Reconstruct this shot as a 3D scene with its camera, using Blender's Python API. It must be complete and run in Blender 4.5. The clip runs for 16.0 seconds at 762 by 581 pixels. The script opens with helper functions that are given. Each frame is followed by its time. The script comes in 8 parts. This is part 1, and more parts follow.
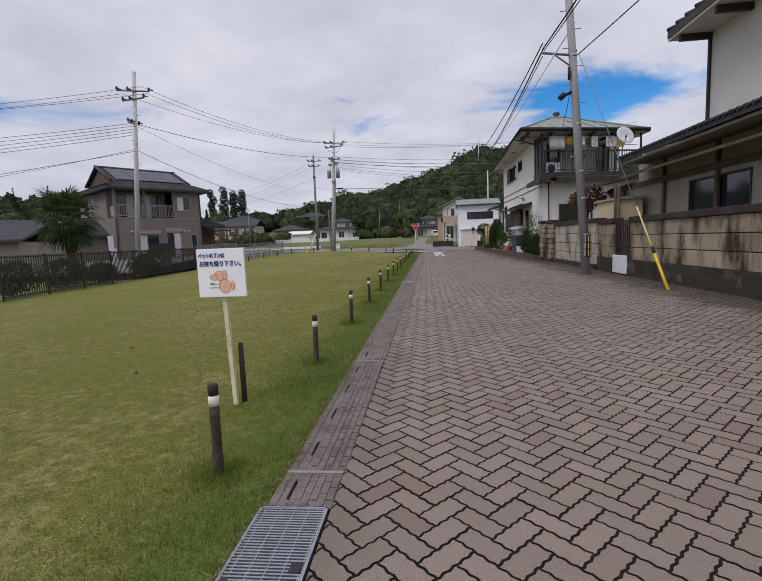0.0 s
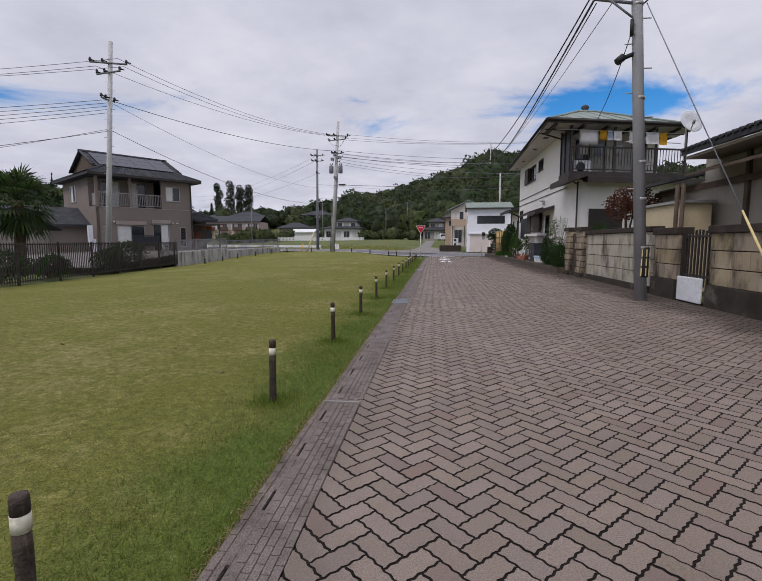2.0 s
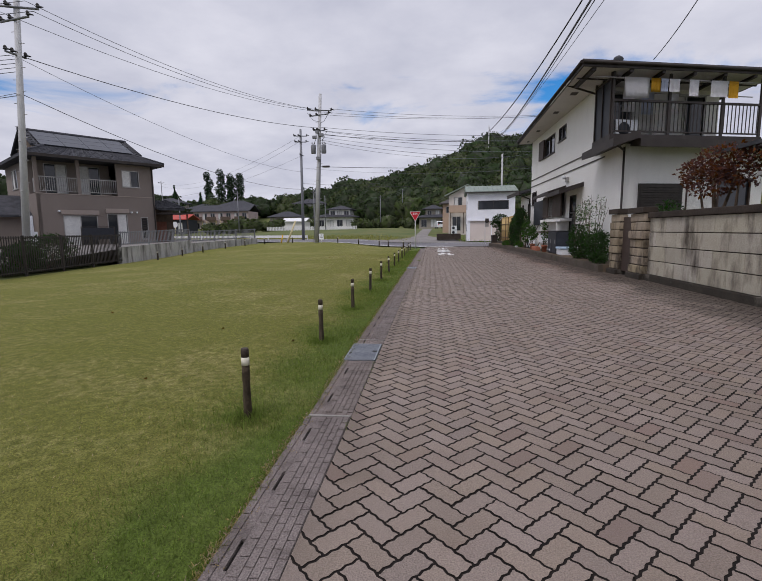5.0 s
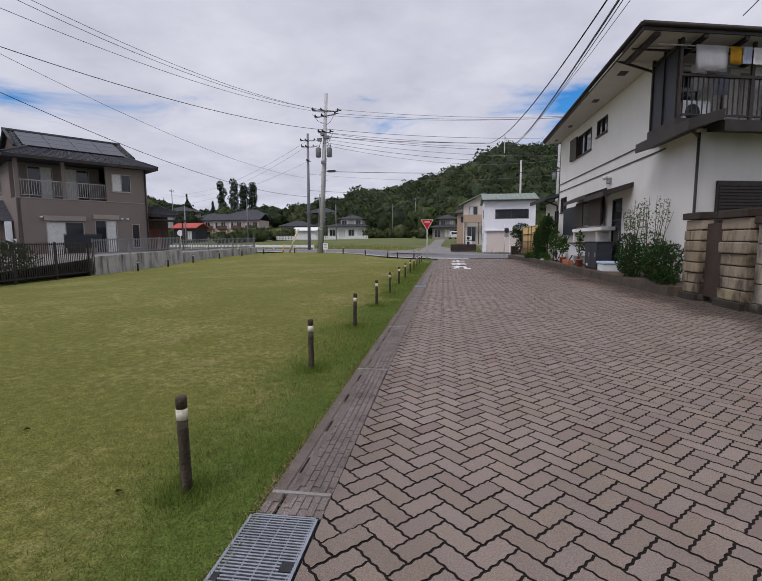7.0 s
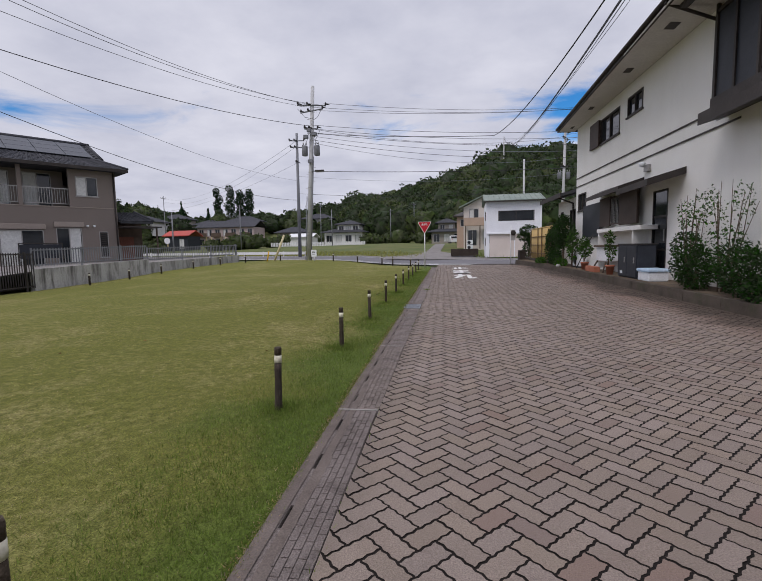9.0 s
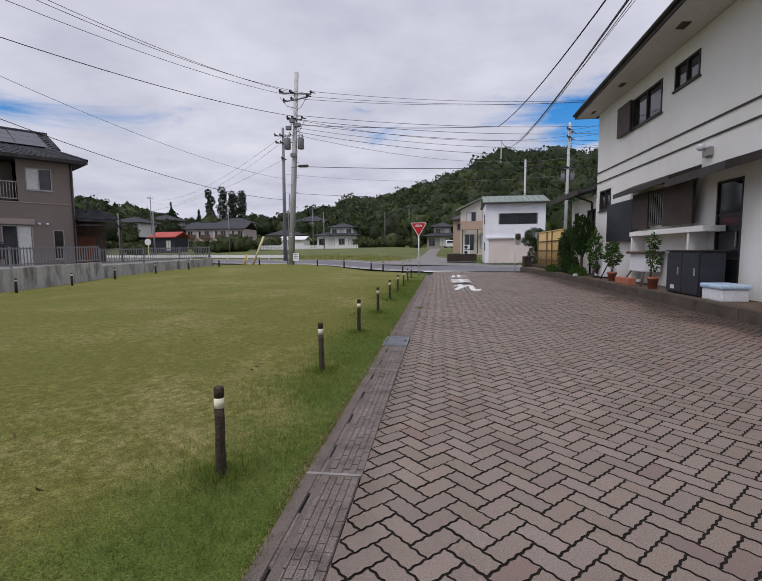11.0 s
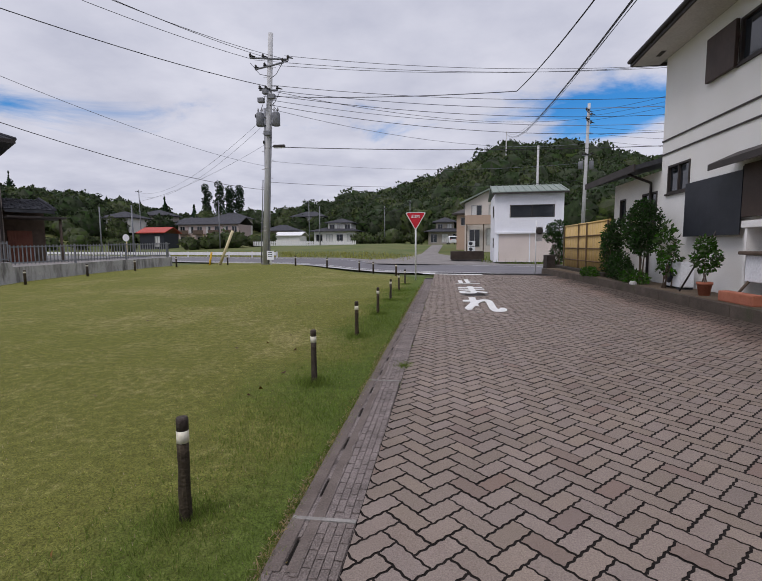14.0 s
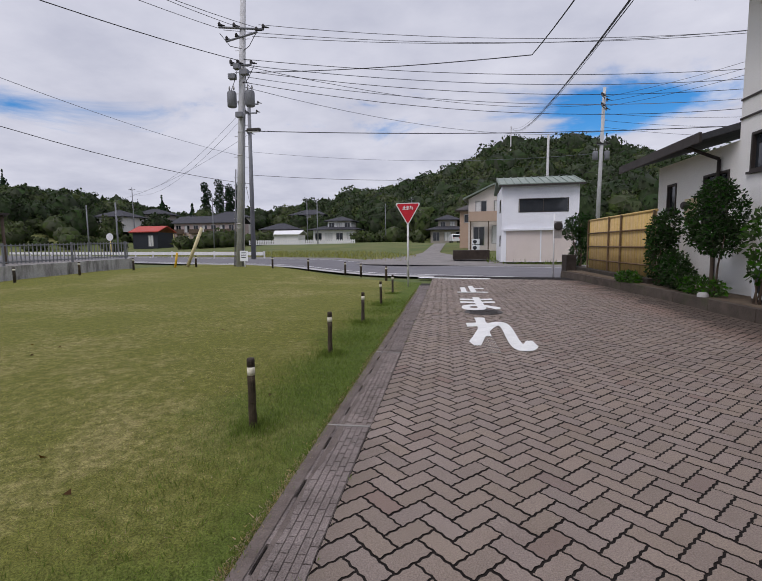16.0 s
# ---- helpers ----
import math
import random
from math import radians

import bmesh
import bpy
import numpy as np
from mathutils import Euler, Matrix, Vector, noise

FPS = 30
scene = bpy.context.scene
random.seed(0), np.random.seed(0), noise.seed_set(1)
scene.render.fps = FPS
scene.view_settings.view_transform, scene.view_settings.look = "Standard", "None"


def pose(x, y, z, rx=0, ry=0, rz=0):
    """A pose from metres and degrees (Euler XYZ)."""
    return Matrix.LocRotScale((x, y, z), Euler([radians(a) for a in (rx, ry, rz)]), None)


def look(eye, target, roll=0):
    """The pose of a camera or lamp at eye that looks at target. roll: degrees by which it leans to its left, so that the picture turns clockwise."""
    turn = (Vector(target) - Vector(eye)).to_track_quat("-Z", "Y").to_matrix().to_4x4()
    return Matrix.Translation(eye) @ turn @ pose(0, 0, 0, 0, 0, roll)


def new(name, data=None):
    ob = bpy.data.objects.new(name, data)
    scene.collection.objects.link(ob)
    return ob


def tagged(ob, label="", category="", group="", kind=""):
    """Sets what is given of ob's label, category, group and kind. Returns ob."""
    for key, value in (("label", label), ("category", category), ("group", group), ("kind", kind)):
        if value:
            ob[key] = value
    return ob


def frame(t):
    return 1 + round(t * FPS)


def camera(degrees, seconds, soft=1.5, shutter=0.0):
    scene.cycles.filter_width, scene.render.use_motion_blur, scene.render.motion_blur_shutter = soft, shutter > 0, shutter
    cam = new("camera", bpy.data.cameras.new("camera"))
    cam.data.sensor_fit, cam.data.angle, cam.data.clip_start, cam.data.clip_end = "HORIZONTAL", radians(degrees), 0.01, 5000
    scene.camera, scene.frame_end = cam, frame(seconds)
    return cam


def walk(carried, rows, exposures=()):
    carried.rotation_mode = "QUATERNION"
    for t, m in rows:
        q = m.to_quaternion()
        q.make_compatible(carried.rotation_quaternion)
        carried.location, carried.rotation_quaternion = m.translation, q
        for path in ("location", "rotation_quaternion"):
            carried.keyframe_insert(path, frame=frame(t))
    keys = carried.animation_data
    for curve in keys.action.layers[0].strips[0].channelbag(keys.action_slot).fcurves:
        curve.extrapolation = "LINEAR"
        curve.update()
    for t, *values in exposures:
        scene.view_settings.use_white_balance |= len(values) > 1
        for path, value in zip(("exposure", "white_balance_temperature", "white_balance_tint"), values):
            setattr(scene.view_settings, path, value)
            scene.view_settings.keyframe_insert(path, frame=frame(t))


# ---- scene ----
cam = camera(80.6, 16.0, soft=0.7)
METRES, EYE, TILT, LEAN, TURN = 24.0, 1.133, -1.4, 0.0, 6.0
ROWS = [
    (0.0, 0.0, 0.0, 0.0, -0.21, -4.95, 2.44),
    (0.5, 0.0042, 0.0309, 0.0016, 0.24, -5.03, 1.71),
    (1.0, 0.0088, 0.0624, 0.0027, -0.64, -5.25, 0.72),
    (1.5, 0.0128, 0.0931, 0.0041, 0.51, -5.32, 0.87),
    (2.0, 0.0173, 0.1251, 0.0049, 0.64, -4.79, 0.07),
    (2.5, 0.0212, 0.1561, 0.0064, 1.42, -5.27, 0.47),
    (3.0, 0.0248, 0.1878, 0.0075, 1.07, -5.69, 0.08),
    (3.5, 0.028, 0.219, 0.0086, 0.98, -5.78, 1.26),
    (4.0, 0.0309, 0.2502, 0.0094, 0.31, -6.29, 0.84),
    (6.5, 0.0481, 0.4029, 0.0119, 0.33, -5.4, 0.59),
    (7.0, 0.0506, 0.4329, 0.0123, 1.94, -4.94, 0.3),
    (7.5, 0.0545, 0.464, 0.0127, 1.85, -5.07, 1.16),
    (8.0, 0.0567, 0.4923, 0.0133, 2.35, -4.22, 1.19),
    (8.5, 0.0603, 0.5259, 0.0139, 1.37, -4.19, 1.28),
    (9.0, 0.0629, 0.5559, 0.0149, 1.91, -4.25, 1.07),
    (11.5, 0.076, 0.7086, 0.0181, 1.19, -3.69, 0.42),
    (12.0, 0.0793, 0.7386, 0.0193, 1.51, -3.8, 1.25),
    (12.5, 0.0825, 0.7707, 0.0203, 1.12, -3.17, 0.25),
    (13.0, 0.0856, 0.8022, 0.0212, 1.54, -2.97, 0.25),
    (13.5, 0.0884, 0.834, 0.022, 1.27, -3.33, -0.48),
    (14.0, 0.0921, 0.8643, 0.0235, 1.56, -4.23, 0.4),
    (14.5, 0.0969, 0.8963, 0.0242, 0.2, -3.94, -0.07),
    (15.0, 0.1016, 0.9275, 0.0255, -0.16, -3.93, 1.0),
    (15.5, 0.1066, 0.9595, 0.0261, 1.9, -4.1, -0.29),
    (16.0, 0.1117, 0.9928, 0.0266, 1.99, -4.39, 0.59),
]
walk(cam, [(t, pose(0, 0, EYE, TILT, LEAN, TURN) @ pose(METRES * x, METRES * y, METRES * z, 90 + pitch, roll, yaw)) for t, x, y, z, yaw, pitch, roll in ROWS],
     exposures=[(0, -0.02, 6480, 17), (16, -0.02, 6420, 17)])

# ---- world and light ----
world = bpy.data.worlds.new("sky")
scene.world = world
world.use_nodes = True
wn, wl = world.node_tree.nodes, world.node_tree.links
wn.clear()
SUN_EL, SUN_AZ = 50.0, 218.0


def wnode(kind, **kw):
    n = wn.new(kind)
    for k, v in kw.items():
        if k in n.inputs:
            n.inputs[k].default_value = v
    return n


def wmath(op, a, b=None, clamp=False):
    n = wn.new("ShaderNodeMath")
    n.operation, n.use_clamp = op, clamp
    for i, v in enumerate((a, b)):
        if v is None:
            continue
        if isinstance(v, (int, float)):
            n.inputs[i].default_value = v
        else:
            wl.new(v, n.inputs[i])
    return n.outputs[0]


sky = wn.new("ShaderNodeTexSky")
sky.sky_type, sky.sun_disc = "NISHITA", False
sky.sun_elevation, sky.sun_rotation = radians(SUN_EL), radians(SUN_AZ)
sky.air_density, sky.dust_density, sky.ozone_density = 1.0, 0.3, 4.0
coord = wn.new("ShaderNodeTexCoord")
sep = wn.new("ShaderNodeSeparateXYZ")
wl.new(coord.outputs["Generated"], sep.inputs[0])
up = wmath("MAXIMUM", sep.outputs[2], 0.0)
low = wmath("ADD", up, 0.16)
# the cloud deck, seen in perspective
plane = wn.new("ShaderNodeCombineXYZ")
wl.new(wmath("DIVIDE", sep.outputs[0], low), plane.inputs[0])
wl.new(wmath("DIVIDE", sep.outputs[1], low), plane.inputs[1])
big = wnode("ShaderNodeTexNoise", Scale=1.15, Detail=8.0, Roughness=0.6, Distortion=0.45)
wl.new(plane.outputs[0], big.inputs["Vector"])
fine = wnode("ShaderNodeTexNoise", Scale=1.5, Detail=7.0, Roughness=0.56)
wl.new(plane.outputs[0], fine.inputs["Vector"])
# cloud edge: a rift of clear sky low over the hills between two decks
rift = wmath("SUBTRACT", 1.0, wmath("MULTIPLY", wmath("ABSOLUTE", wmath("SUBTRACT", up, 0.25)), 10.0), True)
side = wmath("SUBTRACT", 1.0, wmath("MULTIPLY", wmath("ABSOLUTE", wmath("SUBTRACT", sep.outputs[0], 0.34)), 3.6), True)
cover = wmath("SUBTRACT", wmath("ADD", wmath("MULTIPLY", big.outputs[0], 3.6), -0.80), wmath("MULTIPLY", rift, wmath("ADD", 0.72, wmath("MULTIPLY", side, 0.95))))
ramp = wn.new("ShaderNodeMapRange")
ramp.interpolation_type = "SMOOTHSTEP"
ramp.inputs[1].default_value, ramp.inputs[2].default_value = -0.28, 0.42
wl.new(cover, ramp.inputs[0])
shade = wn.new("ShaderNodeValToRGB")
shade.color_ramp.elements[0].position, shade.color_ramp.elements[0].color = 0.28, (0.47, 0.505, 0.595, 1)
shade.color_ramp.elements[1].position, shade.color_ramp.elements[1].color = 0.70, (0.725, 0.755, 0.815, 1)
wl.new(fine.outputs[0], shade.inputs[0])
skyscale = wn.new("ShaderNodeVectorMath")
skyscale.operation = "SCALE"
skyscale.inputs["Scale"].default_value = 0.125
vivid = wnode("ShaderNodeHueSaturation", Saturation=1.4)
wl.new(sky.outputs[0], vivid.inputs["Color"])
wl.new(vivid.outputs[0], skyscale.inputs[0])
mixsky = wn.new("ShaderNodeMix")
mixsky.data_type = "RGBA"
wl.new(ramp.outputs[0], mixsky.inputs[0])
wl.new(skyscale.outputs[0], mixsky.inputs[6])
wl.new(shade.outputs[0], mixsky.inputs[7])
# an overcast deck is brighter overhead than near the horizon
over = wn.new("ShaderNodeMapRange")
over.interpolation_type = "SMOOTHSTEP"
over.inputs[1].default_value, over.inputs[2].default_value, over.inputs[3].default_value, over.inputs[4].default_value = 0.5, 0.95, 1.0, 1.75
wl.new(up, over.inputs[0])
back = wnode("ShaderNodeBackground", Strength=1.0)
wl.new(over.outputs[0], back.inputs[1])
wl.new(mixsky.outputs[2], back.inputs[0])
wout = wn.new("ShaderNodeOutputWorld")
wl.new(back.outputs[0], wout.inputs[0])

sun = new("sun", bpy.data.lights.new("sun", "SUN"))
sun.data.energy, sun.data.angle, sun.data.color = 1.35, radians(24), (1.0, 0.97, 0.93)
sun.matrix_basis = look((0, 0, 50), (-math.sin(radians(SUN_AZ)) * 39, -math.cos(radians(SUN_AZ)) * 39, 0))


# ---- materials ----
def pmat(name, a, b, scale=3.0, rough=0.8, bump=0.15, grain=60.0, metal=0.0, vary=0.0, island=0.0, spec=0.3, stain=None, wave=None, amp=0.14):
    """Two colours mixed by coarse noise, fine grain in value and bump, optional change per object or per island, optional stain (colour, scale, amount)."""
    m = bpy.data.materials.new(name)
    m.use_nodes = True
    n, l = m.node_tree.nodes, m.node_tree.links
    p = n["Principled BSDF"]
    p.inputs["Roughness"].default_value, p.inputs["Metallic"].default_value = rough, metal
    p.inputs["Specular IOR Level"].default_value = spec
    tc = n.new("ShaderNodeTexCoord")
    n1 = n.new("ShaderNodeTexNoise")
    n1.inputs["Scale"].default_value, n1.inputs["Detail"].default_value, n1.inputs["Roughness"].default_value = scale, 5.0, 0.6
    l.new(tc.outputs["Object"], n1.inputs["Vector"])
    mr = n.new("ShaderNodeMapRange")
    mr.inputs[1].default_value, mr.inputs[2].default_value = 0.32, 0.68
    l.new(n1.outputs[0], mr.inputs[0])
    mx = n.new("ShaderNodeMix")
    mx.data_type = "RGBA"
    mx.inputs[6].default_value, mx.inputs[7].default_value = (*a, 1), (*b, 1)
    l.new(mr.outputs[0], mx.inputs[0])
    col = mx.outputs[2]
    n2 = n.new("ShaderNodeTexNoise")
    n2.inputs["Scale"].default_value, n2.inputs["Detail"].default_value = grain, 3.0
    l.new(tc.outputs["Object"], n2.inputs["Vector"])
    if stain:
        n3 = n.new("ShaderNodeTexNoise")
        n3.inputs["Scale"].default_value, n3.inputs["Detail"].default_value, n3.inputs["Roughness"].default_value = stain[1], 6.0, 0.65
        if wave:
            mp = n.new("ShaderNodeMapping")
            mp.inputs["Scale"].default_value = wave
            l.new(tc.outputs["Object"], mp.inputs["Vector"])
            l.new(mp.outputs[0], n3.inputs["Vector"])
        else:
            l.new(tc.outputs["Object"], n3.inputs["Vector"])
        r3 = n.new("ShaderNodeMapRange")
        lo3 = stain[3] if len(stain) > 3 else 0.52
        r3.inputs[1].default_value, r3.inputs[2].default_value = lo3, lo3 + 0.2
        r3.inputs[4].default_value = stain[2]
        l.new(n3.outputs[0], r3.inputs[0])
        m3 = n.new("ShaderNodeMix")
        m3.data_type = "RGBA"
        m3.inputs[7].default_value = (*stain[0], 1)
        l.new(r3.outputs[0], m3.inputs[0])
        l.new(col, m3.inputs[6])
        col = m3.outputs[2]
    hsv = n.new("ShaderNodeHueSaturation")
    g = n.new("ShaderNodeMapRange")
    g.inputs[1].default_value, g.inputs[2].default_value, g.inputs[3].default_value, g.inputs[4].default_value = 0.25, 0.75, 1 - amp, 1 + amp
    l.new(n2.outputs[0], g.inputs[0])
    val = g.outputs[0]
    if vary or island:
        src = n.new("ShaderNodeObjectInfo").outputs["Random"] if vary else n.new("ShaderNodeNewGeometry").outputs["Random Per Island"]
        r = n.new("ShaderNodeMapRange")
        s = vary or island
        r.inputs[3].default_value, r.inputs[4].default_value = 1 - s, 1 + s
        l.new(src, r.inputs[0])
        mu = n.new("ShaderNodeMath")
        mu.operation = "MULTIPLY"
        l.new(val, mu.inputs[0])
        l.new(r.outputs[0], mu.inputs[1])
        val = mu.outputs[0]
        w = n.new("ShaderNodeTexWhiteNoise")
        w.noise_dimensions = "1D"
        l.new(src, w.inputs["W"])
        r2 = n.new("ShaderNodeMapRange")
        r2.inputs[3].default_value, r2.inputs[4].default_value = 0.5 - 0.06 * s, 0.5 + 0.06 * s
        l.new(w.outputs["Value"], r2.inputs[0])
        l.new(r2.outputs[0], hsv.inputs["Hue"])
        r4 = n.new("ShaderNodeMapRange")
        r4.inputs[3].default_value, r4.inputs[4].default_value = 1 - s, 1 + s
        l.new(w.outputs["Value"], r4.inputs[0])
        l.new(r4.outputs[0], hsv.inputs["Saturation"])
    l.new(val, hsv.inputs["Value"])
    l.new(col, hsv.inputs["Color"])
    l.new(hsv.outputs[0], p.inputs["Base Color"])
    if bump:
        bp = n.new("ShaderNodeBump")
        bp.inputs["Strength"].default_value, bp.inputs["Distance"].default_value = bump, 0.02
        l.new(n2.outputs[0], bp.inputs["Height"])
        l.new(bp.outputs[0], p.inputs["Normal"])
    return m


def leafmat(name, a, b, island=0.45):
    m = pmat(name, a, b, scale=0.6, rough=0.55, bump=0.0, grain=9.0, island=island, spec=0.12)
    m.node_tree.nodes["Principled BSDF"].inputs["Subsurface Weight"].default_value = 0.0
    return m


PAVER = dict(scale=0.7, rough=0.72, bump=0.5, grain=150.0, spec=0.42, amp=0.34, stain=((0.165, 0.118, 0.092), 2.2, 0.4, 0.52))
M = dict(
    paver=pmat("paver_one", (0.202, 0.159, 0.129), (0.246, 0.195, 0.162), vary=0.1, **PAVER),
    pavers=pmat("paver_many", (0.202, 0.159, 0.129), (0.246, 0.195, 0.162), island=0.1, **PAVER),
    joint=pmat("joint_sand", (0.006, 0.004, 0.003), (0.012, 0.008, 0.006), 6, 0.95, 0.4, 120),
    gutter=pmat("gutter_concrete", (0.158, 0.13, 0.117), (0.245, 0.205, 0.187), 5.0, 0.9, 0.8, 130, vary=0.12, amp=0.45, stain=((0.065, 0.052, 0.045), 6.0, 0.7, 0.5)),
    silt=pmat("dried_silt", (0.115, 0.092, 0.08), (0.165, 0.135, 0.118), 5.0, 0.95, 0.5, 110, amp=0.25, stain=((0.07, 0.055, 0.045), 7.0, 0.6, 0.5)),
    gutter_joint=pmat("pale_mortar", (0.30, 0.285, 0.26), (0.20, 0.185, 0.17), 9, 0.9, 0.3, 90),
    slot=pmat("slot_dark", (0.02, 0.018, 0.016), (0.03, 0.025, 0.02), 9, 0.95, 0.1),
    steel=pmat("galvanised_steel", (0.36, 0.38, 0.41), (0.26, 0.28, 0.31), 7, 0.42, 0.1, 60, metal=0.75),
    lawn=None,
    soil=pmat("soil", (0.09, 0.065, 0.045), (0.14, 0.105, 0.07), 3, 0.95, 0.6, 50),
    asphalt=pmat("asphalt", (0.135, 0.13, 0.14), (0.17, 0.165, 0.175), 0.5, 0.9, 0.35, 120, stain=((0.10, 0.098, 0.10), 0.6, 0.5)),
    gravel=pmat("gravel", (0.24, 0.22, 0.21), (0.17, 0.16, 0.15), 1.2, 0.95, 0.6, 30),
    field=pmat("field_grass", (0.07, 0.10, 0.025), (0.13, 0.135, 0.045), 0.22, 0.95, 0.6, 7, stain=((0.14, 0.115, 0.05), 0.15, 0.4)),
    roadpaint=pmat("road_paint", (0.74, 0.74, 0.72), (0.62, 0.62, 0.6), 6, 0.7, 0.2, 80),
    wallstone=pmat("oya_stone", (0.285, 0.228, 0.155), (0.355, 0.30, 0.215), 1.6, 0.93, 0.6, 70, vary=0.14, amp=0.22, stain=((0.04, 0.03, 0.023), 1.5, 1.0, 0.44), wave=(1.5, 1.5, 0.6)),
    wallstonepale=pmat("oya_stone_pale", (0.36, 0.325, 0.26), (0.43, 0.395, 0.33), 1.6, 0.93, 0.6, 70, vary=0.12, amp=0.22, stain=((0.06, 0.048, 0.038), 1.5, 0.95, 0.485), wave=(1.5, 1.5, 0.5)),
    darkstone=pmat("weathered_coping", (0.026, 0.02, 0.016), (0.06, 0.046, 0.036), 2.2, 0.95, 0.6, 45),
    footing=pmat("footing_concrete", (0.055, 0.046, 0.036), (0.024, 0.02, 0.015), 1.6, 0.95, 0.6, 40, stain=((0.2, 0.18, 0.15), 2.4, 0.6, 0.56)),
    stucco=pmat("white_stucco", (0.74, 0.73, 0.70), (0.80, 0.79, 0.77), 0.7, 0.9, 0.35, 90, stain=((0.6, 0.585, 0.56), 0.6, 0.4), wave=(1, 1, 0.25)),
    greystucco=pmat("grey_stucco", (0.60, 0.585, 0.57), (0.66, 0.64, 0.62), 0.8, 0.9, 0.3, 80, stain=((0.5, 0.48, 0.45), 0.9, 0.5)),
    beige=pmat("beige_plaster", (0.29, 0.262, 0.222), (0.36, 0.325, 0.28), 0.9, 0.9, 0.3, 80, stain=((0.2, 0.17, 0.14), 1.0, 0.5)),
    taupe=pmat("taupe_siding", (0.195, 0.162, 0.143), (0.22, 0.185, 0.164), 0.6, 0.85, 0.3, 40),
    taupepale=pmat("pale_taupe_siding", (0.30, 0.25, 0.22), (0.34, 0.29, 0.255), 0.6, 0.85, 0.3, 40),
    eave=pmat("dark_brown_trim", (0.030, 0.024, 0.022), (0.05, 0.042, 0.038), 2, 0.6, 0.1, 30),
    brownmetal=pmat("brown_shutter", (0.045, 0.03, 0.024), (0.065, 0.045, 0.036), 3, 0.6, 0.1, 30),
    soffit=pmat("soffit_board", (0.55, 0.53, 0.5), (0.62, 0.6, 0.57), 1.5, 0.9, 0.1, 30),
    greenroof=pmat("green_metal_roof", (0.15, 0.19, 0.165), (0.22, 0.26, 0.22), 0.7, 0.5, 0.1, 20, stain=((0.28, 0.28, 0.22), 1.5, 0.4)),
    tile=pmat("dark_roof_tile", (0.045, 0.046, 0.052), (0.08, 0.081, 0.09), 2.5, 0.8, 0.15, 25, island=0.2, spec=0.08),
    solar=pmat("solar_glass", (0.03, 0.034, 0.045), (0.045, 0.05, 0.062), 2, 0.35, 0.0, spec=0.3),
    glass=pmat("window_glass", (0.015, 0.018, 0.022), (0.03, 0.034, 0.04), 1.2, 0.06, 0.0, spec=0.6),
    curtain=pmat("white_curtain", (0.68, 0.68, 0.66), (0.55, 0.55, 0.54), 7, 0.9, 0.1, 20, wave=None),
    alu=pmat("aluminium_frame", (0.33, 0.32, 0.31), (0.4, 0.39, 0.38), 4, 0.5, 0.05, 30, metal=0.5),
    whitemetal=pmat("white_painted_metal", (0.72, 0.72, 0.72), (0.64, 0.64, 0.64), 3, 0.5, 0.05, 30),
    siding=pmat("white_corrugated", (0.74, 0.75, 0.79), (0.82, 0.83, 0.86), 0.8, 0.55, 0.05, 30),
    shutterpink=pmat("pale_pink_shutter", (0.62, 0.54, 0.50), (0.68, 0.60, 0.56), 0.8, 0.6, 0.1, 30),
    polecon=pmat("pole_concrete", (0.43, 0.43, 0.435), (0.52, 0.52, 0.52), 2.0, 0.85, 0.3, 60, stain=((0.27, 0.265, 0.26), 2.0, 0.5), wave=(2, 2, 0.3)),
    polegrey=pmat("pole_grey_steel", (0.16, 0.165, 0.18), (0.21, 0.215, 0.23), 2.0, 0.65, 0.15, 50),
    polesteel=pmat("near_pole_grey", (0.25, 0.255, 0.27), (0.32, 0.325, 0.335), 1.5, 0.7, 0.2, 60, stain=((0.15, 0.15, 0.155), 2.0, 0.5), wave=(2, 2, 0.25)),
    guardcream=pmat("cream_stay_guard", (0.66, 0.58, 0.36), (0.56, 0.48, 0.29), 4, 0.6, 0.05, 30),
    reddoor=pmat("red_brown_door", (0.16, 0.055, 0.035), (0.21, 0.08, 0.05), 3, 0.6, 0.2, 40),
    black=pmat("black_rubber", (0.015, 0.015, 0.016), (0.03, 0.03, 0.03), 5, 0.6, 0.05, 40),
    blackmetal=pmat("black_metal", (0.028, 0.024, 0.022), (0.045, 0.038, 0.034), 6, 0.55, 0.1, 40),
    yellow=pmat("yellow_guard", (0.72, 0.44, 0.03), (0.62, 0.36, 0.03), 4, 0.5, 0.05, 30),
    paleyellow=pmat("faded_yellow", (0.72, 0.6, 0.28), (0.62, 0.5, 0.24), 4, 0.6, 0.05, 30),
    post=pmat("dark_log_bollard", (0.036, 0.027, 0.02), (0.075, 0.056, 0.041), 9, 0.85, 0.6, 70, vary=0.25, stain=((0.17, 0.135, 0.10), 9, 0.6, 0.54), wave=(6, 6, 0.45)),
    band=pmat("white_band", (0.80, 0.78, 0.68), (0.62, 0.58, 0.44), 9, 0.5, 0.05, 40, vary=0.08, stain=((0.16, 0.12, 0.08), 22, 0.7, 0.58)),
    stake=pmat("peeling_white_stake", (0.74, 0.68, 0.5), (0.62, 0.52, 0.33), 9, 0.8, 0.3, 60, stain=((0.2, 0.13, 0.07), 8, 0.8)),
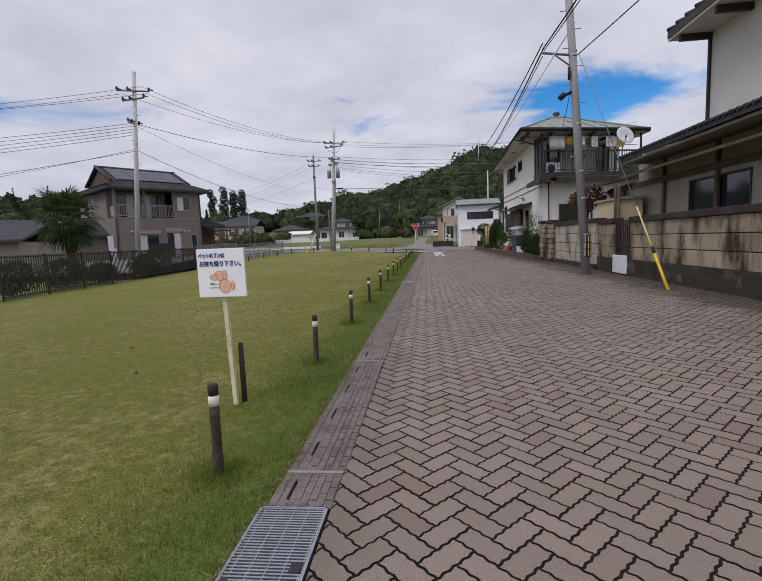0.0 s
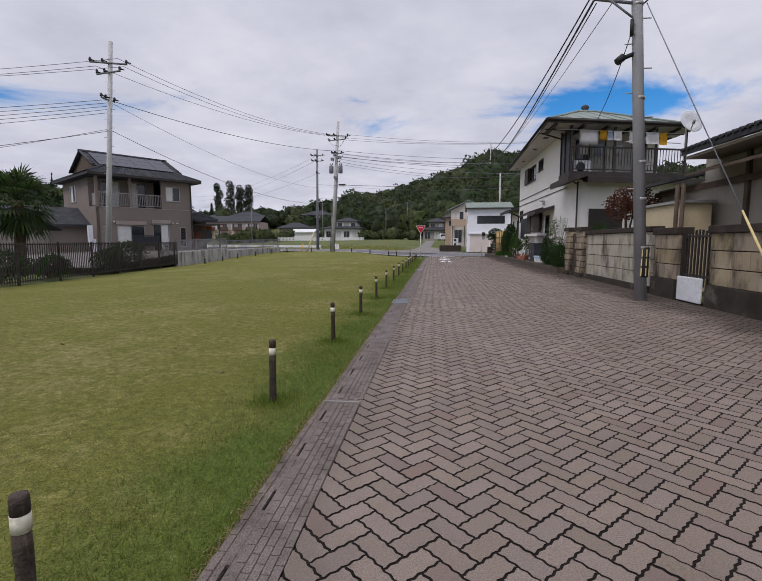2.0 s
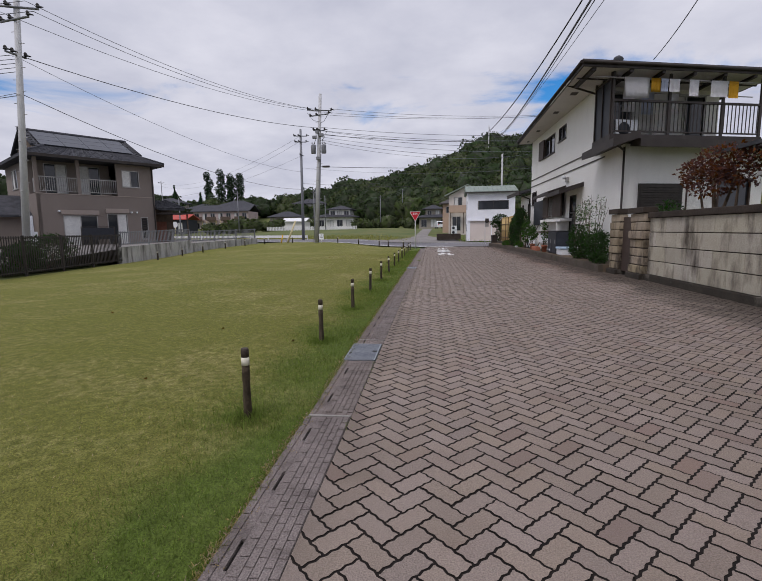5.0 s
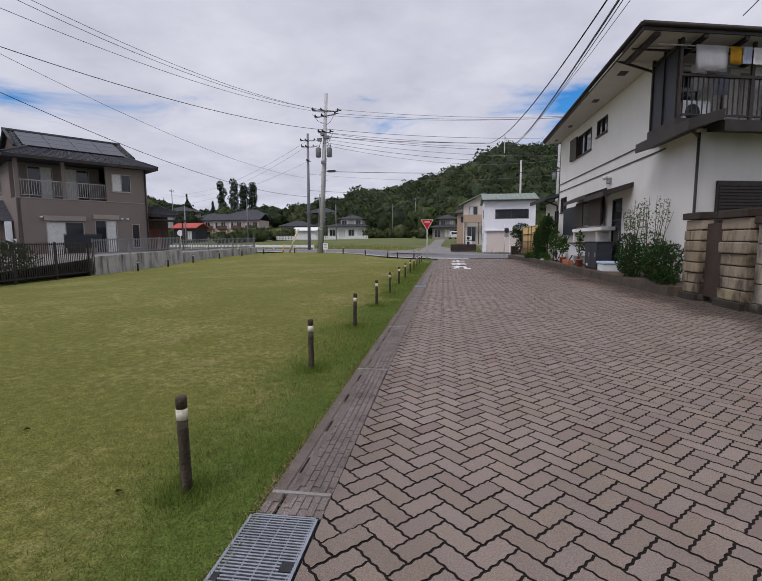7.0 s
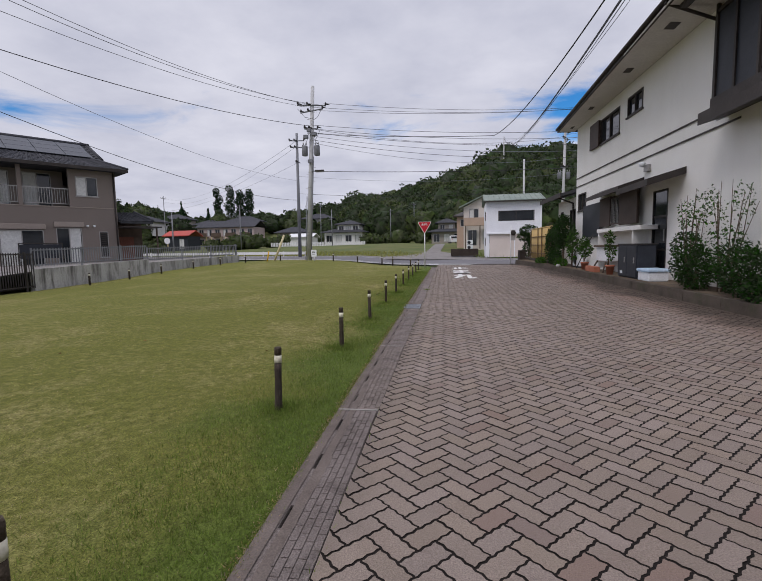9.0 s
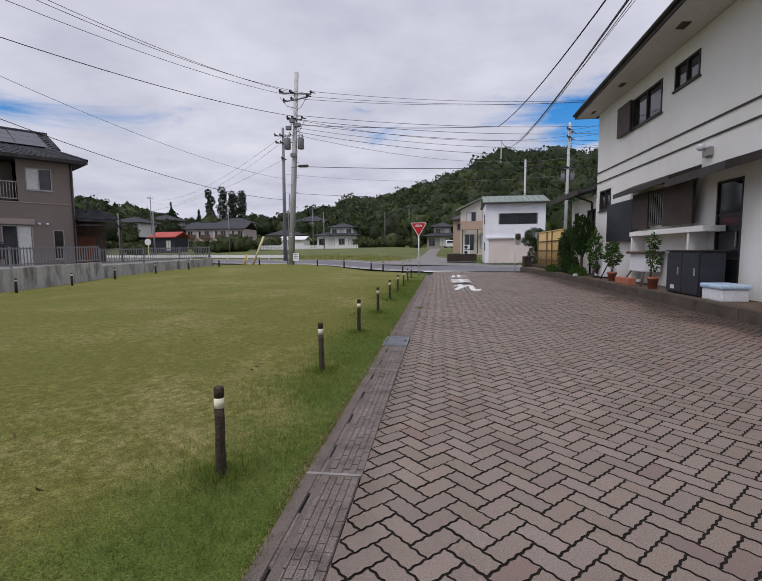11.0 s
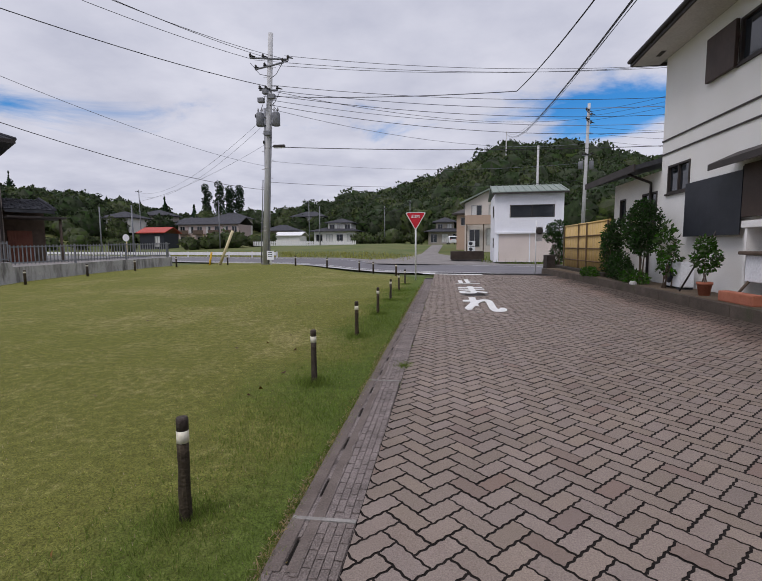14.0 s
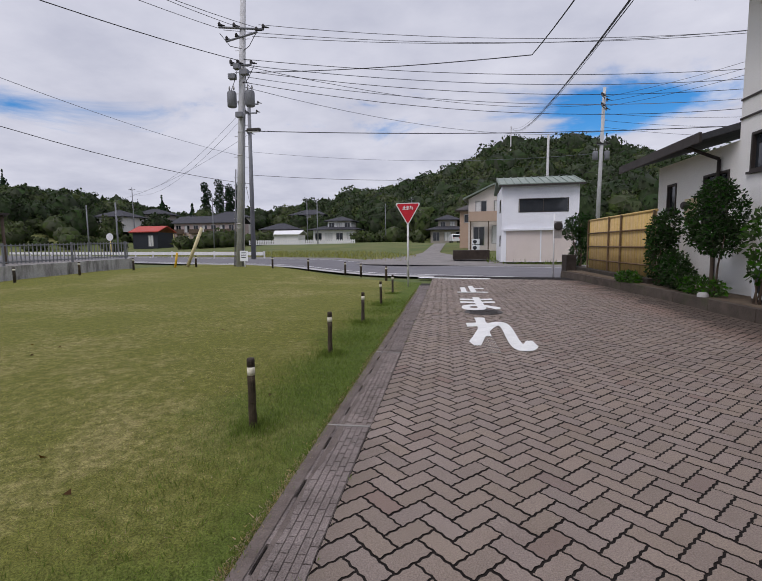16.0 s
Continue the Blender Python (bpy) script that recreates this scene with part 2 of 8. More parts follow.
    board=pmat("sign_board_white", (0.87, 0.88, 0.91), (0.85, 0.86, 0.89), 3, 0.45, 0.0, 30, amp=0.02),
    ink=pmat("ink_navy", (0.015, 0.03, 0.16), (0.02, 0.035, 0.18), 9, 0.6, 0),
    inkblack=pmat("ink_black", (0.02, 0.02, 0.03), (0.03, 0.03, 0.04), 9, 0.6, 0),
    skin=pmat("printed_peach", (0.78, 0.5, 0.33), (0.74, 0.47, 0.31), 9, 0.6, 0),
    signred=pmat("sign_red", (0.55, 0.02, 0.035), (0.5, 0.018, 0.03), 4, 0.4, 0.02, 30),
    bamboo=pmat("bamboo_fence", (0.44, 0.30, 0.12), (0.52, 0.37, 0.16), 5, 0.65, 0.15, 60, vary=0.12, wave=None),
    bamboodark=pmat("dark_bamboo_rail", (0.10, 0.065, 0.035), (0.16, 0.10, 0.05), 6, 0.65, 0.15, 50),
    terracotta=pmat("terracotta", (0.32, 0.11, 0.065), (0.40, 0.15, 0.09), 5, 0.85, 0.2, 50),
    cabinet=pmat("dark_grey_cabinet", (0.02, 0.023, 0.03), (0.03, 0.033, 0.042), 4, 0.5, 0.05, 40),
    plasticwhite=pmat("white_plastic", (0.72, 0.74, 0.76), (0.62, 0.64, 0.67), 4, 0.45, 0.02, 30),
    plasticblue=pmat("pale_blue_plastic", (0.4, 0.55, 0.72), (0.5, 0.62, 0.75), 4, 0.45, 0.02, 30),
    towelwhite=pmat("white_towel", (0.86, 0.85, 0.86), (0.8, 0.79, 0.81), 7, 0.95, 0.3, 60),
    towelyellow=pmat("yellow_towel", (0.75, 0.42, 0.04), (0.68, 0.37, 0.03), 7, 0.95, 0.3, 60),
    towelblue=pmat("pale_blue_towel", (0.45, 0.5, 0.62), (0.52, 0.56, 0.66), 7, 0.95, 0.3, 60),
    cream=pmat("cream_panel", (0.62, 0.52, 0.34), (0.55, 0.46, 0.3), 1.4, 0.75, 0.1, 30),
    kerb=pmat("mossy_kerb", (0.055, 0.043, 0.034), (0.10, 0.08, 0.064), 2.6, 0.95, 0.5, 45, stain=((0.05, 0.06, 0.025), 2, 0.6)),
    oldconcrete=pmat("streaked_concrete", (0.36, 0.35, 0.33), (0.46, 0.45, 0.43), 0.8, 0.92, 0.4, 40, amp=0.25, stain=((0.10, 0.094, 0.085), 1.9, 0.95, 0.47), wave=(1.5, 1.5, 0.3)),
    concrete=pmat("concrete", (0.34, 0.33, 0.32), (0.42, 0.41, 0.4), 0.8, 0.9, 0.25, 40, stain=((0.13, 0.12, 0.11), 1.1, 0.85, 0.5), wave=(1, 1, 0.3)),
    bark=pmat("bark", (0.09, 0.065, 0.045), (0.15, 0.11, 0.08), 5, 0.9, 0.6, 30),
    palmbark=pmat("palm_bark", (0.06, 0.042, 0.03), (0.12, 0.085, 0.055), 12, 0.95, 0.8, 30),
    leafdark=leafmat("leaf_dark_green", (0.022, 0.045, 0.014), (0.04, 0.075, 0.022)),
    leafmid=leafmat("leaf_green", (0.04, 0.085, 0.02), (0.07, 0.13, 0.03)),
    leafred=leafmat("leaf_red_brown", (0.09, 0.035, 0.025), (0.14, 0.06, 0.04)),
    leafpalm=leafmat("palm_frond", (0.03, 0.052, 0.018), (0.055, 0.08, 0.03)),
    leafhill=leafmat("hill_leaf", (0.029, 0.046, 0.019), (0.053, 0.074, 0.032), island=0.3),
    leafhill2=leafmat("hill_leaf_light", (0.052, 0.074, 0.028), (0.09, 0.108, 0.044), island=0.3),
    leafpine=leafmat("hill_conifer", (0.012, 0.030, 0.012), (0.024, 0.048, 0.018), island=0.4),
    redroof=pmat("red_metal_roof", (0.36, 0.045, 0.03), (0.42, 0.06, 0.04), 1, 0.5, 0.05, 20),
    tan=pmat("tan_siding", (0.40, 0.29, 0.225), (0.46, 0.34, 0.26), 0.6, 0.85, 0.1, 30),
    creamwall=pmat("cream_siding", (0.55, 0.50, 0.46), (0.62, 0.57, 0.52), 0.6, 0.85, 0.1, 30, stain=((0.42, 0.37, 0.33), 0.8, 0.4)),
    pinkwall=pmat("pale_pink_siding", (0.40, 0.32, 0.30), (0.46, 0.37, 0.345), 0.6, 0.85, 0.1, 30),
    carwhite=pmat("car_white", (0.72, 0.73, 0.75), (0.68, 0.69, 0.71), 2, 0.2, 0.0, spec=0.5),
    wire=pmat("wire_black", (0.02, 0.02, 0.022), (0.03, 0.03, 0.032), 4, 0.6, 0),
    greywire=pmat("wire_grey", (0.16, 0.17, 0.2), (0.2, 0.21, 0.24), 4, 0.6, 0),
    wood=pmat("weathered_wood", (0.075, 0.052, 0.038), (0.12, 0.088, 0.066), 3, 0.85, 0.3, 40),
    lens=pmat("lamp_lens", (0.5, 0.5, 0.5), (0.6, 0.6, 0.6), 4, 0.3, 0),
    rock=pmat("rock", (0.12, 0.11, 0.10), (0.2, 0.18, 0.16), 2, 0.9, 0.5, 12),
)


def sockets(m):
    """Short ways to add nodes to a material's tree."""
    n, l = m.node_tree.nodes, m.node_tree.links

    def put(v, inp):
        if hasattr(v, "is_output"):
            l.new(v, inp)
        else:
            inp.default_value = v

    def nz(vec, scale, detail=5.0, rough=0.6):
        t = n.new("ShaderNodeTexNoise")
        t.inputs["Scale"].default_value, t.inputs["Detail"].default_value, t.inputs["Roughness"].default_value = scale, detail, rough
        l.new(vec, t.inputs["Vector"])
        return t.outputs[0]

    def step(v, a, b, lo=0.0, hi=1.0):
        r = n.new("ShaderNodeMapRange")
        r.interpolation_type = "SMOOTHSTEP"
        put(v, r.inputs[0])
        for k, q in zip((1, 2, 3, 4), (a, b, lo, hi)):
            r.inputs[k].default_value = q
        return r.outputs[0]

    def calc(op, a, b):
        t = n.new("ShaderNodeMath")
        t.operation = op
        put(a, t.inputs[0])
        put(b, t.inputs[1])
        return t.outputs[0]

    def mix(f, a, b):
        t = n.new("ShaderNodeMix")
        t.data_type = "RGBA"
        put(f, t.inputs[0])
        put(a, t.inputs[6])
        put(b, t.inputs[7])
        return t.outputs[2]
    return n, l, nz, step, calc, mix


def thin(m, share=0.5):
    """Lets half of the light through, as leaves and blades do."""
    n, l, nz, step, calc, mix = sockets(m)
    p, out = n["Principled BSDF"], n["Material Output"]
    t, ms = n.new("ShaderNodeBsdfTranslucent"), n.new("ShaderNodeMixShader")
    l.new(p.inputs["Base Color"].links[0].from_socket, t.inputs["Color"])
    ms.inputs[0].default_value = share
    l.new(p.outputs[0], ms.inputs[1])
    l.new(t.outputs[0], ms.inputs[2])
    l.new(ms.outputs[0], out.inputs["Surface"])
    return m


for k in ("leafhill", "leafhill2", "leafpine", "leafpalm", "leafmid", "leafdark", "leafred"):
    thin(M[k], 0.4)


def turf(name, blade=False, green=0.0):
    """Mown grass: olive with straw-coloured patches, lush and darker in a ragged band along the gutter."""
    m = bpy.data.materials.new(name)
    m.use_nodes = True
    n, l, nz, step, calc, mix = sockets(m)
    p = n["Principled BSDF"]
    p.inputs["Roughness"].default_value, p.inputs["Specular IOR Level"].default_value = 0.9, 0.1
    geo = n.new("ShaderNodeNewGeometry")
    pos = geo.outputs["Position"]
    xyz = n.new("ShaderNodeSeparateXYZ")
    l.new(pos, xyz.inputs[0])
    broad, patch, clump, fine = nz(pos, 0.35, 4), nz(pos, 2.3, 6, 0.65), nz(pos, 14, 5, 0.7), nz(pos, 95, 3, 0.7)
    d = step(calc("ADD", calc("ADD", calc("MULTIPLY", broad, 0.9), calc("MULTIPLY", patch, 0.7)), calc("MULTIPLY", clump, 0.8)), 1.12, 1.62)
    col = mix(d, (0.153, 0.157, 0.038, 1), (0.29, 0.25, 0.108, 1))
    col = mix(step(patch, 0.55, 0.75, 0.0, 0.45), col, (0.125, 0.152, 0.03, 1))
    edge = calc("ADD", xyz.outputs[0], calc("ADD", calc("MULTIPLY", nz(pos, 0.75, 5), 2.3), calc("MULTIPLY", clump, 0.35)))
    f = step(edge, -0.30 - green, 0.55 - green, 0.0, 0.9)
    col = mix(f, col, mix(patch, (0.058, 0.10, 0.014, 1), (0.112, 0.15, 0.034, 1)))
    val = calc("MULTIPLY", step(fine, 0.28, 0.72, 0.48, 1.42), step(clump, 0.3, 0.7, 0.82, 1.18))
    if blade:
        val = calc("MULTIPLY", step(geo.outputs["Random Per Island"], 0, 1, 1.05, 2.15), step(clump, 0.3, 0.7, 0.82, 1.18))
    h = n.new("ShaderNodeHueSaturation")
    l.new(col, h.inputs["Color"])
    l.new(val, h.inputs["Value"])
    l.new(h.outputs[0], p.inputs["Base Color"])
    if not blade:
        bp = n.new("ShaderNodeBump")
        bp.inputs["Strength"].default_value, bp.inputs["Distance"].default_value = 0.8, 0.02
        l.new(calc("ADD", fine, clump), bp.inputs["Height"])
        l.new(bp.outputs[0], p.inputs["Normal"])
    return thin(m) if blade else m


M["lawn"] = turf("lawn")
M["grass"] = turf("grass_blade", True)
M["grasslush"] = turf("grass_blade_lush", True, green=0.7)
M["straw"] = thin(leafmat("dry_grass", (0.33, 0.245, 0.135), (0.46, 0.36, 0.21), island=0.3))
M["deadleaf"] = leafmat("dead_leaf", (0.10, 0.05, 0.025), (0.16, 0.09, 0.045))


def weather_pavers(m):
    """Moss and dirt creeping in from the walls, redder pavers towards the kerb, a few odd darker ones."""
    n, l, nz, step, calc, mix = sockets(m)
    p = n["Principled BSDF"]
    col = p.inputs["Base Color"].links[0].from_socket
    pos = n.new("ShaderNodeNewGeometry").outputs["Position"]
    xyz = n.new("ShaderNodeSeparateXYZ")
    l.new(pos, xyz.inputs[0])
    x, y = xyz.outputs[0], xyz.outputs[1]
    if m.name == "paver_one":
        rnd = n.new("ShaderNodeObjectInfo").outputs["Random"]
    else:
        rnd = n.new("ShaderNodeNewGeometry").outputs["Random Per Island"]
    col = mix(step(rnd, 0.955, 0.975, 0.0, 0.5), col, (0.13, 0.085, 0.072, 1))
    col = mix(step(rnd, 0.03, 0.01, 0.0, 0.5), col, (0.20, 0.125, 0.10, 1))
    red = calc("MULTIPLY", step(calc("ADD", x, calc("MULTIPLY", nz(pos, 0.6, 4), 1.6)), 4.1, 5.2, 0.0, 0.6), step(y, 16, 22))
    col = mix(red, col, (0.235, 0.135, 0.10, 1))
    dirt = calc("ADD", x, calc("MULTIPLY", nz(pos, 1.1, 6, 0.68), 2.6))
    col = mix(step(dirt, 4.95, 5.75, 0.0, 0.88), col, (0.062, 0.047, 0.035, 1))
    side = calc("SUBTRACT", calc("MULTIPLY", nz(pos, 1.6, 6, 0.7), 0.9), x)
    col = mix(step(side, 0.55, 0.9, 0.0, 0.5), col, (0.12, 0.093, 0.072, 1))
    l.new(col, p.inputs["Base Color"])


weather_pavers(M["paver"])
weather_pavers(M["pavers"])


# ---- mesh helpers ----
def V(*a):
    return Vector(a)


def box(bm, x0, x1, y0, y1, z0, z1, bevel=0.0):
    vs = [bm.verts.new((x, y, z)) for x in (x0, x1) for y in (y0, y1) for z in (z0, z1)]
    fs = [bm.faces.new([vs[i] for i in f]) for f in ((0, 1, 3, 2), (4, 6, 7, 5), (0, 4, 5, 1), (2, 3, 7, 6), (0, 2, 6, 4), (1, 5, 7, 3))]
    if bevel:
        bmesh.ops.bevel(bm, geom=list({e for f in fs for e in f.edges}), offset=bevel, segments=2, affect="EDGES", profile=0.6)
    return vs


def hexa(bm, pts):
    """Eight corners: four below, four above, both counter-clockwise."""
    v = [bm.verts.new(p) for p in pts]
    for f in ((3, 2, 1, 0), (4, 5, 6, 7), (0, 1, 5, 4), (1, 2, 6, 5), (2, 3, 7, 6), (3, 0, 4, 7)):
        bm.faces.new([v[i] for i in f])
    return v


def rod(bm, a, b, r0, r1=None, seg=10, caps=True):
    a, b = Vector(a), Vector(b)
    r1 = r0 if r1 is None else r1
    d = (b - a).normalized()
    u = d.orthogonal().normalized()
    w = d.cross(u)
    rings = []
    for c, r in ((a, r0), (b, r1)):
        rings.append([bm.verts.new(c + (u * math.cos(k * math.tau / seg) + w * math.sin(k * math.tau / seg)) * r) for k in range(seg)])
    for k in range(seg):
        f = bm.faces.new((rings[0][k], rings[0][(k + 1) % seg], rings[1][(k + 1) % seg], rings[1][k]))
        f.smooth = True
    if caps:
        bm.faces.new(rings[0][::-1])
        bm.faces.new(rings[1])


def lathe(bm, profile, at=(0, 0, 0), seg=16):
    """A turned form: (radius, height) from the bottom up."""
    rings = []
    for r, z in profile:
        rings.append([bm.verts.new((at[0] + r * math.cos(k * math.tau / seg), at[1] + r * math.sin(k * math.tau / seg), at[2] + z)) for k in range(seg)])
    for p, q in zip(rings, rings[1:]):
        for k in range(seg):
            f = bm.faces.new((p[k], p[(k + 1) % seg], q[(k + 1) % seg], q[k]))
            f.smooth = True
    bm.faces.new(rings[0][::-1])
    bm.faces.new(rings[-1])


def prism(bm, pts, axis, a, b):
    """A flat outline, pushed along an axis from a to b. pts: the two other coordinates."""
    k = "xyz".index(axis)
    def at(p, v):
        q = list(p)
        q.insert(k, v)
        return q
    lo = [bm.verts.new(at(p, a)) for p in pts]
    hi = [bm.verts.new(at(p, b)) for p in pts]
    n = len(pts)
    bm.faces.new(lo)
    bm.faces.new(hi[::-1])
    for i in range(n):
        bm.faces.new((lo[i], hi[i], hi[(i + 1) % n], lo[(i + 1) % n]))
    bmesh.ops.recalc_face_normals(bm, faces=bm.faces[:])


def frame_of(ob):
    m = ob.matrix_basis.copy()
    while ob.parent:
        ob = ob.parent
        m = ob.matrix_basis @ m
    return m


def part(name, bm, material, parent, label=""):
    """One mesh under a thing or a part; bm in world coordinates."""
    bm.transform(frame_of(parent).inverted())
    bmesh.ops.recalc_face_normals(bm, faces=bm.faces[:])
    me = bpy.data.meshes.new(name)
    bm.to_mesh(me)
    bm.free()
    me.materials.append(M[material])
    ob = new(name, me)
    ob.parent = parent
    if label:
        tagged(ob, label)
    return ob


def solid(name, bm, material, label, category="", group="", kind="", at=None):
    """A thing of one mesh; bm in world coordinates, at: its origin."""
    if at is not None:
        bm.transform(Matrix.Translation(at).inverted())
    bmesh.ops.recalc_face_normals(bm, faces=bm.faces[:])
    me = bpy.data.meshes.new(name)
    bm.to_mesh(me)
    bm.free()
    me.materials.append(M[material])
    ob = new(name, me)
    if at is not None:
        ob.matrix_basis = Matrix.Translation(at)
    return tagged(ob, label, category, group, kind)


def thing(name, m, label, category, group="", kind=""):
    ob = new(name)
    ob.empty_display_size = 0.2
    ob.matrix_basis = m if isinstance(m, Matrix) else Matrix.Translation(m)
    return tagged(ob, label, category, group, kind)


def B(fn, *a, **k):
    bm = bmesh.new()
    fn(bm, *a, **k)
    return bm


def raw(name, verts, faces, material, label="", category="", kind="", parent=None):
    me = bpy.data.meshes.new(name)
    me.from_pydata([tuple(v) for v in verts], [], faces)
    me.materials.append(M[material])
    ob = new(name, me)
    if parent:
        ob.parent = parent
        me.transform(frame_of(parent).inverted())
    return tagged(ob, label, category, "", kind)


def smooth(a, b, x):
    t = min(1.0, max(0.0, (x - a) / (b - a)))
    return t * t * (3 - 2 * t)


def lawn_z(x, y):
    return (0.30 * smooth(32, 42.5, y) * smooth(2.5, 8, -x)
            - 0.22 * smooth(7, 14, -x) * (1 - smooth(27, 38, y)) + 0.02 * noise.noise((x * 0.5, y * 0.5, 0)))


# ---- ground ----
RIDGE = [(-60, .12), (-48, .105), (-44, .10), (-40, .092), (-36, .075), (-30, .062), (-22, .070), (-13, .092), (-8, .108), (-5, .110), (-1, .133), (2, .153), (5, .176), (8, .192), (11, .188), (14, .190), (19, .165), (23, .14), (30, .13), (60, .1)]


def hill_z(x, y):
    r, az = math.hypot(x, y - 21), math.degrees(math.atan2(x, y - 21))
    el = float(np.interp(az, [a for a, _ in RIDGE], [e for _, e in RIDGE])) if abs(az) < 75 else 0.06
    far = float(np.interp(az, [-60, -30, -10, 5, 60], [150, 170, 165, 150, 140]))
    base = float(np.interp(az, [-60, -42, -25, -8, 3, 60], [85, 88, 118, 100, 82, 70]))
    return max(0.0, far * el * 0.94 - 4.6) * smooth(base, far, r)


def road_n(x, y):
    return 0.407 * x + 0.914 * y


def ground_z(x, y):
    n = road_n(x, y)
    return (0.30 * smooth(32, 42.5, y) * smooth(2.5, 8, -x) - 0.22 * smooth(7, 14, -x) * (1 - smooth(27, 38, y))
            + 1.5 * smooth(50, 95, n) * smooth(-5, 20, y) + hill_z(x, y))


def sheet(name, xs, ys, zfun, material, label, kind="structure", keep=None, category="ground"):
    verts, idx, faces = [], {}, []
    for j, y in enumerate(ys):
        for i, x in enumerate(xs):
            idx[i, j] = len(verts)
            verts.append((x, y, zfun(x, y)))
    for j in range(len(ys) - 1):
        for i in range(len(xs) - 1):
            if keep is None or keep((xs[i] + xs[i + 1]) / 2, (ys[j] + ys[j + 1]) / 2):
                faces.append((idx[i, j], idx[i + 1, j], idx[i + 1, j + 1], idx[i, j + 1]))
    ob = raw(name, verts, faces, material, label, category, kind)
    for p in ob.data.polygons:
        p.use_smooth = True
    return ob


gx = [-900, -600, -420, -320] + list(range(-260, -40, 5)) + list(range(-40, 20, 2)) + list(range(20, 200, 5)) + [220, 320, 420, 600, 900]
gy = [-600, -300, -150, -80, -40] + list(range(-20, 60, 2)) + list(range(60, 240, 5)) + [260, 320, 420, 600, 900]
sheet("ground", gx, gy, lambda x, y: ground_z(x, y) - 0.10, "field", "rough grassy ground reaching to the wooded hills")


def gutter_x(y):
    return -0.455 + 0.0056 * y


# lawn
def lawn_edge_far(x):
    # the far border follows the crossing road
    return (37.3 - 0.407 * x) / 0.914 - 0.2


def lawn_left(y):
    return -12.6 - 0.137 * (y - 12) if y < 28 else (-14.8 if y < 35 else -14.8 + 0.21 * (y - 35))


verts, faces = [], []
NX = 44
ys_l = np.arange(-10, 48.1, 0.5)
for y in ys_l:
    for i in range(NX + 1):
        f = (i / NX) ** 1.4
        x = (gutter_x(y) - 0.29) * (1 - f) + lawn_left(y) * f
        yy = min(y, lawn_edge_far(x)) if y > 36 else y
        yy = min(yy, 38.4 + max(0, -x - 1.0) * 0.8) if y > 36 else yy
        verts.append((x, yy, lawn_z(x, yy) - 0.015))
for j in range(len(ys_l) - 1):
    for i in range(NX):
        a = j * (NX + 1) + i
        faces.append((a, a + NX + 1, a + NX + 2, a + 1))
lawn = raw("lawn", verts, faces, "lawn", "mown lawn, patchy yellow-green, greener along the gutter", "lawn", "structure")

# crossing road, draped over the ground
D, N = V(-0.914, 0.407, 0), V(0.407, 0.914, 0)


def strip(name, n0, n1, s0, s1, lift, material, label, step=2.0, category="road"):
    verts, faces = [], []
    k = int((s1 - s0) / step)
    m = max(1, int((n1 - n0) / 2))
    for i in range(k + 1):
        for j in range(m + 1):
            p = D * (s0 + (s1 - s0) * i / k) + N * (n0 + (n1 - n0) * j / m)
            verts.append((p.x, p.y, ground_z(p.x, p.y) + lift))
    for i in range(k):
        for j in range(m):
            a = i * (m + 1) + j
            faces.append((a, a + m + 1, a + m + 2, a + 1))
    return raw(name, verts, faces, material, label, category, "structure")


strip("road", 37.6, 46.2, -60, 90, -0.03, "asphalt", "worn grey asphalt road crossing the street end")
strip("road_edging", 36.9, 37.62, 1.2, 60, -.012, "concrete", "pale concrete edging between lawn and road", category="kerb")
strip("road_line", 38.3, 38.45, 10, 60, -0.022, "roadpaint", "white painted edge line on asphalt", category="road marking")
strip("road_line", 45.3, 45.45, -30, 60, -0.022, "roadpaint", "white painted edge line on asphalt", category="road marking")
strip("road_line", 38.3, 38.45, -25, -8.2, -0.022, "roadpaint", "white painted edge line on asphalt", category="road marking")
strip("pavement", 46.2, 48.6, -60, 90, -0.02, "gravel", "narrow gravel verge along the road", category="verge")
# gravel lane running on beyond the road
verts, faces = [], []
for i in range(30):
    y = 49.5 + i * 1.6
    w = 9.6 if i < 5 else max(1.8, 9.6 - 0.9 * (i - 5))
    cx = -0.7 - 0.04 * i if i < 14 else -1.2 + 0.05 * (i - 14)
    for s in (-1, 1):
        x = cx + s * w / 2
        verts.append((x, y, ground_z(x, y) - 0.06))
for i in range(29):
    faces.append((2 * i, 2 * i + 1, 2 * i + 3, 2 * i + 2))
raw("gravel_lane", verts, faces, "gravel", "grey gravel lane leading towards the hill", "lane", "structure")

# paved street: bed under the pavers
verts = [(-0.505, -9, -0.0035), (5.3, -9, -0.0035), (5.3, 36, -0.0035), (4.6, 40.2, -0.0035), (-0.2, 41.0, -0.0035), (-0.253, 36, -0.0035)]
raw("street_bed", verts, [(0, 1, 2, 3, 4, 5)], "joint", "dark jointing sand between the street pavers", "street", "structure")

# painted stop line and writing
verts = [(-0.75, 40.0, 0.004), (1.65, 39.35, 0.004), (1.75, 39.75, 0.004), (-0.72, 40.4, 0.004)]
raw("stop_line", verts, [(0, 1, 2, 3)], "roadpaint", "white stop line across the street end", "road marking", "structure")


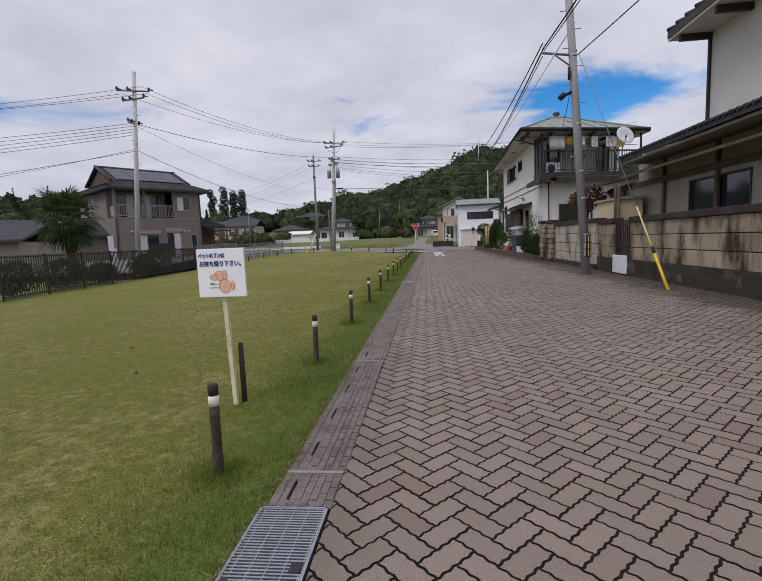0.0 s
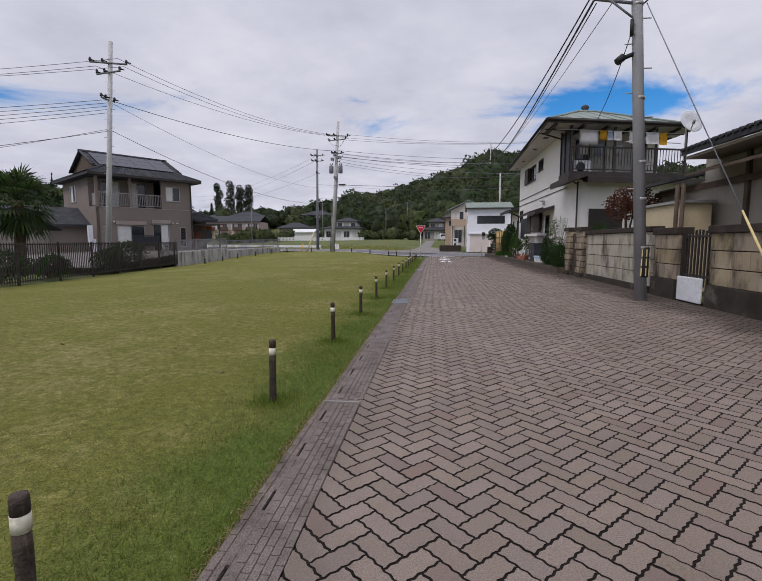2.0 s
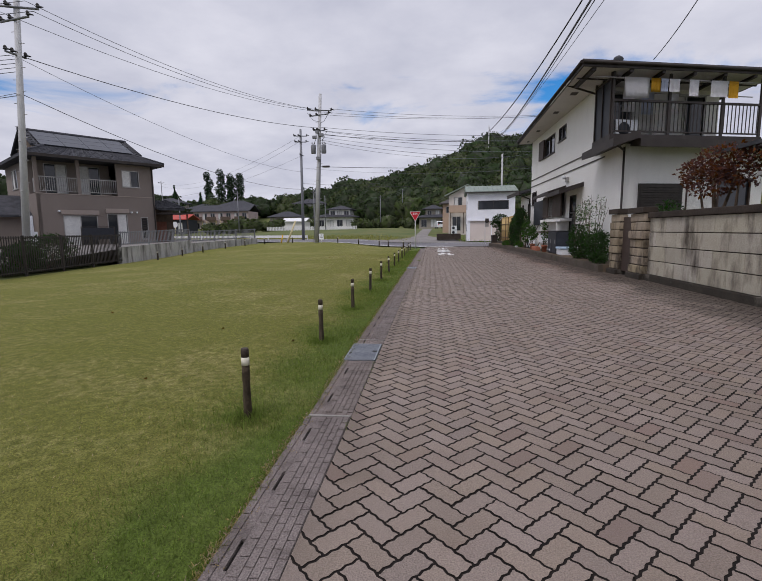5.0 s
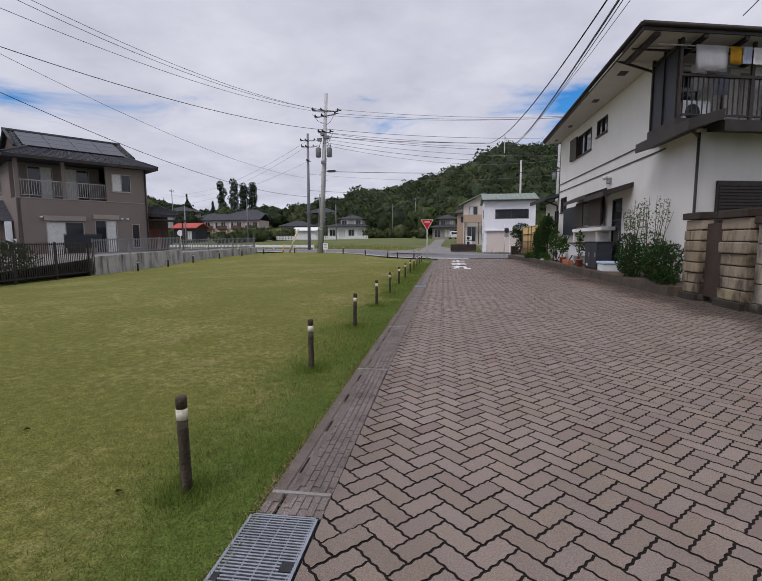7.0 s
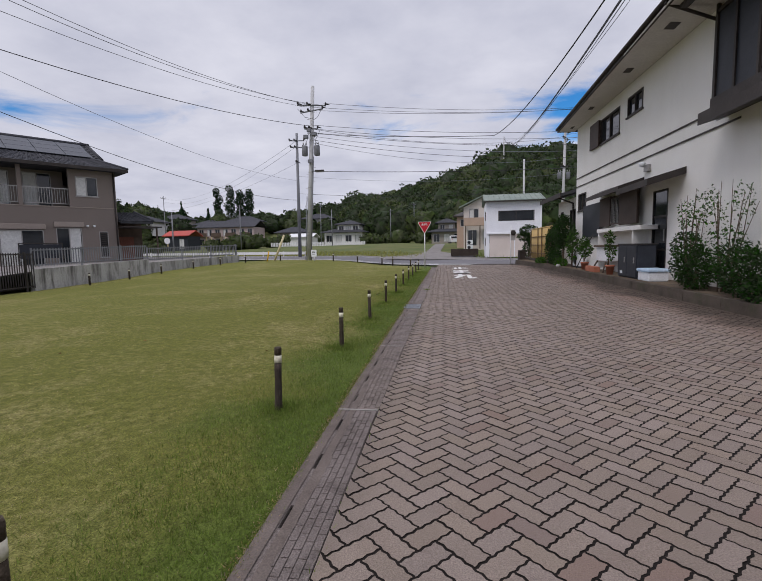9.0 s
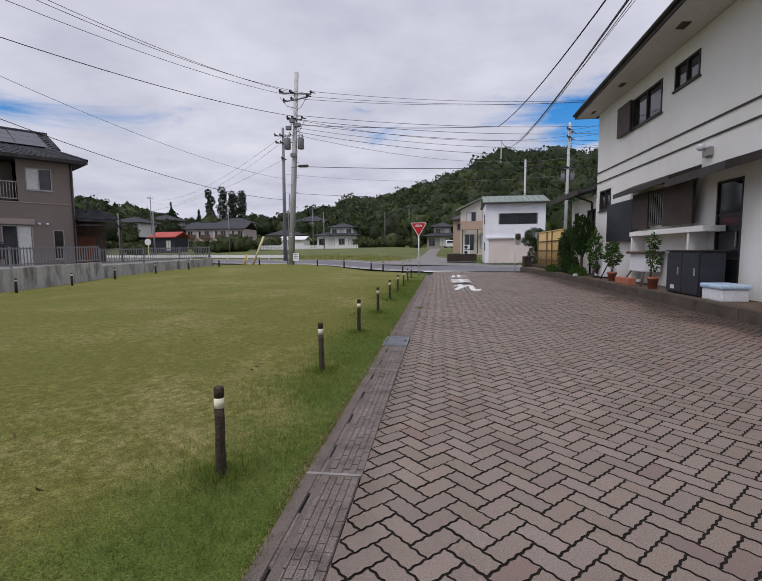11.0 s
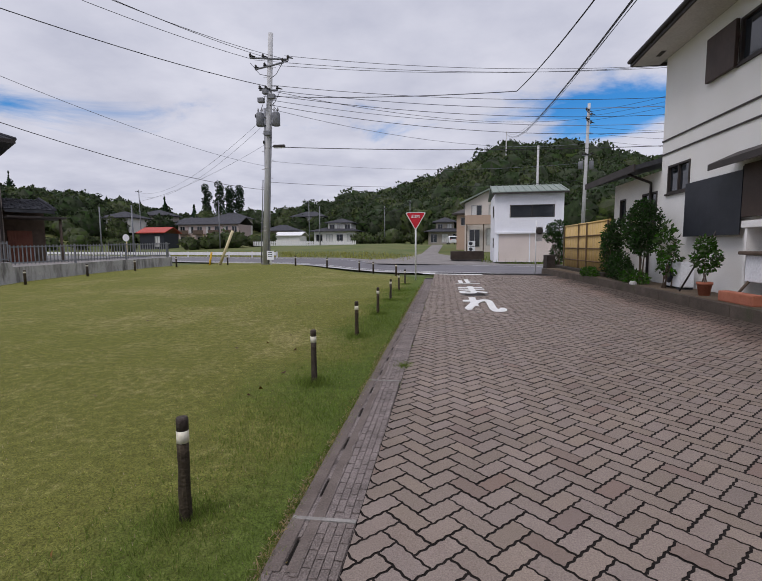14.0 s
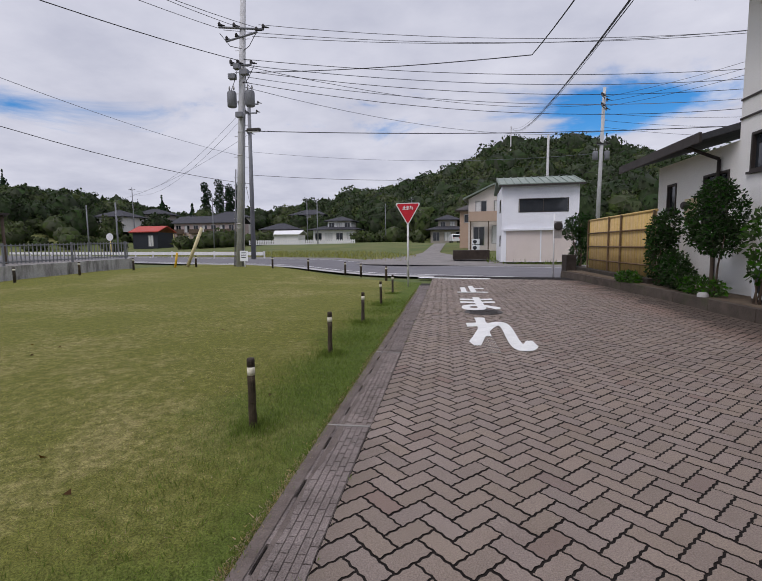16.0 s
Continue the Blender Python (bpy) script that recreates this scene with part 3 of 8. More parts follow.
# ---- gutter ----
def gutter():
    top = thing("gutter", (-0.6, 0, 0), "concrete drain gutter with slotted brick-patterned covers", "gutter", kind="structure")
    unit = 2.06
    y0 = -4.10
    k = 0
    bed = bmesh.new()
    for y in np.arange(-8, 38, 2.0):
        a, b = gutter_x(y), gutter_x(y + 2)
        hexa(bed, [(a - .30, y, -.2), (a + .005, y, -.2), (b + .005, y + 2, -.2), (b - .30, y + 2, -.2),
                   (a - .30, y, -.022), (a + .005, y, -.022), (b + .005, y + 2, -.022), (b - .30, y + 2, -.022)])
    # solid near-black fill just under the covers; its colour stands in for slot depth
    part("channel", bed, "slot", top)
    grates = ((1.05, 1.78), (11.60, 12.20), (21.72, 22.27))
    y = y0
    while y < 36.5:
        ya, yb = y + 0.012, y + unit - 0.012
        # split the unit where a grate replaces it
        spans = [(ya, yb)]
        for g0, g1 in grates:
            out = []
            for a, b in spans:
                if g1 <= a or g0 >= b:
                    out.append((a, b))
                else:
                    if g0 > a:
                        out.append((a, g0 - .01))
                    if g1 < b:
                        out.append((g1 + .01, b))
            spans = out
        for a, b in spans:
            if b - a < 0.15:
                continue
            bm = bmesh.new()
            x0 = gutter_x((a + b) / 2)
            # rows of small raised bricks on the cover, with slots left free in the middle row
            rows = ((-.285, -.252), (-.188, -.152), (-.148, -.115), (-.111, -.078), (-.074, -.041), (-.037, -.004))
            box(bm, x0 - .29, x0 - .222, a, b, -.02, -.005)
            box(bm, x0 - .206, x0, a, b, -.02, -.006)
            ns = max(1, round((b - a) / .515))
            for s in range(ns):
                c0, c1 = a + (b - a) * s / ns, a + (b - a) * (s + 1) / ns
                m = (c0 + c1) / 2
                box(bm, x0 - .222, x0 - .206, c0, m - .085, -.02, -.004)
                box(bm, x0 - .222, x0 - .206, m + .085, c1, -.02, -.004)
            for r, (u0, u1) in enumerate(rows):
                q = a + (0.05 if r % 2 else 0.0) + 0.004
                while q < b - 0.02:
                    e = min(q + 0.094, b - 0.004)
                    box(bm, x0 + u0, x0 + u1, q, e, -.006, .0)
                    q += 0.1
            cover = part("gutter_cover", bm, "gutter", top)
        jx = gutter_x(y)
        if 0 < y < 37 and not any(g0 - .05 < y < g1 + .05 for g0, g1 in grates):
            part("mortar_joint", B(box, jx - .285, jx - .002, y - .011, y + .011, -.02, .002), "gutter_joint", top, "pale mortar joint")
        y += unit
    for g, (g0, g1) in enumerate(grates):
        bm = bmesh.new()
        x0 = gutter_x(g0) - 0.005
        for s in (0, 1):
            box(bm, x0 - .30 + s * .288, x0 - .288 + s * .288, g0, g1, -.03, .004)
        for k in range(int((g1 - g0) / .0165)):
            yy = g0 + .004 + k * .0165
            box(bm, x0 - .29, x0 - .01, yy, yy + .0075, -.022, .003)
        for k in range(5):
            xx = x0 - .27 + k * .062
            box(bm, xx, xx + .006, g0, g1, -.02, .0)
        box(bm, x0 - .30, x0, g0, g0 + .008, -.03, .004)
        box(bm, x0 - .30, x0, g1 - .008, g1, -.03, .004)
        gr = part("grate", bm, "steel", top, "galvanised steel bar grating")
        # lifting holes are black blocks: the dark of an opening put in as colour
        part("lifting_hole", B(box, x0 - .06, x0 - .015, (g0 + g1) / 2 - .02, (g0 + g1) / 2 + .03, -.01, .0045), "black", gr)
        part("lifting_hole", B(box, x0 - .285, x0 - .26, (g0 + g1) / 2 - .09, (g0 + g1) / 2 - .05, -.01, .0045), "black", gr)

    # silt washed over the lawn side of the covers, ragged towards the street
    for n0, u0, u1, rag in ((0, -.288, -.226, 0.0), (1, -.202, -.165, 1.0)):
        verts, faces = [], []
        ys = np.arange(12.3, 35.0, .05)
        for y in ys:
            x0 = gutter_x(y)
            w = .035 * noise.noise((0, y * 1.9, 3)) + .022 * noise.noise((0, y * 9.0, 7)) + .012 * math.sin(y * .9)
            verts += [(x0 + u0, y, .0012), (x0 + max(u0 + .004, u1 + rag * w), y, .0006)]
        for i in range(len(ys) - 1):
            if not any(g0 - .06 < ys[i] < g1 + .06 for g0, g1 in grates):
                faces.append((2 * i, 2 * i + 1, 2 * i + 3, 2 * i + 2))
        raw("silt", verts, faces, "silt", parent=top)


gutter()


# ---- building helpers ----
def wall_panel(bm, o, u, width, z0, z1, thick, holes=()):
    """An upright wall from o along u, its outer face on the line, its body to the left of u; holes: (a0, a1, z0, z1)."""
    u = Vector(u).normalized()
    n = V(-u.y, u.x, 0)
    o = Vector(o)
    us = sorted({0.0, width, *[h[0] for h in holes], *[h[1] for h in holes]})
    zs = sorted({z0, z1, *[h[2] for h in holes], *[h[3] for h in holes]})
    for i in range(len(us) - 1):
        for j in range(len(zs) - 1):
            cu, cz = (us[i] + us[i + 1]) / 2, (zs[j] + zs[j + 1]) / 2
            if any(h[0] < cu < h[1] and h[2] < cz < h[3] for h in holes):
                continue
            a, b = zs[j], zs[j + 1]
            p, q = o + u * us[i], o + u * us[i + 1]
            hexa(bm, [(*(p.xy), a), (*(q.xy), a), (*((q + n * thick).xy), a), (*((p + n * thick).xy), a),
                      (*(p.xy), b), (*(q.xy), b), (*((q + n * thick).xy), b), (*((p + n * thick).xy), b)])
    # weld the cells into one body and drop the faces between them
    bmesh.ops.remove_doubles(bm, verts=bm.verts[:], dist=1e-4)
    bm.verts.index_update()
    seen = {}
    for f in bm.faces:
        seen.setdefault(tuple(sorted(v.index for v in f.verts)), []).append(f)
    bmesh.ops.delete(bm, geom=[f for g in seen.values() if len(g) > 1 for f in g], context="FACES_ONLY")


def obox(bm, o, u, a0, a1, d0, d1, z0, z1):
    """A box in a wall's own axes: a along u, d inwards to the left of u."""
    u = Vector(u).normalized()
    n = V(-u.y, u.x, 0)
    o = Vector(o)
    c = [o + u * a + n * d for a, d in ((a0, d0), (a1, d0), (a1, d1), (a0, d1))]
    hexa(bm, [(p.x, p.y, z0) for p in c] + [(p.x, p.y, z1) for p in c])


def window(parent, o, u, a0, a1, z0, z1, depth=0.08, split=2, curtain=False, frame="eave", sill=True, w=0.045):
    """A sliding window in an opening: frame, panes, sill, maybe a curtain behind."""
    bm = bmesh.new()
    obox(bm, o, u, a0, a1, -.02, depth, z0, z0 + w)
    obox(bm, o, u, a0, a1, -.02, depth, z1 - w, z1)
    obox(bm, o, u, a0, a0 + w, -.02, depth, z0 + w, z1 - w)
    obox(bm, o, u, a1 - w, a1, -.02, depth, z0 + w, z1 - w)
    for k in range(1, split):
        c = a0 + (a1 - a0) * k / split
        obox(bm, o, u, c - w * .5, c + w * .5, -.012, depth, z0 + w, z1 - w)
    win = part("window", bm, frame, parent, "sliding window with a dark metal frame" if frame == "eave" else "")
    for k in range(split):
        c0, c1 = a0 + w + (a1 - a0 - 2 * w) * k / split, a0 + w + (a1 - a0 - 2 * w) * (k + 1) / split
        bm = bmesh.new()
        obox(bm, o, u, c0 + w * .4, c1 - w * .4, depth * .45, depth * .45 + .008, z0 + w, z1 - w)
        cur = (curtain == "both") or (curtain == "left" and k == 0) or (curtain == "right" and k == split - 1)
        part("pane", bm, "curtain" if cur else "glass", win, "pane with a drawn white curtain" if cur else "")
    if sill:
        bm = bmesh.new()
        obox(bm, o, u, a0 - .05, a1 + .05, -.05, .0, z0 - .04, z0)
        part("sill", bm, frame, win)
    return win


def hip_roof(x0, x1, y0, y1, z, rx0, rx1, ry0, ry1, rz, thick=0.12):
    bm = bmesh.new()
    e = [bm.verts.new(p) for p in ((x0, y0, z), (x1, y0, z), (x1, y1, z), (x0, y1, z))]
    r = [bm.verts.new(p) for p in ((rx0, ry0, rz), (rx1, ry0, rz), (rx1, ry1, rz), (rx0, ry1, rz))]
    b = [bm.verts.new((v.co.x, v.co.y, z - thick)) for v in e]
    for i in range(4):
        j = (i + 1) % 4
        bm.faces.new((e[i], e[j], r[j], r[i]))
        bm.faces.new((b[j], b[i], e[i], e[j])[::-1])
    bm.faces.new(r)
    bm.faces.new(b[::-1])
    return bm


def tile_rows(p00, p10, p11, p01, rows, cols, r=0.05):
    """Rounded tile ridges running up a roof slope between its eave p00-p10 and its top p01-p11, and step lines across."""
    bm = bmesh.new()
    p00, p10, p11, p01 = map(Vector, (p00, p10, p11, p01))
    nrm = (p10 - p00).cross(p01 - p00).normalized()
    for c in range(cols):
        s = (c + .5) / cols
        a, b = p00.lerp(p10, s), p01.lerp(p11, s)
        side = (p10 - p00).normalized() * r
        vs = [bm.verts.new(v) for v in (a - side, a + nrm * r, a + side, b + side, b + nrm * r, b - side)]
        bm.faces.new((vs[0], vs[1], vs[4], vs[5]))
        bm.faces.new((vs[1], vs[2], vs[3], vs[4]))
        bm.faces.new((vs[0], vs[2], vs[1]))
    for k in range(rows):
        s = k / rows
        a, b = p00.lerp(p01, s), p10.lerp(p11, s)
        c, d = p00.lerp(p01, s + .5 / rows), p10.lerp(p11, s + .5 / rows)
        vs = [bm.verts.new(v) for v in (a + nrm * r * .5, b + nrm * r * .5, d + nrm * .004, c + nrm * .004, a, b)]
        bm.faces.new(vs[:4])
        bm.faces.new((vs[4], vs[5], vs[1], vs[0]))
    return bm


# ---- the white two-storey house ----
def white_house():
    h = thing("white_house", (5.6, 27, 0), "white stucco two-storey house with green hipped roof and balcony", "house")
    # street front from far to near (body to the left of the way)
    fo, fu = (5.6, 33.4, 0), (0, -1, 0)
    bm = bmesh.new()
    wall_panel(bm, fo, fu, 12.0, 0.0, 3.55, .16, [(0.35, 1.35, 2.42, 3.1), (3.2, 6.2, 1.72, 2.62), (7.05, 7.85, 0.3, 2.45)])
    wall_panel(bm, fo, fu, 9.7, 3.55, 5.78, .16, [(2.85, 4.55, 4.55, 5.38), (5.15, 6.2, 4.84, 5.4)])
    part("front_wall", bm, "stucco", h)
    no, nu = (5.6, 21.4, 0), (1, 0, 0)
    bm = bmesh.new()
    wall_panel(bm, (5.762, 21.4, 0), nu, 3.85, 0.0, 3.55, .16, [(0.28, 1.5, 1.35, 2.45), (1.62, 3.5, 1.0, 2.62)])
    part("side_wall", bm, "stucco", h)
    bm = bmesh.new()
    wall_panel(bm, (5.762, 23.7, 0), nu, 3.7, 3.55, 5.78, .16, [(0.3, 1.6, 3.95, 5.6), (2.0, 3.3, 3.95, 5.6)])
    part("balcony_wall", bm, "stucco", h)
    bm = bmesh.new()
    wall_panel(bm, (9.6, 21.562, 0), (0, 1, 0), 11.9, 0.0, 3.55, .16)
    wall_panel(bm, (9.6, 23.862, 0), (0, 1, 0), 9.6, 3.551, 5.78, .16)
    wall_panel(bm, (9.43, 33.4, 0), (-1, 0, 0), 3.66, 0.0, 5.78, .16)
    part("back_wall", bm, "stucco", h)
    part("upper_floor", B(box, 5.77, 9.43, 21.57, 33.2, 3.38, 3.5), "soffit", h)
    # trim bands between the storeys
    for z in (3.40, 3.74):
        part("trim_band", B(box, 5.575, 5.597, 23.7 if z > 3.5 else 22.9, 33.4, z, z + .035), "eave", h, "thin dark trim line")
    # roof and eave
    part("roof", hip_roof(4.75, 10.2, 22.0, 33.8, 5.91, 7.1, 7.9, 27.0, 28.6, 7.63, .07), "greenroof", h, "green metal roof with standing seams")
    bm = bmesh.new()
    for k in range(18):
        y = 22.3 + k * .64
        t = min(1, (y - 22.0) / 5.0, (33.8 - y) / 5.2)
        rod(bm, (4.78, y, 5.93), (4.75 + 2.35 * t, y, 5.93 + 1.72 * t), .018, seg=4)
    for k in range(9):
        x = 5.0 + k * .6
        t = min(1, (x - 4.75) / 2.35, (10.2 - x) / 2.3)
        rod(bm, (x, 22.03, 5.93), (x, 22.0 + 5.0 * t, 5.93 + 1.72 * t), .018, seg=4)
    for a, b in (((4.75, 22.0), (7.1, 27.0)), ((10.2, 22.0), (7.9, 27.0)), ((4.75, 33.8), (7.1, 28.6))):
        rod(bm, (*a, 5.93), (*b, 7.66), .05, seg=6)
    rod(bm, (7.0, 27.0, 7.65), (8.0, 27.0, 7.65), .06, seg=6)
    part("roof_seams", bm, "greenroof", h)
    bm = bmesh.new()
    lathe(bm, [(.20, 0), (.26, .06), (.16, .12), (.13, .2), (.2, .28), (.15, .36), (.05, .42)], (7.5, 27.3, 7.63), 10)
    part("roof_finial", bm, "tile", h, "dark ornamental roof finial")
    bm = bmesh.new()
    for a in ((4.70, 4.745, 21.95, 33.85), (10.205, 10.25, 21.95, 33.85)):
        box(bm, a[0], a[1], a[2], a[3], 5.78, 5.98)
    box(bm, 4.745, 10.205, 21.95, 21.995, 5.78, 5.98)
    box(bm, 4.745, 10.205, 33.805, 33.85, 5.78, 5.98)
    part("fascia", bm, "eave", h, "dark brown eave board")
    bm = bmesh.new()
    rod(bm, (4.67, 21.95, 5.90), (4.67, 33.85, 5.90), .05, seg=8)
    rod(bm, (4.7, 21.91, 5.90), (10.2, 21.91, 5.90), .05, seg=8)
    part("rain_gutter", bm, "eave", h)
    part("soffit", B(box, 4.75, 5.595, 23.7, 33.8, 5.782, 5.82), "soffit", h, "pale soffit under the eave")
    # opaque panels coloured pale for the daylight a translucent roof lets through
    part("balcony_ceiling", B(box, 4.75, 10.2, 22.0, 23.695, 5.782, 5.82), "soffit", h, "pale panels between dark beams over the balcony")
    for x in (5.0, 5.9, 6.8, 7.7, 8.6, 9.5):
        part("ceiling_beam", B(box, x, x + .09, 22.02, 23.69, 5.7, 5.7815), "eave", h)
    part("ceiling_beam", B(box, 4.8, 10.1, 22.75, 22.82, 5.69, 5.72), "eave", h)
    for y in (24.4, 26.9, 30.3, 32.9):
        part("soffit_vent", B(box, 5.1, 5.26, y, y + .32, 5.772, 5.7815), "eave", h, "dark soffit vent")
    # windows of the front
    window(h, fo, fu, 2.85, 4.55, 4.55, 5.38, split=2)
    part("shutter_box", B(box, 5.50, 5.575, 30.56, 31.5, 4.52, 5.4, .01), "brownmetal", h, "dark brown shutter box")
    window(h, fo, fu, 5.15, 6.2, 4.84, 5.4, split=2)
    window(h, fo, fu, 0.35, 1.35, 2.42, 3.1, split=2)
    # door under the hood
    bm = bmesh.new()
    box(bm, 5.62, 5.67, 25.57, 26.33, 0.3, 2.43)
    dr = part("door", bm, "glass", h, "dark glazed house door")
    bm = bmesh.new()
    for y in (25.55, 26.31):
        box(bm, 5.59, 5.68, y, y + .04, 0.3, 2.45)
    box(bm, 5.59, 5.68, 25.59, 26.31, 2.41, 2.45)
    for z in (0.9, 1.75):
        box(bm, 5.61, 5.618, 25.6, 26.3, z, z + .06)
    part("door_frame", bm, "blackmetal", dr)
    part("handle", B(box, 5.585, 5.612, 25.68, 25.71, 1.15, 1.45, .005), "alu", dr)
    # shutters over the low window: three brown panels and a grille
    window(h, fo, fu, 3.2, 6.2, 1.72, 2.62, split=4, sill=False)
    part("shutter", B(box, 5.40, 5.46, 26.85, 28.15, 1.66, 2.6, .008), "brownmetal", h, "dark brown shutter panel")
    part("shutter", B(box, 5.40, 5.46, 28.95, 29.9, 1.66, 2.6, .008), "brownmetal", h, "dark brown shutter panel")
    part("shade_screen", B(box, 5.42, 5.44, 29.95, 31.9, 1.35, 2.52, .005), "cabinet", h, "dark grey shade cloth panel")
    g = part("window_grille", B(box, 5.42, 5.45, 28.15, 28.95, 1.70, 1.74), "brownmetal", h)
    part("grille_rail", B(box, 5.42, 5.45, 28.15, 28.95, 2.52, 2.56), "brownmetal", g)
    for k in range(7):
        y = 28.2 + k * .115
        part("grille_bar", B(box, 5.425, 5.445, y, y + .02, 1.74, 2.52), "alu", g)
    part("window_ledge", B(box, 5.22, 5.597, 26.0, 29.6, 1.46, 1.58, .01), "stucco", h, "white ledge below the window")
    bm = bmesh.new()
    box(bm, 5.24, 5.597, 26.55, 26.62, 0.3, 1.46)
    part("ledge_side", bm, "stucco", h)
    part("ledge_side", B(box, 5.24, 5.597, 29.45, 29.52, 0.3, 1.46), "stucco", h)
    # hood roof over window and door
    bm = bmesh.new()
    prism(bm, [(4.92, 2.42), (4.92, 2.57), (5.597, 2.84), (5.597, 2.68)], "y", 24.75, 26.9)
    prism(bm, [(5.0, 2.56), (5.0, 2.68), (5.597, 2.92), (5.597, 2.76)], "y", 26.95, 30.4)
    part("hood", bm, "eave", h, "dark brown metal hood over window and door")
    # skirt roof wrapping the near corner
    bm = bmesh.new()
    prism(bm, [(5.16, 3.36), (5.16, 3.58), (5.75, 3.80), (5.75, 3.60)], "y", 20.75, 23.3)
    prism(bm, [(20.75, 3.36), (20.75, 3.58), (22.19, 3.80), (22.19, 3.62)], "x", 5.76, 10.0)
    part("skirt_roof", bm, "eave", h, "dark skirt roof below the balcony")
    part("meter_box", B(box, 5.5, 5.597, 26.55, 26.8, 3.02, 3.2, .01), "alu", h)
    bm = bmesh.new()
    lathe(bm, [(.03, 0), (.07, .03), (.08, .1), (.05, .13)], (5.45, 26.75, 3.15), 10)
    part("flood_lamp", bm, "plasticwhite", h, "small outdoor lamp")
    bm = bmesh.new()
    rod(bm, (5.56, 21.35, 0.1), (5.56, 21.35, 3.45), .035, seg=8)
    rod(bm, (5.56, 21.35, 3.35), (5.2, 20.9, 3.5), .03, seg=8)
    part("downpipe", bm, "eave", h, "dark rain downpipe")
    bm = bmesh.new()
    rod(bm, (5.56, 23.78, 3.9), (5.56, 23.78, 5.55), .035, seg=8)
    rod(bm, (5.56, 23.78, 5.55), (4.72, 23.78, 5.83), .035, seg=8)
    part("downpipe", bm, "eave", h, "dark rain downpipe")
    # near side: window with louvred shutters
    part("louvre_shutter", B(box, 6.04, 7.26, 21.33, 21.385, 1.36, 2.44, .006), "blackmetal", h, "black louvred shutter")
    bm = bmesh.new()
    for k in range(14):
        box(bm, 6.08, 7.22, 21.31, 21.329, 1.42 + k * .07, 1.46 + k * .07)
    part("louvre_slats", bm, "blackmetal", h)
    window(h, (5.762, 21.4, 0), nu, 1.62, 3.5, 1.0, 2.62, split=2, curtain="left", frame="brownmetal")
    window(h, (5.762, 23.7, 0), nu, 0.3, 1.6, 3.95, 5.6, split=2, curtain="right", frame="alu")
    window(h, (5.762, 23.7, 0), nu, 2.0, 3.3, 3.95, 5.6, split=2, curtain="left", frame="alu")
    # balcony
    b = part("balcony", B(box, 5.5, 10.0, 22.25, 23.69, 3.78, 3.88), "wood", h, "timber and metal balcony with laundry")
    bm = bmesh.new()
    box(bm, 5.5, 10.0, 22.2, 22.249, 3.74, 3.98)
    box(bm, 5.46, 5.499, 22.2, 23.69, 3.74, 3.98)
    part("balcony_beam", bm, "eave", b)
    for x in (5.5, 7.15, 8.75, 9.93):
        part("balcony_post", B(box, x, x + .07, 22.26, 22.33, 3.88, 5.78), "eave", b)
    part("top_rail", B(box, 5.5, 10.0, 22.255, 22.335, 4.94, 5.0), "eave", b)
    part("bottom_rail", B(box, 5.5, 10.0, 22.27, 22.32, 4.06, 4.1), "eave", b)
    for k in range(38):
        x = 5.62 + k * .115
        part("baluster", B(box, x, x + .022, 22.284, 22.306, 4.1, 4.94), "blackmetal", b)
    part("side_screen", B(box, 5.505, 5.53, 22.4, 23.6, 4.0, 5.7), "cabinet", b, "dark mesh screen on the balcony side")
    bm = bmesh.new()
    for y in (22.34, 23.0, 23.62):
        box(bm, 5.48, 5.54, y, y + .06, 3.88, 5.78)
    box(bm, 5.48, 5.54, 22.34, 23.66, 5.6, 5.66)
    part("side_frame", bm, "eave", b)
    for y, z in ((22.16, 5.58), (22.6, 5.7), (22.62, 5.3)):
        bm = bmesh.new()
        rod(bm, (5.1 if z > 5.5 else 5.6, y, z), (9.9, y, z), .016, seg=6)
        part("laundry_pole", bm, "alu", b)
    return h


def skewed(x, y):
    """The plot is not square: the near side of the white house runs off at a slant, and its eave closes in on the street."""
    w = min(1, max(0, (33.6 - y) / 9.5))
    x2 = x + (.2 - .46 * w) * min(1, max(0, (5.5 - x) / .5)) + .13 * w * max(0, x - 5.8)
    return x2, y + .31 * (x - 5.3) * w - .1 * w


def skew_parts(ob, off):
    for c in ob.children:
        if c.data:
            for v in c.data.vertices:
                v.co.x, v.co.y = [a - b for a, b in zip(skewed(v.co.x + off[0], v.co.y + off[1]), off)]
        skew_parts(c, off)


skew_parts(white_house(), (5.6, 27))


def hung(name, x0, x1, z0, z1, y, material, label, cat="laundry"):
    """A cloth over a pole: gently waved front, thickness, folded over the top."""
    bm = bmesh.new()
    n = 10
    rows = [(z1 + .015, 0), (z1 - (z1 - z0) * .33, 1), (z1 - (z1 - z0) * .66, 1), (z0, 1)]
    grid = [[bm.verts.new((x0 + (x1 - x0) * i / n, y - .022 - w * .012 * math.sin(i * 1.7 + x0 * 9), z)) for i in range(n + 1)] for z, w in rows]
    for p, q in zip(grid, grid[1:]):
        for i in range(n):
            bm.faces.new((p[i], p[i + 1], q[i + 1], q[i])).smooth = True
    bmesh.ops.solidify(bm, geom=bm.faces[:], thickness=.008)
    for v in bm.verts:
        v.co.x, v.co.y = skewed(v.co.x, v.co.y)
    return solid(name, bm, material, label, cat, "laundry on the balcony", at=(*skewed((x0 + x1) / 2, y), z1))


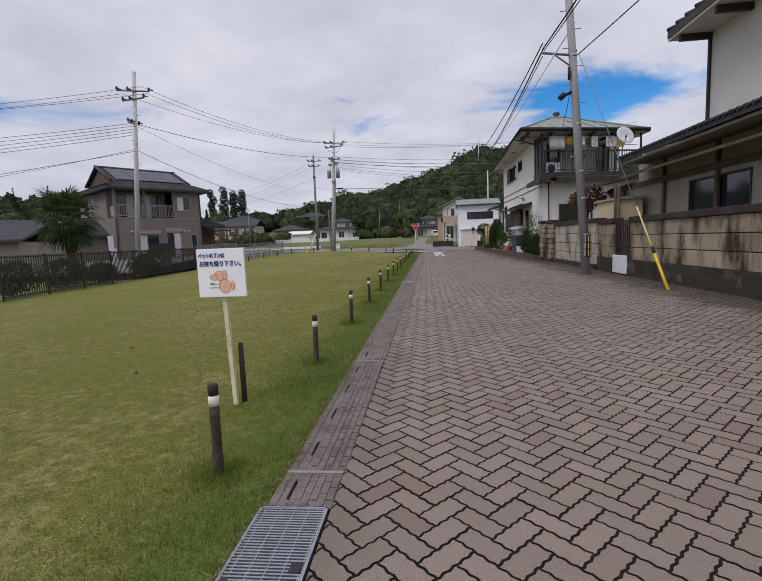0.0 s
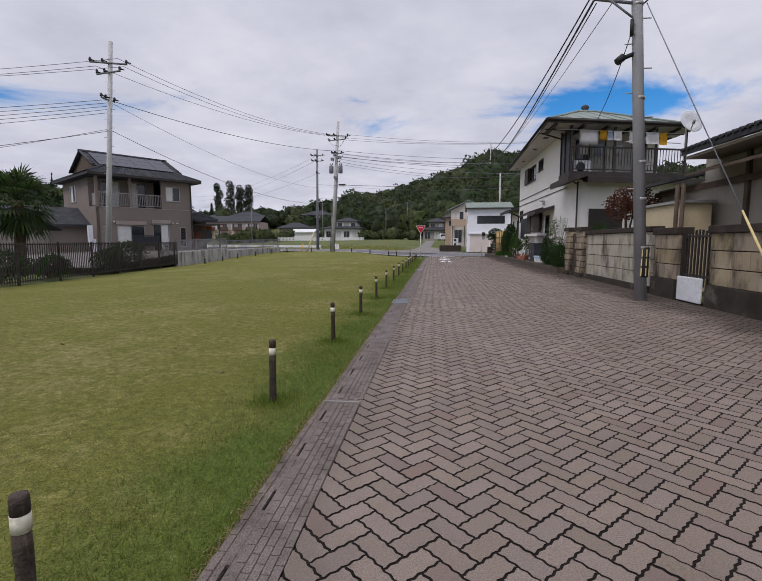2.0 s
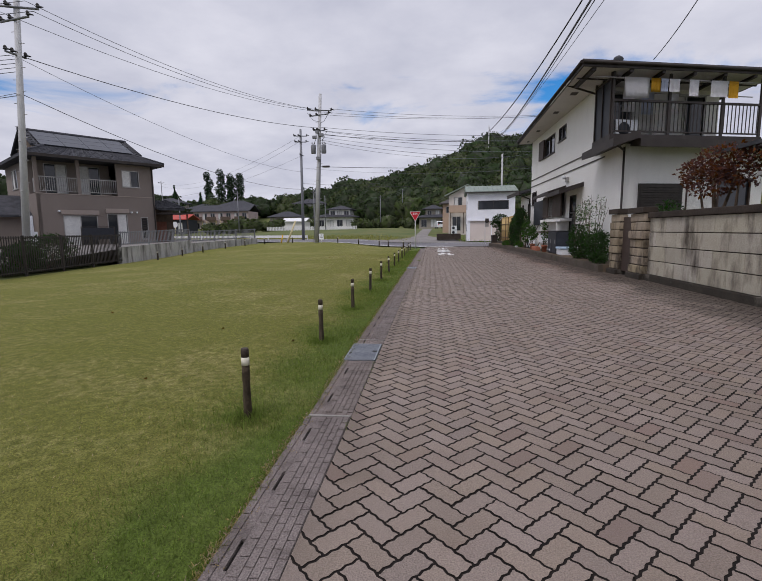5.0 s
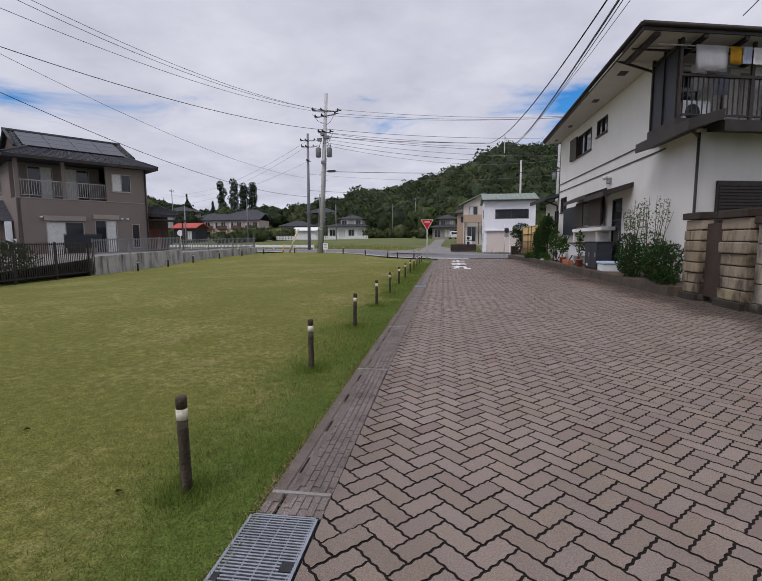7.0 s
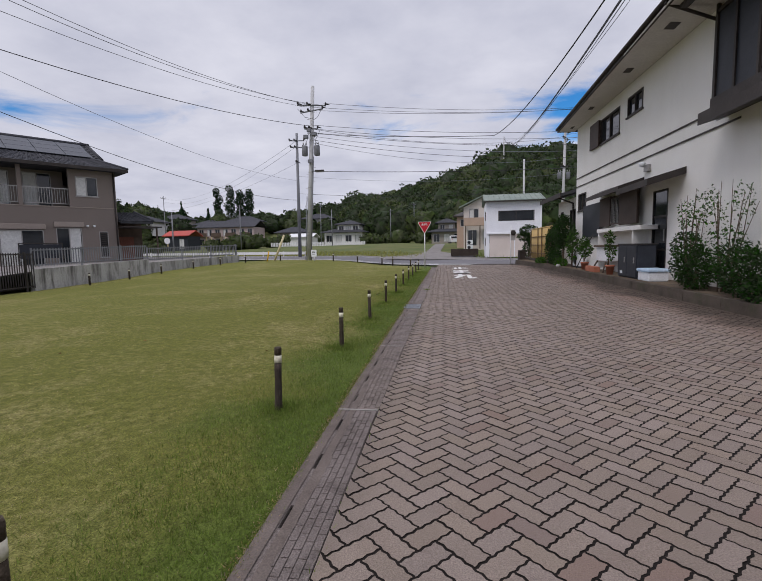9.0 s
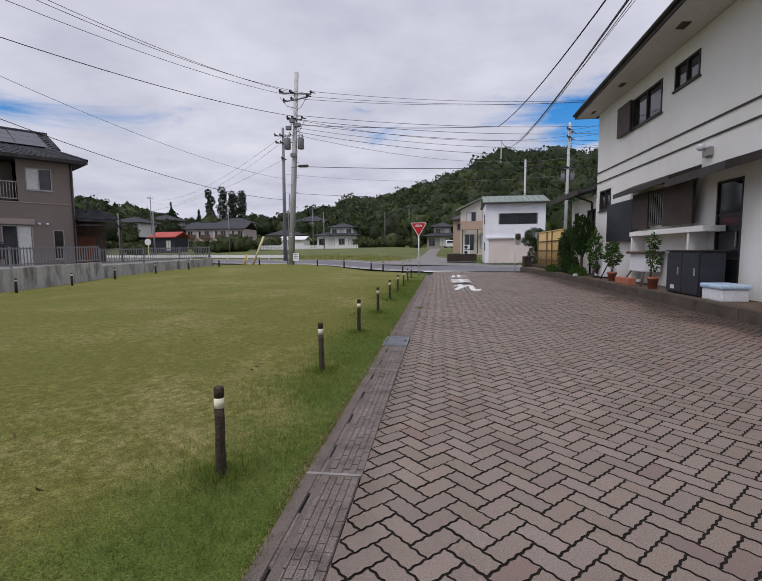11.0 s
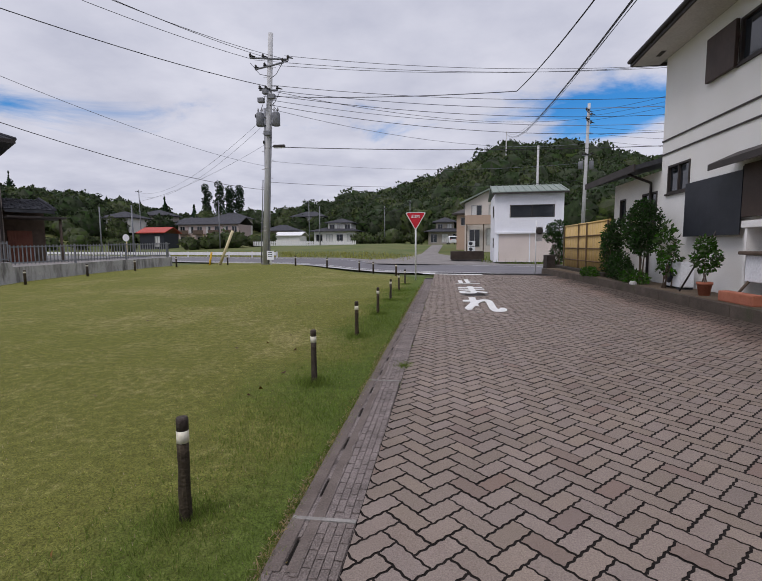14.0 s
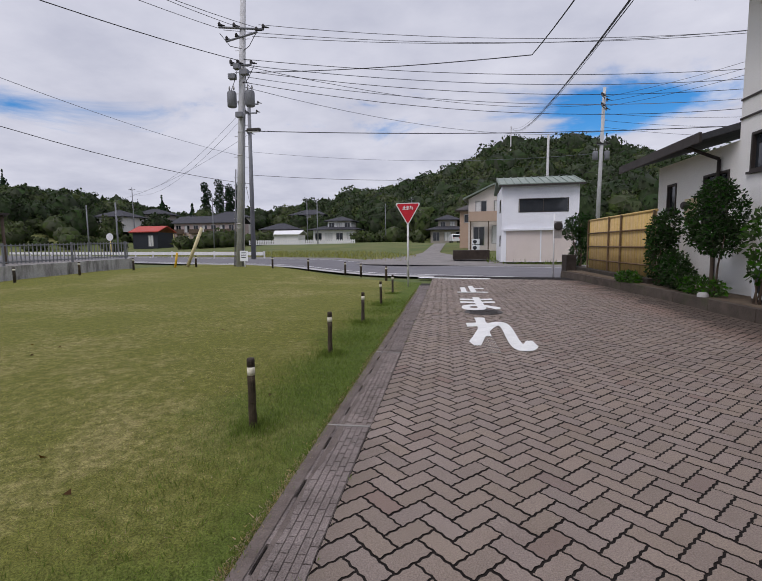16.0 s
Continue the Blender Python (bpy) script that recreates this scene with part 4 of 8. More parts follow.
hung("towel", 5.80, 6.51, 5.02, 5.58, 22.16, "towelwhite", "large white patterned towel hung on the balcony pole")
hung("towel", 6.55, 6.82, 5.20, 5.58, 22.16, "towelyellow", "yellow towel hung on the balcony pole")
hung("towel", 6.85, 7.04, 5.22, 5.58, 22.16, "towelblue", "pale blue towel hung on the balcony pole")
hung("towel", 7.07, 7.38, 5.22, 5.58, 22.16, "towelwhite", "white towel hung on the balcony pole")
hung("towel", 7.66, 7.94, 5.12, 5.58, 22.16, "towelwhite", "white towel hung on the balcony pole")
hung("towel", 8.30, 8.81, 5.12, 5.58, 22.16, "towelwhite", "white towel hung on the balcony pole")
hung("towel", 8.84, 9.12, 5.10, 5.58, 22.16, "towelyellow", "yellow towel hung on the balcony pole")


hung("shirt", 5.95, 6.3, 4.72, 5.3, 22.62, "towelwhite", "white shirt hung behind the balcony rail")
hung("shirt", 6.5, 6.85, 4.66, 5.3, 22.62, "towelblue", "pale blue shirt hung behind the balcony rail")
hung("shirt", 7.3, 7.6, 4.7, 5.3, 22.62, "towelwhite", "white shirt hung behind the balcony rail")


def aircon(at, rz=0, label="white air conditioner outdoor unit"):
    a = thing("air_conditioner", pose(*at, 0, 0, rz), label, "air conditioner")
    m = a.matrix_basis
    def P(bm):
        bm.transform(m)
        return bm
    part("casing", P(B(box, -.38, .38, -.14, .14, .05, .6, .012)), "plasticwhite", a)
    bm = bmesh.new()
    lathe(bm, [(.2, 0), (.2, .012), (.06, .02)], (0, 0, 0), 20)
    bm.transform(pose(-.1, -.142, .32, 90, 0, 0))
    part("fan_grille", P(bm), "cabinet", a)
    for x in (-.3, .3):
        part("foot", P(B(box, x - .04, x + .04, -.15, .15, 0, .05)), "cabinet", a)


aircon((*skewed(6.05, 22.68), 3.88), 17)


# ---- annex of the white house ----
def annex():
    h = thing("house_annex", (5.9, 35.5, 0), "low white annex with a dark tiled eave", "house")
    fo, fu = (5.75, 36.9, 0), (0, -1, 0)
    bm = bmesh.new()
    wall_panel(bm, fo, fu, 3.3, 0.0, 3.1, .15, [(2.1, 3.0, 1.55, 2.6), (0.5, .95, 1.9, 2.6)])
    part("front_wall", bm, "stucco", h)
    bm = bmesh.new()
    wall_panel(bm, (9.5, 36.9, 0), (-1, 0, 0), 3.6, 0, 3.1, .15)
    part("end_wall", bm, "stucco", h)
    window(h, fo, fu, 2.1, 3.0, 1.55, 2.6, split=2)
    window(h, fo, fu, .5, .95, 1.9, 2.6, split=1)
    bm = bmesh.new()
    prism(bm, [(5.05, 3.12), (5.05, 3.24), (9.6, 4.5), (9.6, 4.34)], "y", 33.6, 37.6)
    part("roof", bm, "tile", h)
    part("fascia", B(box, 5.0, 5.046, 33.6, 37.6, 3.08, 3.27), "eave", h)
    bm = bmesh.new()
    rod(bm, (5.7, 34.2, .1), (5.7, 34.2, 2.85), .035, seg=8)
    rod(bm, (5.7, 34.2, 2.85), (5.08, 34.2, 3.1), .035, seg=8)
    part("downpipe", bm, "eave", h)
    part("meter_box", B(box, 5.62, 5.747, 35.0, 35.3, 1.75, 2.15, .01), "cream", h, "cream meter box on the wall")
    bm = bmesh.new()
    lathe(bm, [(.08, 0), (.09, .1), (.06, .13)], (0, 0, 0), 12)
    bm.transform(pose(5.62, 35.15, 2.0, 0, -90, 0))
    part("meter", bm, "blackmetal", h)


annex()


# ---- near house behind the stone wall ----
def near_house():
    h = thing("old_house", (8.0, 11, 0), "old plastered house with low tiled wing and pale upper storey", "house")
    # low wing along the street
    fo, fu, fe = (6.6, 14.95, 0), (0, -1, 0), (6.6, 17.2, 0)
    bm = bmesh.new()
    wall_panel(bm, fo, fu, 10.95, 0, 3.2, .15, [(2.75, 4.95, 1.0, 2.3), (6.95, 8.35, .4, 2.3)])
    part("wing_wall", bm, "beige", h)
    bm = bmesh.new()
    wall_panel(bm, fe, fu, 2.245, 0, 2.62, .15, [(.7, 1.8, .9, 2.2)])
    part("annex_wall", bm, "beige", h)
    window(h, fo, fu, 2.75, 4.95, 1.0, 2.3, split=2, frame="brownmetal")
    window(h, fo, fu, 6.95, 8.35, .4, 2.3, split=2, frame="brownmetal")
    window(h, fe, fu, .7, 1.8, .9, 2.2, split=2, frame="brownmetal")
    bm = bmesh.new()
    prism(bm, [(5.8, 2.62), (5.8, 2.69), (9.0, 3.42), (9.0, 3.32)], "y", 14.97, 17.6)
    part("annex_roof", bm, "tile", h, "low dark roof over the end of the wing")
    part("gable_wall", B(box, 6.75, 9.2, 14.8, 14.95, 2.5, 3.6), "beige", h)
    bm = bmesh.new()
    wall_panel(bm, (11.8, 17.2, 0), (-1, 0, 0), 5.2, 0, 2.6, .15)
    part("end_wall", bm, "beige", h)
    # timber posts and lintel of the wing
    for y in (5.2, 8.4, 11.0, 13.3, 15.8):
        part("timber_post", B(box, 6.53, 6.596, y, y + .11, 0, 3.05 if y < 14.3 else 2.6), "wood", h)
    part("lintel", B(box, 6.5, 6.528, 4.2, 17.2, 2.42, 2.56), "wood", h)
    bm = bmesh.new()
    prism(bm, [(5.85, 2.66), (5.85, 2.72), (6.62, 2.95), (6.62, 2.86)], "y", 8.5, 14.41)
    part("lower_eave", bm, "wood", h, "weathered timber canopy over the windows")
    # tiled roof slope
    bm = bmesh.new()
    prism(bm, [(5.75, 3.12), (5.75, 3.22), (9.2, 4.35), (9.2, 4.2)], "y", 3.0, 14.4)
    part("roof", bm, "tile", h, "dark glazed tile roof")
    part("roof_tiles", tile_rows((5.73, 14.4, 3.24), (5.73, 3.0, 3.24), (9.2, 3.0, 4.37), (9.2, 14.4, 4.37), 14, 57, .036), "tile", h)
    part("soffit", B(box, 5.85, 6.598, 3.0, 14.4, 3.052, 3.11), "beige", h)
    for k in range(57):
        y = 14.4 - (k + .5) * 11.4 / 57
        part("tile_end", B(rod, (5.69, y, 3.235), (5.78, y, 3.26), .042, seg=8), "tile", h)
    # white upper storey
    bm = bmesh.new()
    wall_panel(bm, (7.15, 12.5, 0), (0, -1, 0), 9.1, 3.4, 6.2, .16)
    wall_panel(bm, (11.5, 12.5, 0), (-1, 0, 0), 4.34, 3.4, 6.2, .16)
    wall_panel(bm, (11.5, 3.4, 0), (0, 1, 0), 8.9, 3.0, 6.2, .16)
    part("upper_wall", bm, "greystucco", h, "pale grey stucco upper storey")
    bm = bmesh.new()
    prism(bm, [(6.3, 5.93), (6.3, 6.11), (9.3, 7.38), (9.3, 7.18)], "y", 2.6, 12.85)
    part("upper_roof", bm, "eave", h)
    bm = bmesh.new()
    for k in range(24):
        rod(bm, (6.28, 12.8 - k * .4, 6.14), (9.3, 12.8 - k * .4, 7.41), .05, seg=6)
    part("upper_tiles", bm, "tile", h)
    bm = bmesh.new()
    box(bm, 6.32, 7.14, 2.6, 12.85, 5.88, 5.926)
    part("upper_soffit", bm, "soffit", h)
    for y in (5.0, 8.0, 11.0, 12.42):
        part("eave_bracket", B(box, 6.4, 7.14, y, y + .1, 5.73, 5.878), "eave", h)
    part("corner_trim", B(box, 7.09, 7.148, 12.45, 12.52, 3.4, 5.88), "eave", h)


near_house()


# ---- stone walls along the street ----
def stone_wall(name, x, y0, y1, courses, height, base, coping, material, label, block=0.9, seed=1, rough=.006):
    rnd = random.Random(seed)
    w = thing(name, (x, (y0 + y1) / 2, 0), label, "wall", kind="structure")
    part("footing", B(box, x - .05, x + .24, y0, y1, -.1, base, .01), "footing", w, "stained concrete footing")
    part("core", B(box, x + .03, x + .2, y0 + .01, y1 - .01, base, base + height - .01), "darkstone", w)
    ch = height / courses
    for c in range(courses):
        z = base + c * ch
        y = y0 - (block * .5 if c % 2 else 0)
        while y < y1 - .02:
            a, b = max(y, y0), min(y + block, y1)
            if b - a > .05:
                j = rnd.uniform(-rough, rough)
                bm = B(box, x + j, x + .22, a + .006, b - .006, z + .008, z + ch - .008, .008 if rough < .02 else .022)
                part("stone_block", bm, material, w)
            y += block
    if coping:
        part("coping", B(box, x - .05, x + .27, y0 - .02, y1 + .02, base + height, base + height + coping, .015), "darkstone", w, "dark weathered coping")
    return w


stone_wall("wall_south", 5.0, 3.0, 11.7, 3, 0.92, 0.40, 0.13, "wallstone", "stained tan stone block wall with dark coping", .9, 2)
stone_wall("wall_pier", 5.0, 12.75, 13.75, 3, 0.92, 0.40, 0.14, "wallstone", "stained stone gate pier with dark coping", .5, 3)
stone_wall("wall_middle", 5.02, 13.95, 18.35, 4, 1.26, 0.14, 0.12, "wallstonepale", "pale stone block wall with dark coping", .82, 4)
stone_wall("wall_north_pier", 4.92, 18.4, 19.15, 7, 1.40, 0.12, 0.13, "wallstone", "rough mossy tan stone pier with dark cap", .9, 5, rough=.028)
stone_wall("wall_gate_pier", 4.9, 19.72, 20.3, 7, 1.42, 0.12, 0.13, "wallstone", "rough mossy tan stone gate pier with dark cap", .8, 6, rough=.03)
part("gate_panel", B(box, 5.0, 5.04, 19.17, 19.7, .1, 1.45), "brownmetal", thing("wooden_gate", (5.02, 19.45, .05), "dark narrow wooden gate between stone piers", "gate"))


def iron_gate():
    g = thing("iron_gate", (5.1, 12.2, 0.0), "black iron gate standing between stone walls", "gate")
    for z in (.5, 1.25):
        part("gate_rail", B(box, 5.08, 5.12, 11.75, 12.7, z, z + .04), "blackmetal", g)
    for k in range(9):
        y = 11.78 + k * .11
        part("gate_bar", B(box, 5.085, 5.115, y, y + .03, .32, 1.3 + .1 * math.sin(k * .4)), "blackmetal", g)
    for y in (11.72, 12.7):
        part("gate_post", B(box, 5.06, 5.14, y, y + .05, 0, 1.35), "blackmetal", g)


iron_gate()
bm = B(box, 4.93, 4.97, 11.78, 12.6, .03, .5, .02)
solid("leaning_board", bm, "plasticwhite", "white plastic board leaning in the gateway", "board", at=(4.95, 12.2, .03))
# shed panels behind the wall
sh = thing("garden_shed", (6.2, 15.2, 0), "cream metal shed behind the stone wall", "shed")
part("shed_body", B(box, 5.75, 6.45, 14.3, 16.0, 0, 2.05, .02), "cream", sh)
part("shed_roof", B(box, 5.68, 6.49, 14.2, 16.1, 2.05, 2.12, .01), "alu", sh)
bm = bmesh.new()
for y in (13.9, 14.15):
    rod(bm, (5.6, y, 0), (5.6, y, 2.45), .045, seg=8)
solid("timber_poles", bm, "wood", "two weathered timber poles standing behind the wall", "pole", at=(5.6, 14, 0))

# ---- planter kerb along the white house ----
kb = thing("planter_kerb", (4.75, 30, 0), "low mossy concrete kerb holding the planting bed", "kerb", kind="structure")
for k in range(17):
    y = 20.35 + k * 1.2
    x = 4.66 if y < 34 else 4.66 - .055 * (y - 34)
    x2 = 4.66 if y + 1.2 < 34 else 4.66 - .055 * (y - 32.8)
    bm = bmesh.new()
    hgt = .2
    hexa(bm, [(x, y + .008, -.05), (x + .14, y + .008, -.05), (x2 + .14, y + 1.192, -.05), (x2, y + 1.192, -.05),
              (x + .01, y + .008, hgt), (x + .14, y + .008, hgt), (x2 + .14, y + 1.192, hgt), (x2 + .01, y + 1.192, hgt)])
    part("kerb_stone", bm, "kerb", kb)
bm = bmesh.new()
hexa(bm, [(4.78, 20.36, -.05), (5.6, 20.36, -.05), (5.6, 34, -.05), (4.78, 34, -.05), (4.78, 20.36, .2), (5.6, 20.36, .2), (5.6, 34, .2), (4.78, 34, .2)])
hexa(bm, [(4.78, 34, -.05), (5.75, 34, -.05), (5.75, 40.5, -.05), (4.44, 40.5, -.05), (4.78, 34, .2), (5.75, 34, .2), (5.75, 40.5, .22), (4.44, 40.5, .22)])
solid("planting_bed", bm, "soil", "raised soil bed behind the kerb", "bed", kind="structure")

# bamboo screen
bs = thing("bamboo_screen", (5.16, 38, .2), "golden bamboo screen fence with dark tied rails", "fence")
for k in range(98):
    y = 35.62 + k * .05
    bm = bmesh.new()
    rod(bm, (5.17, y, .32), (5.17, y, 1.92 + .0 * k), .026, seg=6)
    part("bamboo_cane", bm, "bamboo", bs)
for z in (.62, 1.06, 1.5):
    bm = bmesh.new()
    rod(bm, (5.12, 35.58, z), (5.12, 40.5, z), .022, seg=6)
    part("rail", bm, "bamboodark", bs, "dark bamboo rail")
bm = bmesh.new()
rod(bm, (5.16, 35.55, 1.94), (5.16, 40.52, 1.94), .035, seg=8)
part("cap_rail", bm, "bamboo", bs)
for y in (37.6, 38.55, 35.58, 40.5):
    part("fence_post", B(box, 5.09, 5.125, y - .03, y + .03, .2, 1.95), "bamboodark", bs)
solid("screen_footing", B(box, 4.95, 5.35, 35.4, 43.0, -.05, .32, .02), "footing", "low concrete footing below the bamboo screen", "footing", kind="structure", at=(5.15, 39, 0))
solid("corner_block", B(box, 4.6, 4.95, 41.2, 41.9, -.05, .75, .02), "darkstone", "dark stone corner post at the street end", "post", at=(4.8, 41.5, 0))


# ---- left house ----
def left_house():
    ang = math.degrees(math.atan2(7.0, 4.9))
    base = pose(-24.5, 33.8, -.1, 0, 0, ang)
    h = thing("taupe_house", base, "two-storey taupe house with tiled roof, solar panels and a recessed balcony", "house")
    L, W = 7.2, 8.2

    def P(bm):
        bm.transform(base)
        return bm
    # front runs along local +x, its body to the left (+y)
    fo, fu = (0, 0, 0), (1, 0, 0)
    bm = bmesh.new()
    wall_panel(bm, fo, fu, L, 0, 3.95, .18, [(1.3, 3.3, .5, 2.55), (3.9, 5.2, .5, 2.7), (6.1, 6.6, .9, 2.5)])
    wall_panel(bm, (4.7, 0, 0), fu, L - 4.7, 3.951, 6.3, .18, [(.35, 1.5, 4.6, 5.75)])
    part("front_wall", P(bm), "taupe", h)
    bm = bmesh.new()
    wall_panel(bm, (0, W, 0), (0, -1, 0), W, 0, 3.95, .18)
    wall_panel(bm, (0, W, 0), (0, -1, 0), W - 1.6, 3.951, 6.3, .18, [(2.0, 3.6, 4.5, 5.8)])
    wall_panel(bm, (L, .18, 0), (0, 1, 0), W - .18, 0, 6.3, .18)
    wall_panel(bm, (L - .18, W, 0), (-1, 0, 0), L - .36, 0, 6.3, .18)
    part("side_wall", P(bm), "taupe", h)
    bm = bmesh.new()
    wall_panel(bm, (.18, 1.6, 0), fu, 4.6, 3.95, 6.3, .12, [(.7, 2.0, 4.0, 6.0), (2.6, 4.0, 4.0, 6.0)])
    part("balcony_back_wall", P(bm), "taupe", h)
    part("balcony_floor", P(B(box, .19, 4.7, .19, 1.6, 3.8, 3.95)), "eave", h)

    # windows are laid out in the house's own axes
    def lw(o, u, *a, **k):
        before = h.matrix_basis.copy()
        h.matrix_basis = Matrix()
        w = window(h, o, u, *a, **k)
        h.matrix_basis = before
        return w
    lw(fo, fu, 1.3, 3.3, .5, 2.55, split=2, curtain="left", frame="alu")
    lw(fo, fu, 3.9, 5.2, .5, 2.7, split=2, curtain="right", frame="alu")
    lw(fo, fu, 6.1, 6.6, .9, 2.5, split=1, frame="alu")
    lw((4.7, 0, 0), fu, .35, 1.5, 4.6, 5.75, split=2, curtain="left", frame="alu")
    lw((0, W, 0), (0, -1, 0), 2.0, 3.6, 4.5, 5.8, split=2, curtain="left", frame="alu")
    lw((.18, 1.6, 0), fu, .7, 2.0, 4.0, 6.0, split=2, curtain="right", frame="alu")
    lw((.18, 1.6, 0), fu, 2.6, 4.0, 4.0, 6.0, split=2, curtain="left", frame="alu")
    for a, b, z in ((1.2, 3.4, 2.6), (3.8, 5.3, 2.75)):
        part("shutter_box", P(B(box, a, b, -.14, -.002, z, z + .3, .02)), "taupepale", h, "pale roll shutter box")
    for x in (0, 2.3):
        part("balcony_post", P(B(box, x, x + .2, 0, .2, 3.95, 6.3)), "taupe", h)
    rail = part("balcony_rail", P(B(box, .2, 4.7, .05, .1, 4.95, 5.0)), "alu", h, "pale balcony railing")
    part("lower_rail", P(B(box, .2, 4.7, .05, .1, 4.08, 4.12)), "alu", rail)
    for k in range(36):
        x = .28 + k * .124
        part("baluster", P(B(box, x, x + .025, .062, .088, 4.12, 4.95)), "alu", rail)
    bm = bmesh.new()
    box(bm, .2, .22, .3, 1.5, 4.08, 4.95)
    part("side_rail", P(bm), "alu", rail)
    # irimoya roof: skirt eaves and a gabled top, ridge along the front
    e = .6
    z0, z1, z2 = 6.3, 7.02, 8.4
    bm = bmesh.new()
    o = [(-e, -e), (L + e, -e), (L + e, W + e), (-e, W + e)]
    i = [(.9, 1.1), (L - .9, 1.1), (L - .9, W - 1.1), (.9, W - 1.1)]
    vo = [bm.verts.new((*p, z0)) for p in o]
    vb = [bm.verts.new((*p, z0 - .14)) for p in o]
    vi = [bm.verts.new((*p, z1)) for p in i]
    for k in range(4):
        j = (k + 1) % 4
        bm.faces.new((vo[k], vo[j], vi[j], vi[k]))
        bm.faces.new((vb[k], vb[j], vo[j], vo[k]))
    bm.faces.new(vb)
    r = [bm.verts.new(p) for p in ((.3, W / 2, z2), (L - .3, W / 2, z2))]
    g = [bm.verts.new(p) for p in ((.3, 1.1, z1 - .02), (L - .3, 1.1, z1 - .02), (L - .3, W - 1.1, z1 - .02), (.3, W - 1.1, z1 - .02))]
    bm.faces.new((g[0], g[1], r[1], r[0]))
    bm.faces.new((g[2], g[3], r[0], r[1]))
    part("roof", P(bm), "tile", h, "dark tiled roof")
    bm = bmesh.new()
    for x in (.5, L - .5):
        prism(bm, [(1.3, z1 - .05), (W / 2, z2 - .12), (W - 1.3, z1 - .05)], "x", x, x + .05)
    part("gable", P(bm), "wood", h, "weathered brown gable boards")
    part("roof_tiles", P(tile_rows((-e, -e, z0), (L + e, -e, z0), (L - .9, 1.1, z1), (.9, 1.1, z1), 6, 34, .05)), "tile", h)
    part("roof_tiles", P(tile_rows((-e, W + e, z0), (-e, -e, z0), (.9, 1.1, z1), (.9, W - 1.1, z1), 6, 30, .05)), "tile", h)
    part("roof_tiles", P(tile_rows((.3, 1.1, z1), (L - .3, 1.1, z1), (L - .3, W / 2, z2), (.3, W / 2, z2), 8, 30, .05)), "tile", h)
    bm = bmesh.new()
    rod(bm, (.2, W / 2, z2 + .05), (L - .2, W / 2, z2 + .05), .13, seg=8)
    for x in (.3, L - .3):
        rod(bm, (x, 1.1, z1 + .03), (x, W / 2, z2 + .05), .09, seg=8)
        rod(bm, (x, W - 1.1, z1 + .03), (x, W / 2, z2 + .05), .09, seg=8)
    for p, q in (((-e, -e, z0 + .05), (.9, 1.1, z1 + .05)), ((L + e, -e, z0 + .05), (L - .9, 1.1, z1 + .05)), ((-e, W + e, z0 + .05), (.9, W - 1.1, z1 + .05))):
        rod(bm, p, q, .09, seg=8)
    part("ridge_tiles", P(bm), "tile", h)
    part("fascia", P(B(box, -e, L + e, -e - .06, -e - .003, z0 - .16, z0 + .02)), "eave", h)
    # solar panels on the front slope
    nrm = V(0, -(z2 - z1), W / 2 - 1.1).normalized()
    for a in range(4):
        for b in range(3):
            x0, x1 = .75 + a * 1.42, .75 + a * 1.42 + 1.39
            t0, t1 = .03 + b * .295, .03 + b * .295 + .285
            q = [V(x, 1.1 + (W / 2 - 1.1) * t, z1 + (z2 - z1) * t) for x, t in ((x0, t0), (x1, t0), (x1, t1), (x0, t1))]
            bm = bmesh.new()
            hexa(bm, [p + nrm * .07 for p in q] + [p + nrm * .11 for p in q])
            part("solar_panel", P(bm), "solar", h)
    bm = bmesh.new()
    rod(bm, (L - .1, -.05, 0), (L - .1, -.05, 6.2), .045, seg=8)
    part("downpipe", P(bm), "eave", h)
    for x in (1.1, 5.5, 5.85):
        bm = bmesh.new()
        lathe(bm, [(.03, 0), (.08, .04), (.07, .12)], (x, -.08, 2.75), 8)
        part("wall_lamp", P(bm), "plasticwhite", h)
    # entrance porch at the far end
    bm = bmesh.new()
    prism(bm, [(-.6, 3.0), (-.6, 3.15), (2.6, 3.9), (2.6, 3.7)], "x", L + .02, L + 1.9)
    part("porch_roof", P(bm), "tile", h)
    part("porch_tiles", P(tile_rows((L + .02, -.62, 3.16), (L + 1.9, -.62, 3.16), (L + 1.9, 2.6, 3.91), (L + .02, 2.6, 3.91), 8, 9, .05)), "tile", h)
    bm = bmesh.new()
    rod(bm, (L + 1.9, -.62, 3.2), (L + 1.9, 2.6, 3.95), .09, seg=8)
    part("porch_ridge", P(bm), "tile", h)
    part("porch_canopy", P(B(box, L + .02, L + 2.3, -1.0, .9, 2.74, 2.82, .01)), "eave", h)
    bm = bmesh.new()
    rod(bm, (L + 2.1, -.6, 0), (L + 2.1, -.6, 2.75), .06, seg=8)
    part("porch_post", P(bm), "wood", h)
    part("porch_wall", P(B(box, L + .02, L + 1.8, 1.2, 1.35, 0, 3.2)), "wood", h)
    pd = part("front_door", P(B(box, L + .25, L + 1.25, 1.14, 1.196, .05, 2.2, .01)), "reddoor", h, "red-brown slatted sliding door")
    for k in range(8):
        part("slat", P(B(box, L + .29 + k * .12, L + .33 + k * .12, 1.12, 1.139, .1, 2.15)), "reddoor", pd)
